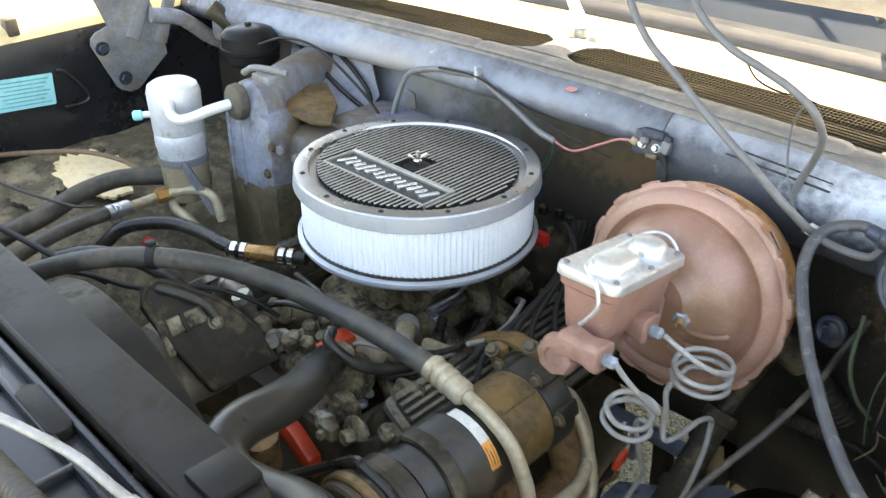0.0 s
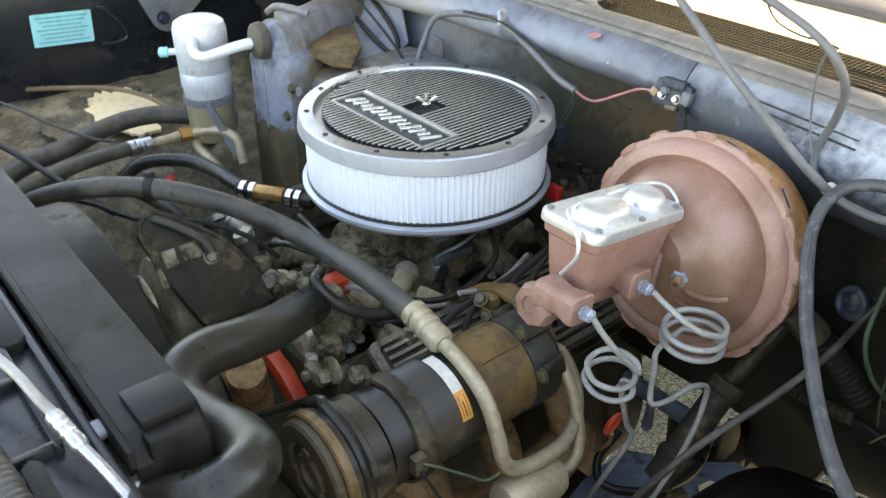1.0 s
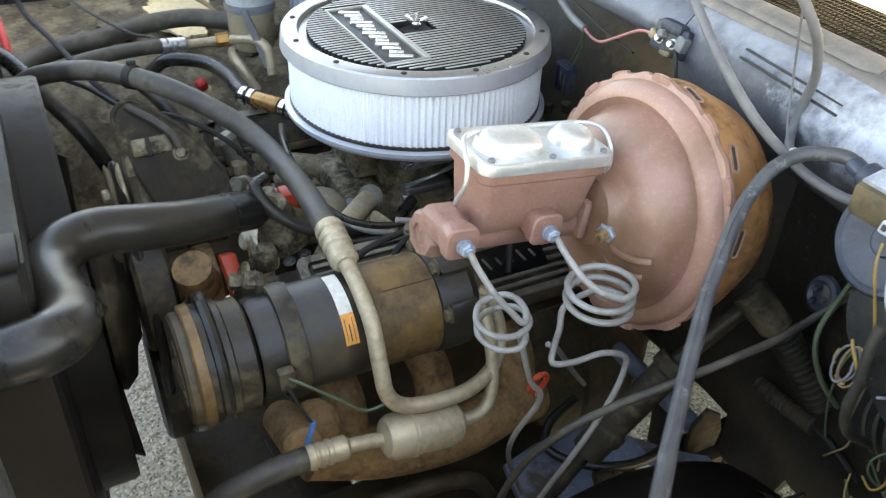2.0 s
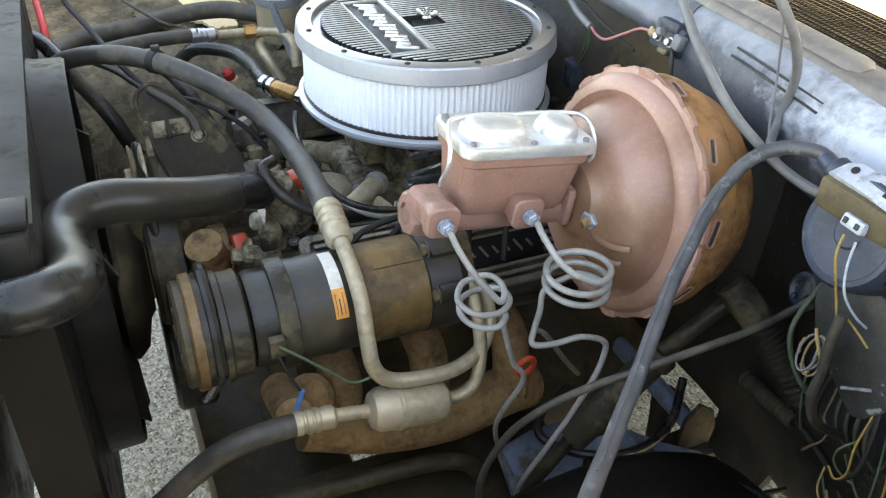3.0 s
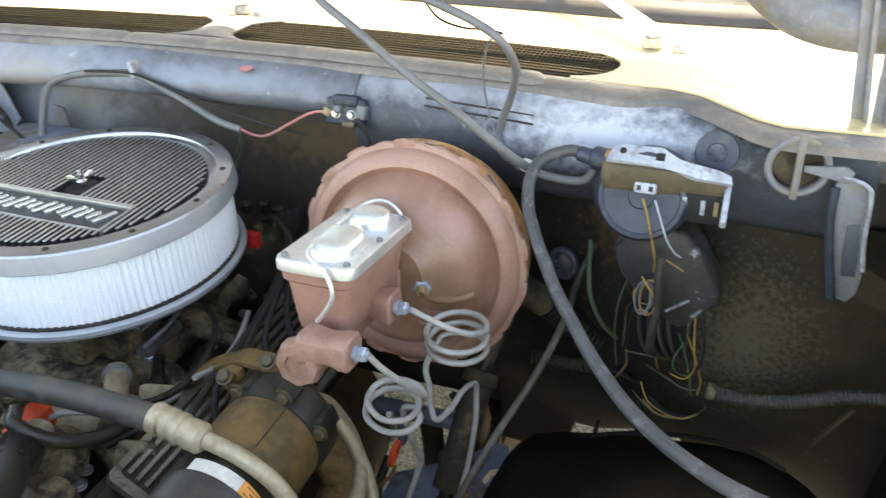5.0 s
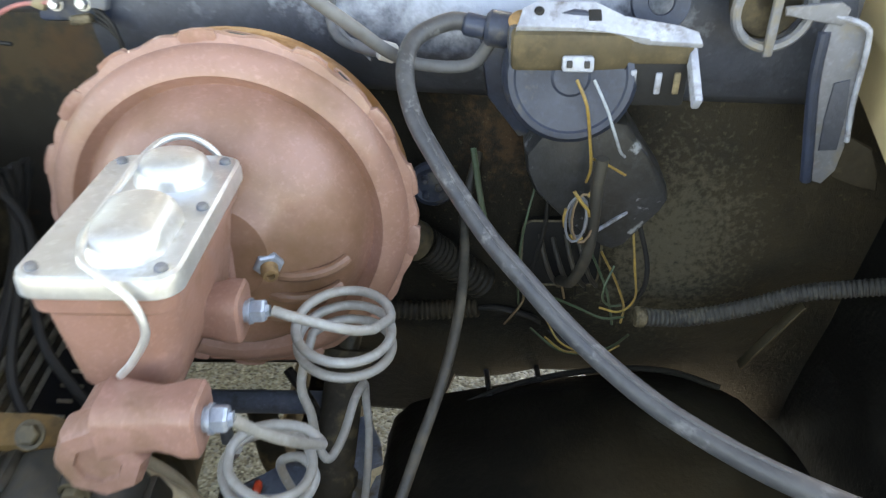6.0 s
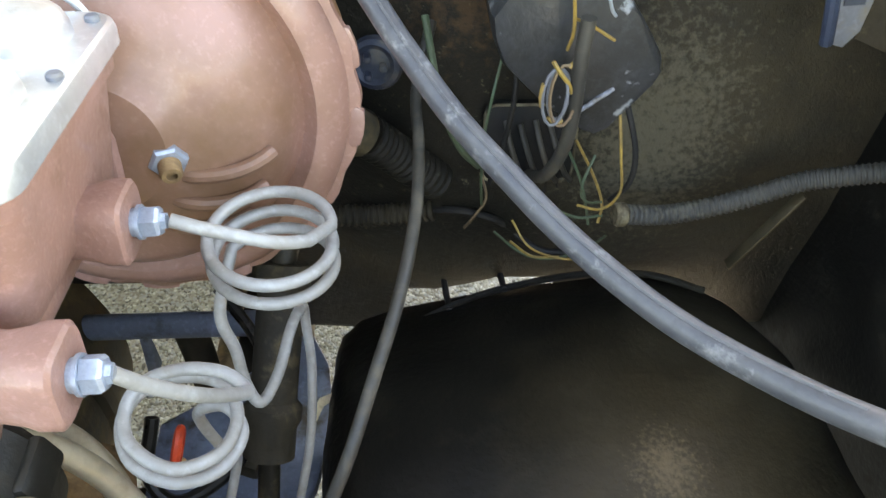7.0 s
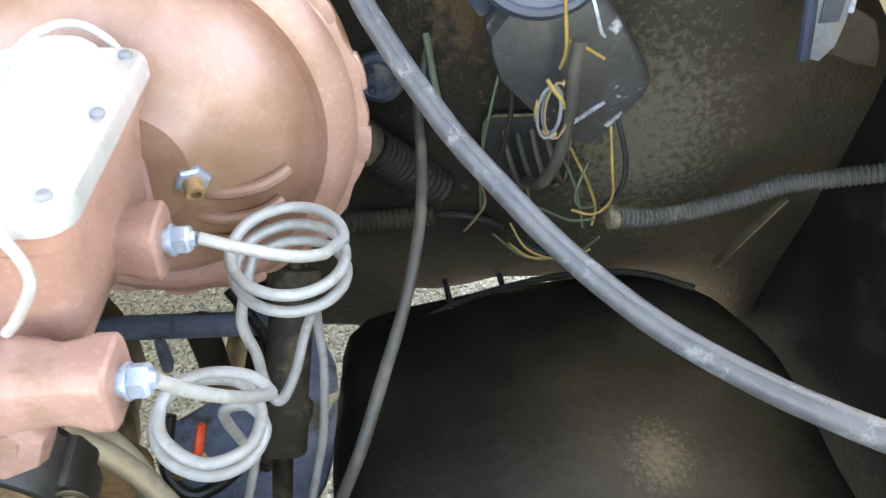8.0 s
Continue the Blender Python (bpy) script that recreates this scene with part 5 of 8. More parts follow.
# ---- air-conditioning compressor and pipes ----
def build_compressor():
    c = thing("compressor", "greasy black air-conditioning compressor with a rusty clutch", "compressor", (0.315, -0.22, 0.74))
    m = at((0.315, -0.405, 0.812), (0, 1, 0))
    bm = bmesh.new()
    lathe(bm, [(0, 0.072), (0.050, 0.072), (0.053, 0.078), (0.053, 0.100), (0.0560, 0.106), (0.0560, 0.150), (0.0570, 0.152), (0.0570, 0.158), (0.0560, 0.160), (0.0560, 0.190), (0.0555, 0.196), (0.0552, 0.250), (0.0558, 0.252), (0.0558, 0.262), (0.054, 0.266), (0.053, 0.300), (0.046, 0.308), (0, 0.308)], m, 56)
    part("shell", bm, M["compressor"], c)
    bm = bmesh.new()
    lathe(bm, [(0.0552, 0.188), (0.0566, 0.189), (0.0564, 0.262), (0.0550, 0.263)], m, 56)
    part("band", bm, M["brown_grease"], c, "brown baked grease band")
    bm = bmesh.new()
    lathe(bm, [(0.030, 0.018), (0.058, 0.018), (0.0605, 0.020), (0.0605, 0.028), (0.054, 0.034), (0.0605, 0.040), (0.0605, 0.046), (0.0575, 0.048), (0.0575, 0.066), (0.050, 0.070), (0.030, 0.070)], m, 56)
    part("pulley", bm, M["black_metal"], c, "grooved black pulley")
    bm = bmesh.new()
    lathe(bm, [(0.020, 0.010), (0.0605, 0.010), (0.0625, 0.012), (0.0625, 0.021), (0.058, 0.023)], m, 56)
    part("clutch_ring", bm, M["brown_grease"], c, "rust-brown friction ring")
    bm = bmesh.new()
    lathe(bm, [(0, 0.006), (0.012, 0.006), (0.014, 0.0), (0.022, 0.0), (0.024, 0.004), (0.034, 0.005), (0.037, 0.0), (0.054, 0.0), (0.057, 0.003), (0.057, 0.011), (0.0, 0.012)], m, 56)
    for k in range(3):
        a = math.radians(120 * k + 30)
        box(bm, (0.029 * math.cos(a), 0.029 * math.sin(a), 0.001), (0.012, 0.012, 0.006), 0.002, m)
    part("clutch_plate", bm, M["grimy"], c, "dusty clutch drive plate")
    # rear mounting bracket and lugs
    bm = bmesh.new()
    rail = smooth_line([(0.150, -0.092, 0.795), (0.203, -0.092, 0.842), (0.240, -0.092, 0.864), (0.272, -0.092, 0.874), (0.313, -0.090, 0.862), (0.343, -0.090, 0.820), (0.351, -0.090, 0.775)], 6)
    rows = [[bm.verts.new(p + Vector((0, s * 0.013, 0.002 * noise.noise(p * 40)))) for s in (-1, -0.3, 0.3, 1)] for p in rail]
    for a, b in zip(rows, rows[1:]):
        for k in range(3):
            bm.faces.new((a[k], a[k + 1], b[k + 1], b[k]))
    thicken(bm, 0.006)
    part("rear_bracket", bm, M["brown_grease"], c, "greasy brown mounting bracket")
    bm = bmesh.new()
    plate(bm, [(-0.050, -0.075), (0.03, -0.075), (0.046, -0.030), (0.048, 0.022), (0.036, 0.030), (0.022, 0.022), (0.010, -0.010), (-0.040, -0.040)], 0.010, at((0.24, -0.306, 0.845), (0, -1, 0.1), (1, 0, 0)), 0.003)
    part("front_bracket", bm, M["black_metal"], c)
    bm = bmesh.new()
    box(bm, (0.262, -0.115, 0.856), (0.022, 0.016, 0.034), 0.006)
    part("rear_lug", bm, M["brown_grease"], c)
    for p in ((0.262, -0.13, 0.872), (0.300, -0.104, 0.882)):
        piece("bolt", BOLT_DARK, c, at(p, (0, -0.6, 0.8)))
    for x, z in ((0.222, 0.795), (0.262, 0.815)):
        piece("bolt", BOLT_DARK, c, at((x, -0.324, z), (0, -1, 0)))
    bm = bmesh.new()
    drum(bm, at((0.276, -0.308, 0.866), (-0.1, -1, 0.2)), 0.0095, 0.015, 0.002, 6)
    part("stud_nut", bm, M["cast"], c)
    bm = bmesh.new()
    drum(bm, at((0.212, -0.312, 0.821), (-0.1, -1, 0.2)), 0.0095, 0.015, 0.002, 6)
    lathe(bm, [(0.0, 0.0), (0.021, 0.0), (0.022, 0.004), (0.016, 0.008), (0.0, 0.008)], at((0.212, -0.306, 0.820), (-0.1, -1, 0.2)), 24)
    part("stud_nut", bm, M["cast"], c)
    # clamp strap round the shell, seams and lugs of the rear head
    bm = bmesh.new()
    lathe(bm, [(0.0555, 0.096), (0.0600, 0.097), (0.0605, 0.101), (0.0605, 0.112), (0.0600, 0.116), (0.0575, 0.117)], m, 56)
    part("front_strap", bm, M["black_metal"], c, "black strap clamped round the shell")
    bm = bmesh.new()
    lathe(bm, [(0.0555, 0.263), (0.0575, 0.264), (0.0585, 0.269), (0.0585, 0.300), (0.050, 0.310), (0, 0.311)], m, 56)
    part("rear_head", bm, M["compressor"], c, "greasy black rear head")
    bm = bmesh.new()
    a = radians(62)
    sweep(bm, [Vector((0.315 + 0.0563 * math.cos(a), y, 0.812 + 0.0563 * math.sin(a))) for y in (-0.200, -0.17, -0.14, -0.125)], 0.0006, 6)
    part("seam", bm, M["black_metal"], c, "dark greasy seam")
    for deg in (20, 70, 125):
        a = radians(deg)
        bm = bmesh.new()
        box(bm, (0, 0, 0.004), (0.022, 0.034, 0.010), 0.004, at((0.315 + 0.0545 * math.cos(a), -0.118, 0.812 + 0.0545 * math.sin(a)), (math.cos(a), 0, math.sin(a)), (math.sin(a), 0, -math.cos(a))))
        lug = part("head_lug", bm, M["compressor"], c)
        piece("bolt", BOLT_DARK, lug, at((0.315 + 0.061 * math.cos(a), -0.1365, 0.812 + 0.061 * math.sin(a)), (0, -1, 0)))
    # label wrapped on the shell
    for name, mat, a0, a1, label in (("label", "label_white", 50, 104, "off-white blank label"), ("label_band", "label_orange", 18, 50, "orange printed label with dark lettering bars")):
        bm = bmesh.new()
        rows = []
        for i in range(13):
            a = radians(a0 + (a1 - a0) * i / 12)
            rows.append([bm.verts.new((0.315 + 0.0578 * math.cos(a), y, 0.812 + 0.0578 * math.sin(a))) for y in (-0.2505, -0.2365)])
        for a, b in zip(rows, rows[1:]):
            bm.faces.new((a[0], a[1], b[1], b[0]))
        thicken(bm, 0.0005)
        lab = part(name, bm, M[mat], c, label)
        if mat == "label_white":
            continue
        bm = bmesh.new()
        for k, y in enumerate((-0.2478, -0.2440, -0.2400)):
            span = (a0 + 4, a1 - 5 - 6 * (k % 2))
            rows = []
            for i in range(7):
                a = radians(span[0] + (span[1] - span[0]) * i / 6)
                wide = 0.0006 if k == 1 else 0.0003
                rows.append([bm.verts.new((0.315 + 0.0584 * math.cos(a), yy, 0.812 + 0.0584 * math.sin(a))) for yy in (y - wide, y + wide)])
            for a, b in zip(rows, rows[1:]):
                bm.faces.new((a[0], a[1], b[1], b[0]))
        thicken(bm, 0.0002)
        part("print_bars", bm, M["ink"], lab)
    # clutch coil connector and wires
    bm = bmesh.new()
    box(bm, (0.3775, -0.316, 0.820), (0.012, 0.016, 0.022), 0.002)
    part("connector", bm, M["grimy"], c)
    for name, mat, pts in (
        ("wire", "wire_green", [(0.383, -0.315, 0.824), (0.391, -0.300, 0.815), (0.399, -0.268, 0.788), (0.402, -0.245, 0.768), (0.405, -0.222, 0.772)]),
        ("wire", "wire_black", [(0.383, -0.318, 0.816), (0.391, -0.312, 0.800), (0.395, -0.305, 0.782), (0.396, -0.298, 0.766)]),
        ("wire", "wire_blue", [(0.396, -0.298, 0.770), (0.397, -0.302, 0.757), (0.395, -0.306, 0.740)]),
        ("wire", "wire_black", [(0.395, -0.306, 0.742), (0.390, -0.316, 0.722), (0.372, -0.335, 0.715), (0.36, -0.34, 0.73)]),
    ):
        part(name, tube(pts, 0.0031 if mat == "wire_blue" else 0.0016, 8), M[mat], c)


def ferrule(bm, a, b, r):
    """A crimped hose end from a to b."""
    a, b = Vector(a), Vector(b)
    l = (b - a).length
    prof = [(0, 0), (r * 0.95, 0)]
    for k in range(3):
        h = l * (0.08 + 0.2 * k)
        prof += [(r, h), (r, h + l * 0.09), (r * 0.88, h + l * 0.12), (r * 0.88, h + l * 0.17)]
    prof += [(r * 0.95, l * 0.7), (r * 0.95, l * 0.92), (r * 0.7, l), (0, l)]
    return lathe(bm, prof, at(a, b - a), 24)


def build_pipes():
    p = thing("suction_hose", "thick dusty black hose with a crimped aluminium pipe at the compressor", "hose", (0.29, -0.22, 0.86))
    part("hose", tube([(-0.30, -0.50, 0.855), (-0.285, -0.475, 0.885), (-0.245, -0.435, 0.908), (-0.185, -0.385, 0.925), (-0.125, -0.330, 0.925), (-0.07, -0.275, 0.907), (-0.01, -0.235, 0.888), (0.07, -0.218, 0.880), (0.165, -0.217, 0.885), (0.262, -0.2225, 0.888)], 0.0138, 20), M["rubber_dusty"], p)
    bm = bmesh.new()
    ferrule(bm, (0.248, -0.2215, 0.890), (0.306, -0.224, 0.880), 0.0160)
    part("ferrule", bm, M["tube_alu"], p, "crimped aluminium ferrule")
    part("pipe", tube([(0.298, -0.2235, 0.882), (0.340, -0.224, 0.871), (0.375, -0.225, 0.850), (0.396, -0.226, 0.815), (0.403, -0.222, 0.782), (0.406, -0.205, 0.762), (0.408, -0.17, 0.754), (0.402, -0.125, 0.748), (0.384, -0.085, 0.752), (0.362, -0.066, 0.775), (0.345, -0.072, 0.810), (0.335, -0.085, 0.825)], 0.0085, 16), M["tube_alu"], p, "tarnished aluminium pipe")
    bm = bmesh.new()
    lathe(bm, [(0.0145, 0), (0.0165, 0.001), (0.0165, 0.012), (0.0145, 0.013)], at((-0.150, -0.352, 0.926), (0.72, 0.68, 0.03)), 24)
    box(bm, (-0.150, -0.345, 0.943), (0.010, 0.012, 0.010), 0.002)
    part("clip", bm, M["wire_black"], p)
    q = thing("discharge_hose", "aluminium muffler and dusty hose below the compressor", "hose", (0.41, -0.18, 0.70))
    bm = bmesh.new()
    a, b = Vector((0.410, -0.232, 0.728)), Vector((0.410, -0.138, 0.714))
    l = (b - a).length
    lathe(bm, [(0, 0), (0.011, 0.0), (0.020, 0.004), (0.0245, 0.012), (0.0252, 0.030), (0.0265, 0.031), (0.0265, 0.035), (0.0252, 0.036), (0.0252, l - 0.018), (0.022, l - 0.007), (0.013, l), (0, l)], at(a, b - a), 32)
    part("muffler", bm, M["tube_alu"], q, "tarnished aluminium muffler can")
    part("pipe", tube([(0.410, -0.145, 0.715), (0.410, -0.120, 0.713), (0.404, -0.100, 0.722), (0.392, -0.090, 0.750), (0.375, -0.088, 0.790), (0.350, -0.090, 0.826)], 0.0075, 14), M["tube_alu"], q)
    part("pipe", tube([(0.410, -0.226, 0.727), (0.410, -0.255, 0.733), (0.410, -0.285, 0.737)], 0.0078, 14), M["tube_alu"], q)
    bm = bmesh.new()
    ferrule(bm, (0.410, -0.312, 0.738), (0.410, -0.268, 0.735), 0.0135)
    part("ferrule", bm, M["tube_alu"], q)
    part("hose", tube([(0.410, -0.305, 0.738), (0.410, -0.345, 0.737), (0.407, -0.385, 0.725), (0.40, -0.42, 0.695), (0.39, -0.47, 0.645), (0.38, -0.53, 0.62)], 0.0125, 16), M["rubber_dusty"], q, "brown-dusted rubber hose")


build_compressor()
build_pipes()


# ---- radiator, shroud, hoses at the front ----
def build_front():
    rh = thing("radiator_hose", "glossy black moulded radiator hose with an S-bend", "radiator hose", (0.25, -0.46, 0.88))
    part("hose", tube([(0.112, -0.268, 0.846), (0.135, -0.300, 0.862), (0.172, -0.350, 0.886), (0.198, -0.400, 0.908), (0.208, -0.445, 0.920), (0.225, -0.478, 0.922), (0.258, -0.493, 0.920), (0.300, -0.489, 0.924), (0.345, -0.481, 0.934), (0.383, -0.487, 0.946), (0.402, -0.508, 0.951), (0.398, -0.535, 0.946), (0.370, -0.560, 0.930), (0.335, -0.585, 0.905)], 0.0240, 28, 8), M["rubber"], rh)
    for place, way in (((0.366, -0.5625, 0.9275), (-0.80, -0.52, -0.42)),):
        bm = bmesh.new()
        cm = at(place, way)
        lathe(bm, [(0.0235, 0), (0.0272, 0.0005), (0.0272, 0.014), (0.0235, 0.0145)], cm, 32)
        box(bm, (0.0, 0.029, 0.0065), (0.016, 0.010, 0.012), 0.002, cm)
        for i in range(14):
            box(bm, (0.0270 * math.cos(0.28 * i), 0.0270 * math.sin(0.28 * i), 0.0065), (0.0016, 0.0022, 0.008), 0, cm)
        part("clamp", bm, M["lid"], rh, "bright worm-drive clamp")
    sh = thing("fan_shroud", "grey-black plastic fan shroud behind the radiator", "fan shroud", (0.0, -0.55, 0.42))
    # round fan ring opening out of a box that covers the radiator
    bm = bmesh.new()
    n = 96
    rings = []
    for y, r, sq in ((-0.462, 0.256, 0.0), (-0.461, 0.262, 0.0), (-0.466, 0.265, 0.0), (-0.500, 0.266, 0.0), (-0.504, 0.268, 0.0), (-0.5045, 0.268, 0.97), (-0.509, 0.268, 1.0), (-0.566, 0.268, 1.0)):
        ring = []
        for i in range(n):
            a = 2 * math.pi * i / n
            c, s = math.cos(a), math.sin(a)
            k = 1.0 / max(abs(c) / 0.378, abs(s) / 0.276, 1e-6)
            corner = 1.0 - 0.035 * max(0.0, 1 - abs(abs(c) / 0.378 - abs(s) / 0.276) * 9)
            rr = r * (1 - sq) + k * corner * sq
            ring.append(bm.verts.new((-0.02 + rr * c, y, 0.712 + rr * s)))
        rings.append(ring)
    for a, b in zip(rings, rings[1:]):
        for i in range(n):
            j = (i + 1) % n
            bm.faces.new((a[i], a[j], b[j], b[i]))
    thicken(bm, 0.004)
    part("shroud_box", bm, M["shroud"], sh, "", 30)
    bm = bmesh.new()
    box(bm, (-0.02, -0.5705, 0.986), (0.78, 0.006, 0.018), 0.002)
    part("top_rib", bm, M["shroud"], sh)
    bm = bmesh.new()
    box(bm, (0.322, -0.530, 0.989), (0.046, 0.046, 0.010), 0.003)
    box(bm, (0.350, -0.532, 0.960), (0.018, 0.045, 0.05), 0.004)
    part("end_step", bm, M["shroud"], sh)
    r = thing("radiator", "black radiator with side tanks at the front of the bay", "radiator", (0, -0.64, 0.40))
    bm = bmesh.new()
    box(bm, (0, -0.645, 0.70), (0.70, 0.05, 0.55), 0.006)
    part("core", bm, M["black_metal"], r)
    for s in (-1, 1):
        bm = bmesh.new()
        box(bm, (s * 0.375, -0.640, 0.70), (0.06, 0.07, 0.56), 0.02)
        part("side_tank", bm, M["black_metal"], r)
    bm = bmesh.new()
    sweep(bm, [Vector((0.30, -0.61, 0.885)), Vector((0.345, -0.578, 0.912))], 0.021, 20)
    part("inlet_neck", bm, M["black_metal"], r)
    fan = thing("fan", "dark metal cooling fan inside the shroud", "fan", (0, -0.44, 0.60))
    bm = bmesh.new()
    drum(bm, at((-0.02, -0.50, 0.66), (0, 1, 0)), 0.055, 0.06, 0.006, 28)
    part("hub", bm, M["grimy"], fan)
    bm = bmesh.new()
    lathe(bm, [(0, 0), (0.085, 0), (0.112, 0.006), (0.115, 0.014), (0.100, 0.030), (0.060, 0.040), (0.050, 0.048), (0, 0.048)], at((-0.02, -0.462, 0.66), (0, 1, 0)), 40)
    part("clutch", bm, M["black_metal"], fan, "oily black fan clutch")
    blade_bm = bmesh.new()
    plate(blade_bm, [(0.04, -0.035), (0.215, -0.055), (0.225, 0.0), (0.215, 0.050), (0.04, 0.03)], 0.003, pose(0, 0, 0, 28, 0, 0), 0.0008)
    blade = as_mesh("blade", blade_bm, M["black_metal"])
    for k in range(6):
        piece("blade", blade, fan, at((-0.02, -0.475, 0.66), (0, 1, 0)) @ Matrix.Rotation(radians(60 * k + 12), 4, "Z"))
    # black cover over the radiator: long rails, cross rails, a slot
    pn = thing("radiator_cover", "black plastic radiator cover with rails and slots", "panel", (0.1, -0.63, 0.96))
    bm = bmesh.new()
    box(bm, (0.08, -0.640, 0.972), (0.98, 0.130, 0.010), 0.003)
    part("sheet", bm, M["fender_black"], pn)
    for y in (-0.583, -0.606, -0.662, -0.690):
        bm = bmesh.new()
        box(bm, (0.06, y, 0.981), (0.90 if y != -0.606 else 0.52, 0.007, 0.012), 0.002)
        part("rail", bm, M["fender_black"], pn)
    for x in (-0.10, 0.06, 0.22, 0.315, 0.40):
        bm = bmesh.new()
        box(bm, (x, -0.634, 0.981), (0.006, 0.056, 0.012), 0.002)
        part("cross_rail", bm, M["fender_black"], pn)
    bm = bmesh.new()
    plate(bm, rounded(0.085, 0.022, 0.008), 0.012, at((0.135, -0.596, 0.977)), 0.003)
    part("pad", bm, M["shroud"], pn)
    bm = bmesh.new()
    plate(bm, rounded(0.055, 0.014, 0.006), 0.010, at((0.350, -0.628, 0.977)), 0.003)
    part("pad", bm, M["shroud"], pn)
    bm = bmesh.new()
    drum(bm, at((0.318, -0.577, 0.978)), 0.010, 0.008, 0.002, 16)
    part("plug", bm, M["hinge"], pn, "blue-grey steel plug")
    line = thing("ac_line", "thin bright aluminium line crossing the radiator cover with a crimped joint", "pipe", (0.33, -0.62, 0.98))
    part("sleeve", tube([(0.02, -0.675, 1.015), (0.11, -0.655, 1.022), (0.19, -0.630, 1.022), (0.25, -0.613, 1.019), (0.295, -0.606, 1.014), (0.322, -0.601, 1.010)], 0.0042, 14), M["steel_line"], line, "braided grey metal sleeve")
    bm = bmesh.new()
    ferrule(bm, (0.316, -0.603, 1.011), (0.352, -0.596, 1.002), 0.0068)
    part("ferrule", bm, M["zinc"], line, "bright crimped ferrule")
    part("pipe", tube([(0.348, -0.597, 1.003), (0.375, -0.590, 0.993), (0.41, -0.582, 0.975), (0.45, -0.575, 0.945), (0.47, -0.57, 0.90)], 0.0044, 14), M["zinc"], line)
    hose("conduit", [(0.10, -0.66, 0.998), (0.18, -0.657, 1.000), (0.26, -0.653, 1.002), (0.33, -0.650, 0.998), (0.39, -0.645, 0.985), (0.45, -0.64, 0.96)], 0.0098, M["rubber_dusty"], "ribbed wiring conduit lying on the radiator cover", "conduit", 18, 6, 0.0015, 0.0055)


def build_alternator():
    a = thing("alternator", "grimy alternator under a black bracket", "alternator", (-0.10, -0.30, 0.74))
    m = at((-0.13, -0.40, 0.765), (0, 1, 0))
    bm = bmesh.new()
    lathe(bm, [(0, 0.02), (0.05, 0.02), (0.062, 0.028), (0.066, 0.045), (0.066, 0.10), (0.062, 0.118), (0.05, 0.13), (0, 0.13)], m, 32)
    part("body", bm, M["dusty_casting"], a, "dust-coated alternator body")
    bm = bmesh.new()
    lathe(bm, [(0.012, -0.008), (0.042, -0.008), (0.044, -0.006), (0.034, 0.0), (0.044, 0.008), (0.044, 0.012), (0.012, 0.014)], m, 32)
    drum(bm, m @ Matrix.Translation((0, 0, -0.018)), 0.010, 0.014, 0.002, 6)
    part("pulley", bm, M["tube_alu"], a, "worn tan-stained pulley")
    bm = bmesh.new()
    plate(bm, [(-0.022, -0.09), (-0.044, -0.02), (-0.060, 0.052), (-0.048, 0.076), (-0.025, 0.080), (0.005, 0.055), (0.045, 0.012), (0.07, -0.035), (0.078, -0.09)], 0.030, at((-0.10, -0.325, 0.828), (0.82, -0.16, 0.54), (0, 1, 0)), 0.006)
    br = part("bracket", bm, M["brown_boot"], a, "grimy black cast bracket with an oval slot")
    bm = bmesh.new()
    bracket_pose = at((-0.10, -0.325, 0.828), (0.82, -0.16, 0.54), (0, 1, 0))
    sweep(bm, smooth_line([bracket_pose @ Vector((x, y, 0.029)) for x, y in ((-0.020, -0.085), (-0.041, -0.02), (-0.056, 0.05), (-0.044, 0.072), (-0.025, 0.074), (0.004, 0.050), (0.043, 0.008), (0.066, -0.038))], 5), 0.0034, 8)
    part("edge_rib", bm, M["brown_boot"], br, "worn raised edge")
    bm = bmesh.new()
    sweep(bm, smooth_line([bracket_pose @ Vector(p) for p in ((-0.035, 0.068, 0.034), (-0.010, 0.046, 0.040), (0.012, 0.022, 0.039), (0.018, 0.002, 0.036))], 5), 0.0055, 10)
    part("vent_tube", bm, M["rubber_dusty"], br)
    bm = bmesh.new()
    box(bm, (-0.016, 0.012, 0.0290), (0.052, 0.024, 0.008), 0.003, bracket_pose)
    box(bm, (-0.050, 0.002, 0.0290), (0.010, 0.050, 0.006), 0.002, bracket_pose)
    boss = part("slot_boss", bm, M["cast"], br, "dusty tan casting in the slot")
    bm = bmesh.new()
    box(bm, (-0.020, 0.012, 0.0300), (0.006, 0.028, 0.010), 0.001, bracket_pose)
    part("divider", bm, M["brown_boot"], boss)
    piece("bolt", hex_bolt("bolt", M["cast"], 0.008, 0.007), a, at((-0.10, -0.325, 0.828), (0.82, -0.16, 0.54), (0, 1, 0)) @ Matrix.Translation((0.018, -0.004, 0.030)))
    belt = thing("drive_belt", "black rubber drive belts on the engine pulleys", "belt", (0.0, -0.38, 0.5))
    bm = bmesh.new()
    line = smooth_line([(-0.165, -0.395, 0.765), (-0.15, -0.395, 0.80), (-0.115, -0.395, 0.795), (0.03, -0.395, 0.70), (0.06, -0.395, 0.62), (0.03, -0.395, 0.48), (-0.03, -0.395, 0.45), (-0.08, -0.395, 0.50), (-0.165, -0.395, 0.765)], 6)
    sweep(bm, line, 0.006, 8)
    part("belt", bm, M["rubber"], belt)
    bm = bmesh.new()
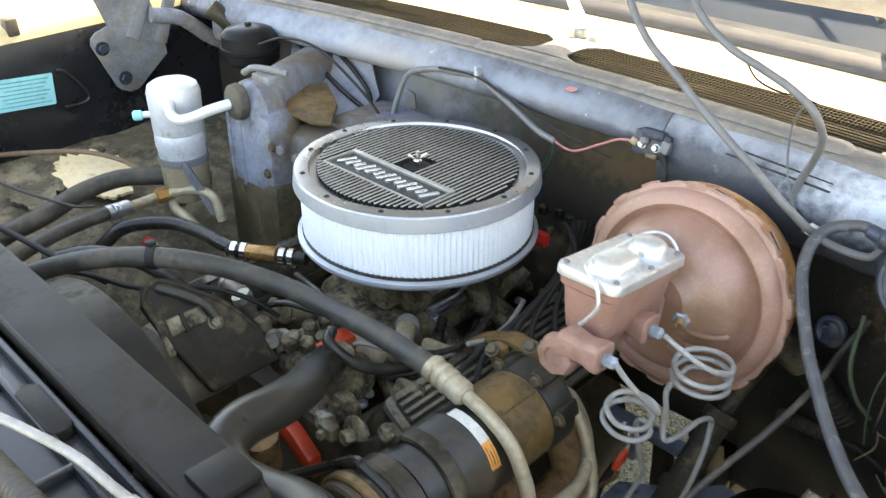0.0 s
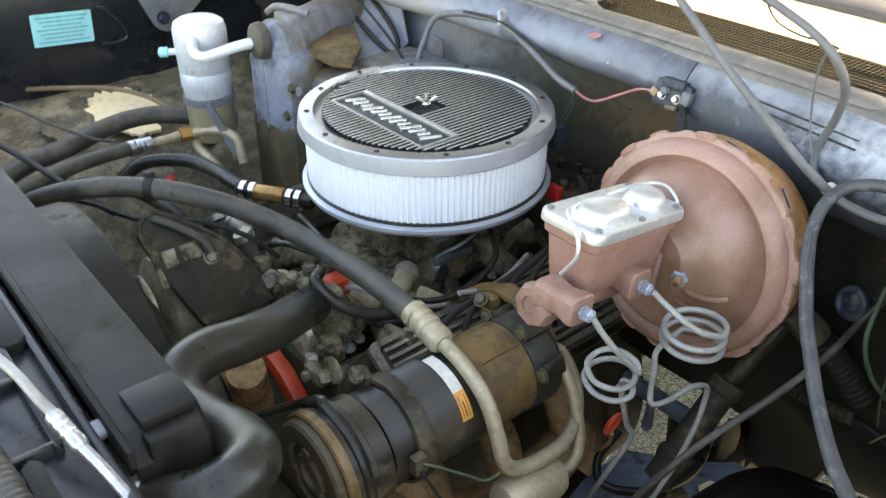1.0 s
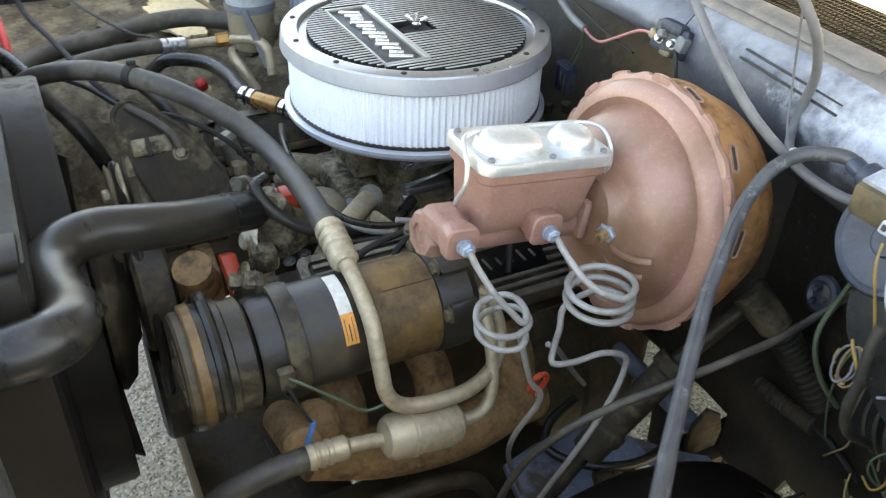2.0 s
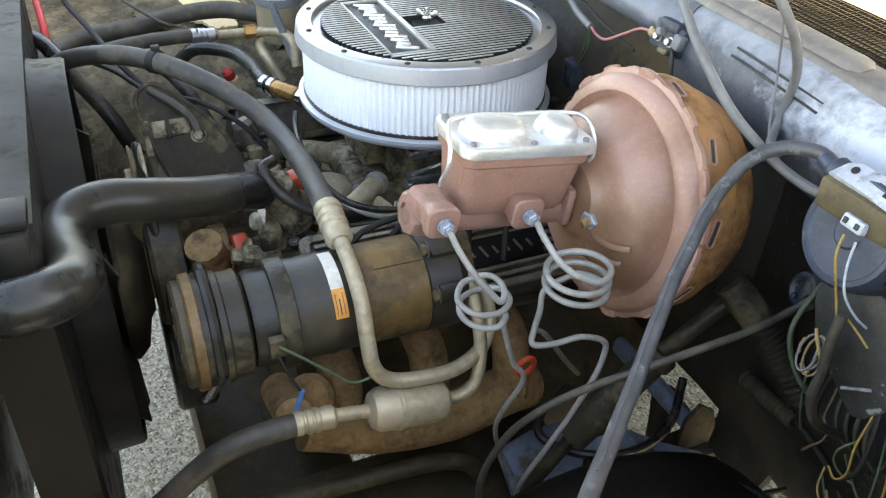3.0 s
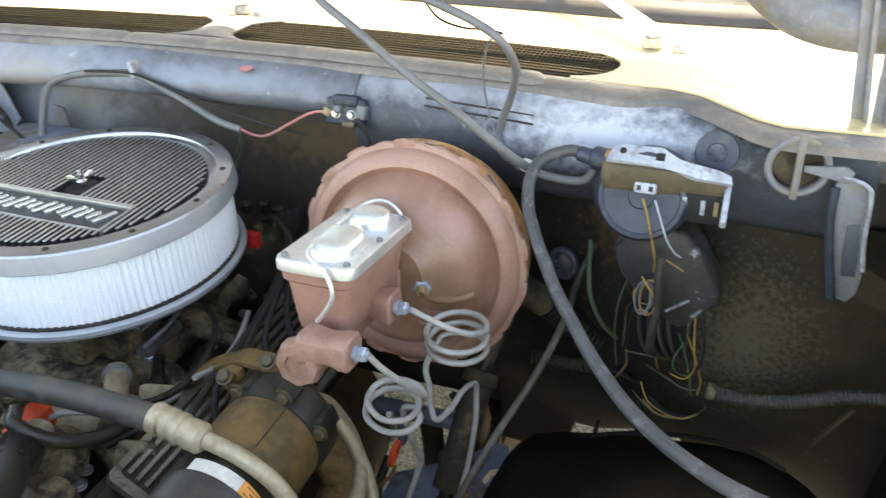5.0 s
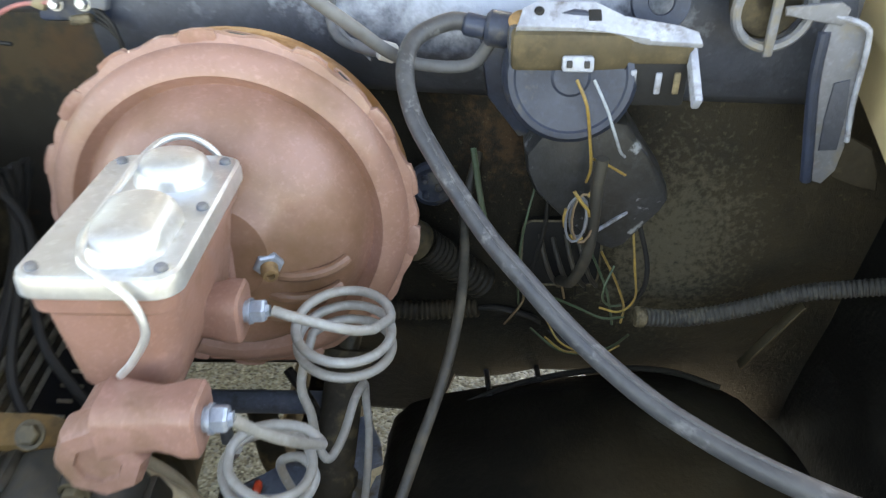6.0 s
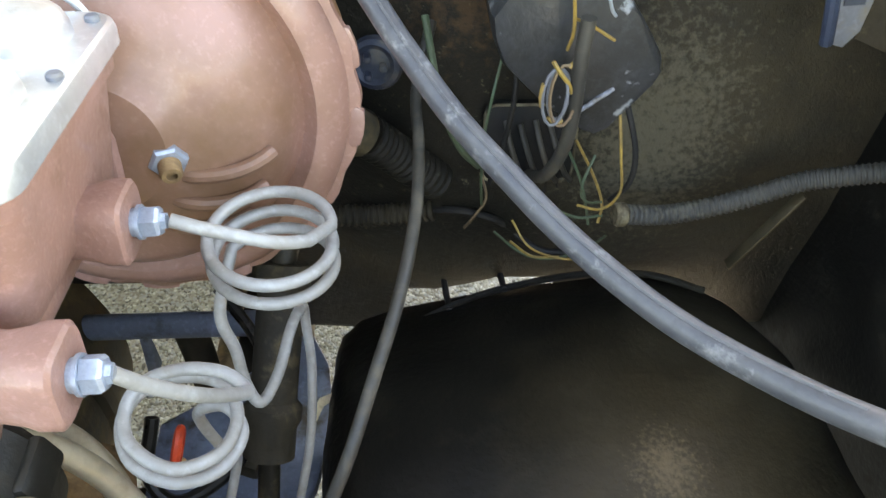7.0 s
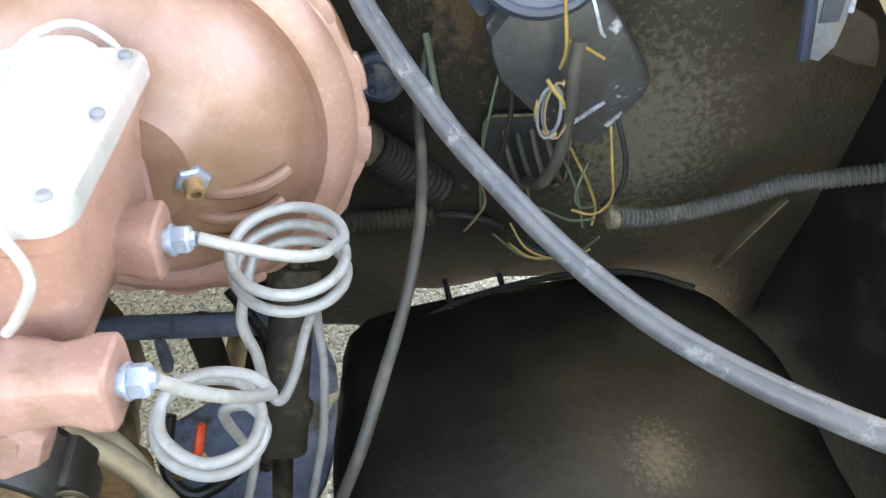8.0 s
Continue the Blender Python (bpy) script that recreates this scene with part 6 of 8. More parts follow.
    line = smooth_line([(0.30, -0.372, 0.874), (0.35, -0.372, 0.86), (0.376, -0.372, 0.81), (0.34, -0.372, 0.76), (0.06, -0.372, 0.47), (-0.02, -0.372, 0.44), (-0.07, -0.372, 0.50), (-0.04, -0.372, 0.58), (0.26, -0.372, 0.85), (0.30, -0.372, 0.874)], 6)
    sweep(bm, line, 0.006, 8)
    part("belt", bm, M["rubber"], belt)
    cr = thing("crank_pulley", "dark crank and water-pump pulleys at the engine front", "pulley", (0, -0.36, 0.45))
    bm = bmesh.new()
    drum(bm, at((-0.02, -0.41, 0.50), (0, 1, 0)), 0.085, 0.06, 0.006, 36)
    part("pulley", bm, M["black_metal"], cr)
    bm = bmesh.new()
    drum(bm, at((-0.02, -0.41, 0.66), (0, 1, 0)), 0.075, 0.05, 0.006, 36)
    part("pulley", bm, M["black_metal"], cr)


build_front()
build_alternator()


# ---- things on the firewall, driver's half ----
def build_wiper_motor():
    w = thing("wiper_motor", "faded blue-grey wiper motor with a white plastic cover on the firewall", "wiper motor", (0.66, 0.13, 0.86))
    # washer pump drum
    m = at((0.643, 0.150, 1.010), (-0.06, -0.94, 0.30))
    bm = bmesh.new()
    lathe(bm, [(0, 0), (0.049, 0), (0.049, 0.030), (0.0475, 0.047), (0.044, 0.052), (0.040, 0.0525), (0.0385, 0.051), (0.014, 0.051), (0.012, 0.0525), (0, 0.0525)], m, 36)
    box(bm, (-0.030, 0.020, 0.030), (0.030, 0.030, 0.045), 0.004, m)
    part("pump_body", bm, M["wiper_housing"], w)
    bm = bmesh.new()
    box(bm, (0.004, 0.010, 0.056), (0.022, 0.011, 0.009), 0.002, m)
    sock = part("socket", bm, M["cover_white"], w, "pale two-pin socket")
    bm = bmesh.new()
    for x in (-0.002, 0.010):
        box(bm, (x, 0.010, 0.0612), (0.004, 0.005, 0.002), 0.0006, m)
    part("pins", bm, M["ink"], sock)
    # white cover bent over the top
    bm = bmesh.new()
    c = at((0.660, 0.118, 1.062), (0, -0.55, 0.84))
    plate(bm, [(-0.060, -0.012), (-0.055, 0.004), (-0.045, 0.010), (-0.004, 0.010), (0.014, -0.004), (0.052, -0.010), (0.064, -0.014), (0.066, -0.024), (0.030, -0.022), (0.004, -0.014), (-0.020, -0.012)], 0.006, c, 0.0015)
    box(bm, (0.0625, -0.040, -0.010), (0.006, 0.044, 0.012), 0.002, c)
    cover = part("cover", bm, M["cover_white"], w, "chalky white plastic cover")
    bm = bmesh.new()
    box(bm, (-0.006, -0.002, 0.0062), (0.009, 0.009, 0.002), 0.0008, c)
    part("recess", bm, M["wire_black"], cover)
    bm = bmesh.new()
    drum(bm, c @ Matrix.Translation((-0.044, 0.001, 0.004)), 0.0035, 0.004, 0.001, 14)
    part("screw_hole", bm, M["wire_black"], cover)
    bm = bmesh.new()
    box(bm, (0.698, 0.116, 1.020), (0.048, 0.030, 0.034), 0.003)
    plate_part = part("terminal_block", bm, M["rib_black"], w, "black terminal block with pale slots")
    for x in (0.686, 0.704, 0.717):
        bm = bmesh.new()
        box(bm, (x - 0.003, 0.1000, 1.022), (0.0045, 0.003, 0.020 if x < 0.70 else 0.016), 0.001)
        part("terminal", bm, M["cover_white"] if x < 0.71 else M["cast"], plate_part)
    bm = bmesh.new()
    box(bm, (0.640, 0.116, 1.043), (0.085, 0.030, 0.028), 0.004)
    box(bm, (0.700, 0.114, 1.044), (0.046, 0.028, 0.018), 0.004)
    part("band", bm, M["grimy"], w, "brown stained clamp band")
    bm = bmesh.new()
    lug = at((0.706, 0.150, 1.062), (0.0, -0.9, 0.35))
    lathe(bm, [(0.010, 0.0), (0.021, 0.0), (0.022, 0.002), (0.021, 0.005), (0.010, 0.005), (0.009, 0.003), (0.010, 0.0)], lug, 28)
    box(bm, (0.0, -0.026, 0.0025), (0.030, 0.026, 0.005), 0.002, lug)
    part("mounting_lug", bm, M["wiper_housing"], w, "blue-grey mounting lug with a round hole")
    bm = bmesh.new()
    plate(bm, [(0.577, 1.030), (0.585, 1.038), (0.622, 1.040), (0.640, 0.985), (0.634, 0.955), (0.610, 0.950), (0.584, 0.985)], 0.012, at((0, 0.160, 0), (0, -1, 0)), 0.003)
    part("mounting_plate", bm, M["wiper_housing"], w, "blue-grey cast mounting plate")
    # nozzle that takes the hose
    bm = bmesh.new()
    drum(bm, at((0.600, 0.135, 1.045), (-0.95, 0.1, 0.1)), 0.013, 0.020, 0.003, 18)
    drum(bm, at((0.582, 0.137, 1.046), (-1.0, 0.2, 0.15)), 0.0085, 0.018, 0.002, 16)
    part("nozzle", bm, M["wiper_housing"], w)
    bm = bmesh.new()
    drum(bm, at((0.606, 0.128, 1.050), (-0.2, -0.4, 1.0)), 0.009, 0.012, 0.003, 14)
    part("brown_cap", bm, M["rust"], w)
    # lower gear case
    bm = bmesh.new()
    plate(bm, [(0.614, 0.950), (0.616, 0.934), (0.624, 0.914), (0.652, 0.888), (0.682, 0.861), (0.692, 0.857), (0.702, 0.862), (0.728, 0.898), (0.732, 0.908), (0.729, 0.920), (0.708, 0.950), (0.690, 0.978), (0.640, 0.990)], 0.050, at((0, 0.170, 0), (0, -1, 0)), 0.007)
    case = part("gear_case", bm, M["flaked"], w, "dull grey gear case with flaking paint")
    bm = bmesh.new()
    box(bm, (0, 0.004, 0.001), (0.030, 0.003, 0.003), 0.001, at((0.690, 0.1195, 0.886), (0.1, -1, 0.1)) @ pose(0, 0, 0, 0, 0, 35))
    part("bare_edge", bm, M["cover_white"], case, "bare bright edge")
    for pts, mat, r in (
        ([(0.643, 0.092, 1.028), (0.650, 0.082, 1.014), (0.656, 0.088, 0.985), (0.661, 0.096, 0.955), (0.660, 0.102, 0.938)], "wire_yellow", 0.0012),
        ([(0.655, 0.092, 1.028), (0.664, 0.080, 1.012), (0.672, 0.078, 0.992), (0.680, 0.090, 0.972), (0.686, 0.100, 0.962)], "wire_white", 0.0011),
        ([(0.662, 0.096, 0.962), (0.670, 0.100, 0.957), (0.682, 0.104, 0.948), (0.690, 0.106, 0.942)], "wire_yellow", 0.0011),
    ):
        part("wire", tube(pts, r, 8), M[mat], w)
    for k, (dx, rr) in enumerate(((0.0, 0.0085), (0.003, 0.0105), (-0.003, 0.0095))):
        line = [Vector((0.656 + dx + rr * 0.85 * math.cos(t * 0.45), 0.092 - 0.002 * k + 0.003 * math.sin(t * 0.5), 0.912 + rr * 2.0 * math.sin(t * 0.45))) for t in range(15)]
        part("wire_loop", sweep(bmesh.new(), line, 0.0011, 7), M["wire_tan" if k == 1 else "hood_hose"], w)
    for pts in ([(0.650, 0.092, 0.936), (0.655, 0.090, 0.929), (0.661, 0.090, 0.921), (0.664, 0.091, 0.914)], [(0.666, 0.095, 0.945), (0.665, 0.094, 0.937), (0.661, 0.093, 0.931)], [(0.645, 0.089, 0.922), (0.644, 0.088, 0.914), (0.645, 0.088, 0.906)], [(0.650, 0.089, 0.897), (0.655, 0.088, 0.893), (0.660, 0.089, 0.895)]):
        part("yellow_sleeve", tube(pts, 0.0015, 8), M["wire_yellow"], w)
    sl = thing("cable_sleeve", "black sleeved cable hanging from the wiper motor", "cable", (0.66, 0.10, 0.80))
    part("sleeve", tube([(0.668, 0.092, 0.965), (0.667, 0.092, 0.935), (0.668, 0.094, 0.900), (0.666, 0.098, 0.865), (0.662, 0.125, 0.820), (0.660, 0.175, 0.780)], 0.0048, 12), M["rubber_dusty"], sl)


def build_hinge(side):
    """Hood hinge: an upright plate, two arms up to the hood."""
    x = 0.868 if side > 0 else -0.885
    y = 0.17 if side > 0 else 0.0
    h = thing("hinge_assembly", "dusty blue-grey hood hinge with bolted plate" if side < 0 else "dusty grey hood hinge arms beside the fender", "hinge", (x, y, 0.9))
    bm = bmesh.new()
    if side > 0:
        out = [(-0.030, -0.012), (0.028, -0.014), (0.034, 0.0), (0.028, 0.014), (-0.030, 0.012), (-0.036, 0.0)]
        plate(bm, out, 0.006, at((0.853, 0.196, 1.044), (0, -1, 0)), 0.001)
    else:
        out = [(-0.047, 1.10), (-0.020, 1.036), (-0.052, 1.030), (-0.064, 1.020), (-0.068, 1.006), (-0.030, 0.912), (-0.020, 0.902), (-0.002, 0.894), (0.018, 0.896), (0.032, 0.906), (0.055, 0.931), (0.096, 0.956), (0.089, 1.017), (0.066, 1.11)]
        plate(bm, out, 0.008, at((x, 0, 0), (1, 0, 0), (0, 1, 0)), 0.003)
    plate_part = part("plate", bm, M["hinge"], h)
    for dy, dz in () if side > 0 else ((-0.046, 0.031), (-0.009, -0.039)):
        bolt_face = x - 0.010 if side > 0 else x + 0.008
        piece("bolt", hex_bolt("bolt", M["wiper_housing"], 0.011, 0.010), plate_part, at((bolt_face, y + dy * (-1 if side > 0 else 1), 0.965 + dz), (-side, 0, 0)))
    if side < 0:
        bm = bmesh.new()
        sweep(bm, smooth_line([(x + 0.03, 0.06, 1.05), (x + 0.04, 0.12, 1.035), (x + 0.05, 0.18, 0.985), (x + 0.06, 0.24, 0.955)], 6), 0.016, 12)
        part("link", bm, M["evap"], h, "pale curved hinge link")
        bm = bmesh.new()
        box(bm, (x + 0.08, 0.20, 1.03), (0.05, 0.05, 0.10), 0.015, None, 0.8)
        part("spring_end", bm, M["evap"], h)
        bm = bmesh.new()
        sweep(bm, smooth_line([(x + 0.10, 0.16, 1.06), (x + 0.13, 0.19, 1.02), (x + 0.12, 0.22, 0.96)], 6), 0.02, 12)
        part("link", bm, M["black_metal"], h)
    a = Vector((x - 0.012 * side, y + 0.05, 0.985)) if side < 0 else Vector((0.850, 0.190, 1.035))
    spans = (((0.0, 0.03, 0.0), (-0.01, 0.10, 0.19)), ((0.0, -0.03, 0.02), (0.005, 0.06, 0.20)))
    if side > 0:
        spans = (((-0.004, 0.006, -0.002), (-0.026, 0.010, 0.20)), ((0.010, -0.004, -0.012), (0.003, 0.002, 0.205)))
    for k, (p, q) in enumerate(spans):
        bm = bmesh.new()
        s, e = a + Vector((p[0] * side, p[1], p[2])), a + Vector((q[0] * side, q[1], q[2]))
        if side > 0:
            w = 0.011 + 0.005 * k
            box(bm, (0, 0, (e - s).length / 2), (w, 0.005, (e - s).length), 0.001, at(s, e - s, (0, 1, 0)))
            box(bm, (w / 2 - 0.001, 0.006, (e - s).length / 2), (0.003, 0.014, (e - s).length), 0.001, at(s, e - s, (0, 1, 0)))
        else:
            box(bm, (0, 0, (e - s).length / 2), (0.026, 0.010, (e - s).length), 0.002, at(s, e - s, (0, 1, 0)))
        part("arm", bm, M["hinge"], h)
    bm = bmesh.new()
    if side > 0:
        sweep(bm, smooth_line([(0.64, 0.270, 1.285), (0.685, 0.258, 1.252), (0.725, 0.245, 1.215), (0.765, 0.236, 1.188), (0.815, 0.230, 1.178), (0.875, 0.226, 1.180)], 6), 0.026, 16)
        box(bm, (0.80, 0.250, 1.235), (0.16, 0.05, 0.085), 0.02)
    else:
        box(bm, (x - 0.02 * side, y + 0.12, 1.185), (0.05, 0.12, 0.035), 0.008)
    part("hood_bracket", bm, M["hinge"], h)


def build_fender_brace():
    b = thing("fender_brace", "grey sheet-metal brace with a round pulley-like ring", "bracket", (0.84, 0.16, 0.85))
    bm = bmesh.new()
    # a hanging strap with a pale pad, a kicked-out foot and a tab to the ring
    front = at((0, 0.132, 0), (0, -1, 0))
    bm = bmesh.new()
    plate(bm, [(0.819, 1.049), (0.822, 1.060), (0.843, 1.057), (0.850, 1.051), (0.854, 1.017), (0.854, 0.995), (0.861, 0.956), (0.860, 0.934), (0.852, 0.922), (0.838, 0.926), (0.833, 0.946), (0.820, 1.013)], 0.004, front, 0.001)
    part("web", bm, M["hinge"], b)
    bm = bmesh.new()
    sweep(bm, smooth_line([(0.8195, 0.128, 1.049), (0.821, 0.124, 1.010), (0.832, 0.122, 0.950), (0.837, 0.124, 0.928)], 6), 0.0045, 10)
    part("bead", bm, M["wiper_housing"], b)
    # foot split from the web and coloured darker, in place of shade
    bm = bmesh.new()
    plate(bm, [(0.859, 0.966), (0.868, 0.960), (0.886, 0.951), (0.896, 0.930), (0.902, 0.912), (0.884, 0.916), (0.861, 0.926)], 0.003, at((0, 0.136, 0), (0, -1, 0)), 0.001)
    part("foot", bm, M["brown_boot"], b, "dusty brown foot of the brace, darkened for shade")
    bm = bmesh.new()
    plate(bm, [(0.837, 1.010), (0.848, 1.013), (0.853, 0.985), (0.855, 0.954), (0.841, 0.953), (0.838, 0.980)], 0.0015, at((0, 0.1279, 0), (0, -1, 0)), 0.0004)
    part("pad", bm, M["chalk_beam"], b, "pad of chalky blue paint")
    bm = bmesh.new()
    sweep(bm, smooth_line([(0.824, 0.128, 1.061), (0.846, 0.126, 1.054), (0.852, 0.126, 1.040), (0.855, 0.126, 0.995), (0.860, 0.126, 0.962)], 6), 0.0022, 8)
    part("rolled_edge", bm, M["cover_white"], b, "worn pale rolled edge")
    bm = bmesh.new()
    plate(bm, [(0.788, 1.067), (0.825, 1.071), (0.833, 1.066), (0.830, 1.054), (0.803, 1.059), (0.789, 1.061)], 0.004, at((0, 0.130, 0), (0, -1, 0)), 0.001)
    part("top_tab", bm, M["hinge"], b)
    bm = bmesh.new()
    m = at((0.783, 0.134, 1.063), (0.1, -1, 0.05)) @ Matrix.Scale(0.80, 4)
    lathe(bm, [(0.030, 0.0), (0.0315, 0.004), (0.036, 0.005), (0.0385, 0.003), (0.039, -0.002), (0.036, -0.004), (0.031, -0.003), (0.030, 0.0)], m, 40)
    part("ring", bm, M["hinge"], b)
    bm = bmesh.new()
    box(bm, (0, 0, 0.004), (0.009, 0.084, 0.006), 0.002, m)
    part("strap", bm, M["hinge"], b)
    bm = bmesh.new()
    drum(bm, m @ Matrix.Translation((0, 0, -0.03)), 0.031, 0.022, 0.003, 28)
    part("hub", bm, M["black_metal"], b)


def build_terminals():
    t = thing("terminal_block", "grey terminal block with two studs on the cowl beam", "terminal block", (0.25, 0.21, 1.02))
    bm = bmesh.new()
    m = at((0.252, 0.212, 1.038), (0, -0.96, 0.25))
    box(bm, (0, 0, 0.004), (0.056, 0.034, 0.012), 0.004, m)
    box(bm, (0.0, 0.014, 0.006), (0.036, 0.014, 0.016), 0.004, m)
    part("base", bm, M["wiper_housing"], t)
    for k, (x, y, sx, sy) in enumerate(((-0.022, -0.010, 0.012, 0.012), (0.024, 0.004, 0.014, 0.018), (0.006, -0.016, 0.018, 0.008), (-0.006, 0.006, 0.010, 0.010))):
        bm = bmesh.new()
        box(bm, (x, y, 0.010), (sx, sy, 0.010 + 0.003 * k), 0.003, m @ pose(0, 0, 0, 0, 0, 14 * k - 20))
        part("lug", bm, M["hinge"] if k % 2 else M["cast"], t)
    for x in (-0.012, 0.010):
        piece("bolt", hex_bolt("bolt", M["zinc"], 0.0045, 0.007), t, m @ Matrix.Translation((x, -0.003, 0.010)))
    for k in range(3):
        pts = [(0.272, 0.197, 1.036 - 0.005 * k), (0.286, 0.190, 1.026 - 0.004 * k), (0.290, 0.188, 1.005), (0.282 - 0.008 * k, 0.190, 0.985), (0.262 - 0.01 * k, 0.20, 0.965 - 0.008 * k), (0.24, 0.215, 0.94)]
        part("wire", tube(pts, 0.0019, 8), M["wire_black"], t)
    loom = thing("wiring_loom", "dusty grey wiring loom clipped along the cowl beam", "wiring", (-0.11, 0.21, 0.97))
    part("sleeve", tube([(-0.245, 0.165, 0.930), (-0.257, 0.200, 0.985), (-0.238, 0.211, 1.029), (-0.178, 0.212, 1.050), (-0.123, 0.212, 1.056), (-0.076, 0.211, 1.058), (-0.018, 0.210, 1.036), (0.014, 0.210, 1.021), (0.051, 0.209, 1.004), (0.087, 0.208, 0.996)], 0.0052, 12), M["hood_hose"], loom)
    part("wire", tube([(-0.16, 0.206, 1.058), (-0.08, 0.205, 1.062), (-0.02, 0.207, 1.046), (0.04, 0.208, 1.028), (0.12, 0.207, 1.010), (0.19, 0.208, 1.000)], 0.0019, 8), M["wire_black"], loom)
    bm = bmesh.new()
    box(bm, (-0.077, 0.212, 1.066), (0.008, 0.016, 0.024), 0.003)
    part("clip", bm, M["cover_white"], loom, "pale plastic clip")
    part("red_wire", tube([(0.085, 0.208, 0.997), (0.106, 0.207, 0.991), (0.130, 0.205, 0.994), (0.168, 0.203, 1.015), (0.205, 0.201, 1.035), (0.238, 0.198, 1.040)], 0.0019, 10), M["wire_red"], loom, "faded red wire")
    for k in range(2):
        part("wire", tube([(0.086, 0.208, 0.996), (0.072 + 0.006 * k, 0.214, 0.965), (0.054 + 0.006 * k, 0.214, 0.93)], 0.0017, 8), M["wire_green"], loom)
    bm = bmesh.new()
    m = at((0.050, 0.214, 0.912), (0.1, -0.1, 1))
    box(bm, (0, 0, 0), (0.032, 0.018, 0.042), 0.003, m)
    for x in (-0.009, 0.0, 0.009):
        box(bm, (x, -0.0095, 0), (0.004, 0.003, 0.036), 0.001, m)
    part("connector", bm, M["wiper_housing"], loom, "grey-black ribbed connector")
    # red overspray patch on the beam
    bm = bmesh.new()
    plate(bm, [(-0.011, -0.003), (-0.007, 0.002), (-0.005, 0.005), (0.003, 0.004), (0.006, 0.006), (0.010, 0.002), (0.006, -0.002), (0.002, -0.005), (-0.004, -0.004)], 0.0008, at((0.094, 0.2305, 1.0745), (0, -0.65, 0.76)))
    solid("paint_mark", bm, M["wire_red"], "small red paint mark on the cowl beam", "paint mark")
    # black wires fanning over the heater case
    for pts in (
        [(-0.56, 0.12, 1.035), (-0.50, 0.14, 1.055), (-0.42, 0.155, 1.048), (-0.33, 0.160, 1.005), (-0.265, 0.165, 0.955), (-0.245, 0.165, 0.91)],
    ):
        hose("cable", pts, 0.0026, M["wire_black"], "thin black cable sagging over the heater case", "cable", 8, 6)


def build_hood_hoses():
    hose("washer_hose", [(0.08, 0.25, 1.36), (0.17, 0.20, 1.27), (0.25, 0.150, 1.205), (0.32, 0.118, 1.172), (0.38, 0.105, 1.135), (0.44, 0.090, 1.104), (0.485, 0.098, 1.066), (0.512, 0.125, 1.032), (0.535, 0.140, 1.016), (0.57, 0.15, 1.012), (0.586, 0.142, 1.036)], 0.0048, M["hood_hose"], "dusty grey hose running from the hood to the wiper motor", "hose", 12, 7, group="hood hoses")
    hose("washer_hose", [(0.24, 0.20, 1.34), (0.31, 0.150, 1.255), (0.37, 0.125, 1.220), (0.42, 0.118, 1.203), (0.455, 0.120, 1.188), (0.485, 0.118, 1.170), (0.494, 0.140, 1.135), (0.478, 0.175, 1.090), (0.462, 0.192, 1.052), (0.464, 0.185, 1.022), (0.490, 0.155, 1.022), (0.515, 0.138, 1.026)], 0.0046, M["hood_hose"], "dusty grey hose looping down from the hood", "hose", 12, 7, group="hood hoses")
    hose("thin_wire", [(0.40, 0.120, 1.208), (0.415, 0.124, 1.188), (0.44, 0.130, 1.178), (0.465, 0.130, 1.178), (0.484, 0.126, 1.176)], 0.0012, M["wire_black"], "thin black wire tied to the hood hose", "wire", 6)
    hose("thin_wire", [(0.484, 0.120, 1.176), (0.462, 0.150, 1.160), (0.445, 0.178, 1.120), (0.448, 0.185, 1.070), (0.468, 0.170, 1.035), (0.495, 0.150, 1.015)], 0.0013, M["hood_hose"], "thin grey wire hanging beside the hood hose", "wire", 6)
    bm = bmesh.new()
    drum(bm, at((0.502, 0.138, 1.029), (0.7, 0.1, -0.25)), 0.0075, 0.014, 0.002, 14)
    solid("hose_clip", bm, M["white_plastic"], "white plastic joiner where the hoses meet", "clip")
    g = thing("vacuum_hose", "weathered grey rubber hose drooping across the wheel arch", "hose", (0.6, -0.05, 0.88))
    part("hose", tube([(0.575, 0.143, 1.046), (0.555, 0.140, 1.050), (0.530, 0.122, 1.044), (0.524, 0.095, 1.032), (0.531, 0.065, 1.014), (0.547, 0.036, 0.998), (0.564, 0.011, 0.983), (0.583, -0.016, 0.969), (0.604, -0.041, 0.957), (0.625, -0.066, 0.946), (0.648, -0.092, 0.938), (0.672, -0.120, 0.935), (0.698, -0.149, 0.938), (0.724, -0.178, 0.946), (0.76, -0.215, 0.962), (0.81, -0.26, 0.99), (0.865, -0.31, 1.028)], 0.0066, 16, 8), M["grey_hose"], g)
    part("seam", tube([(0.531, 0.0635, 1.0200), (0.547, 0.0340, 1.0041), (0.564, 0.0085, 0.9890), (0.583, -0.0185, 0.9750), (0.604, -0.0435, 0.9630), (0.625, -0.0685, 0.9520), (0.648, -0.0940, 0.9442), (0.672, -0.1215, 0.9413), (0.698, -0.1500, 0.9444), (0.724, -0.1785, 0.9524)], 0.0012, 6, 8), M["grey_hose"], g)


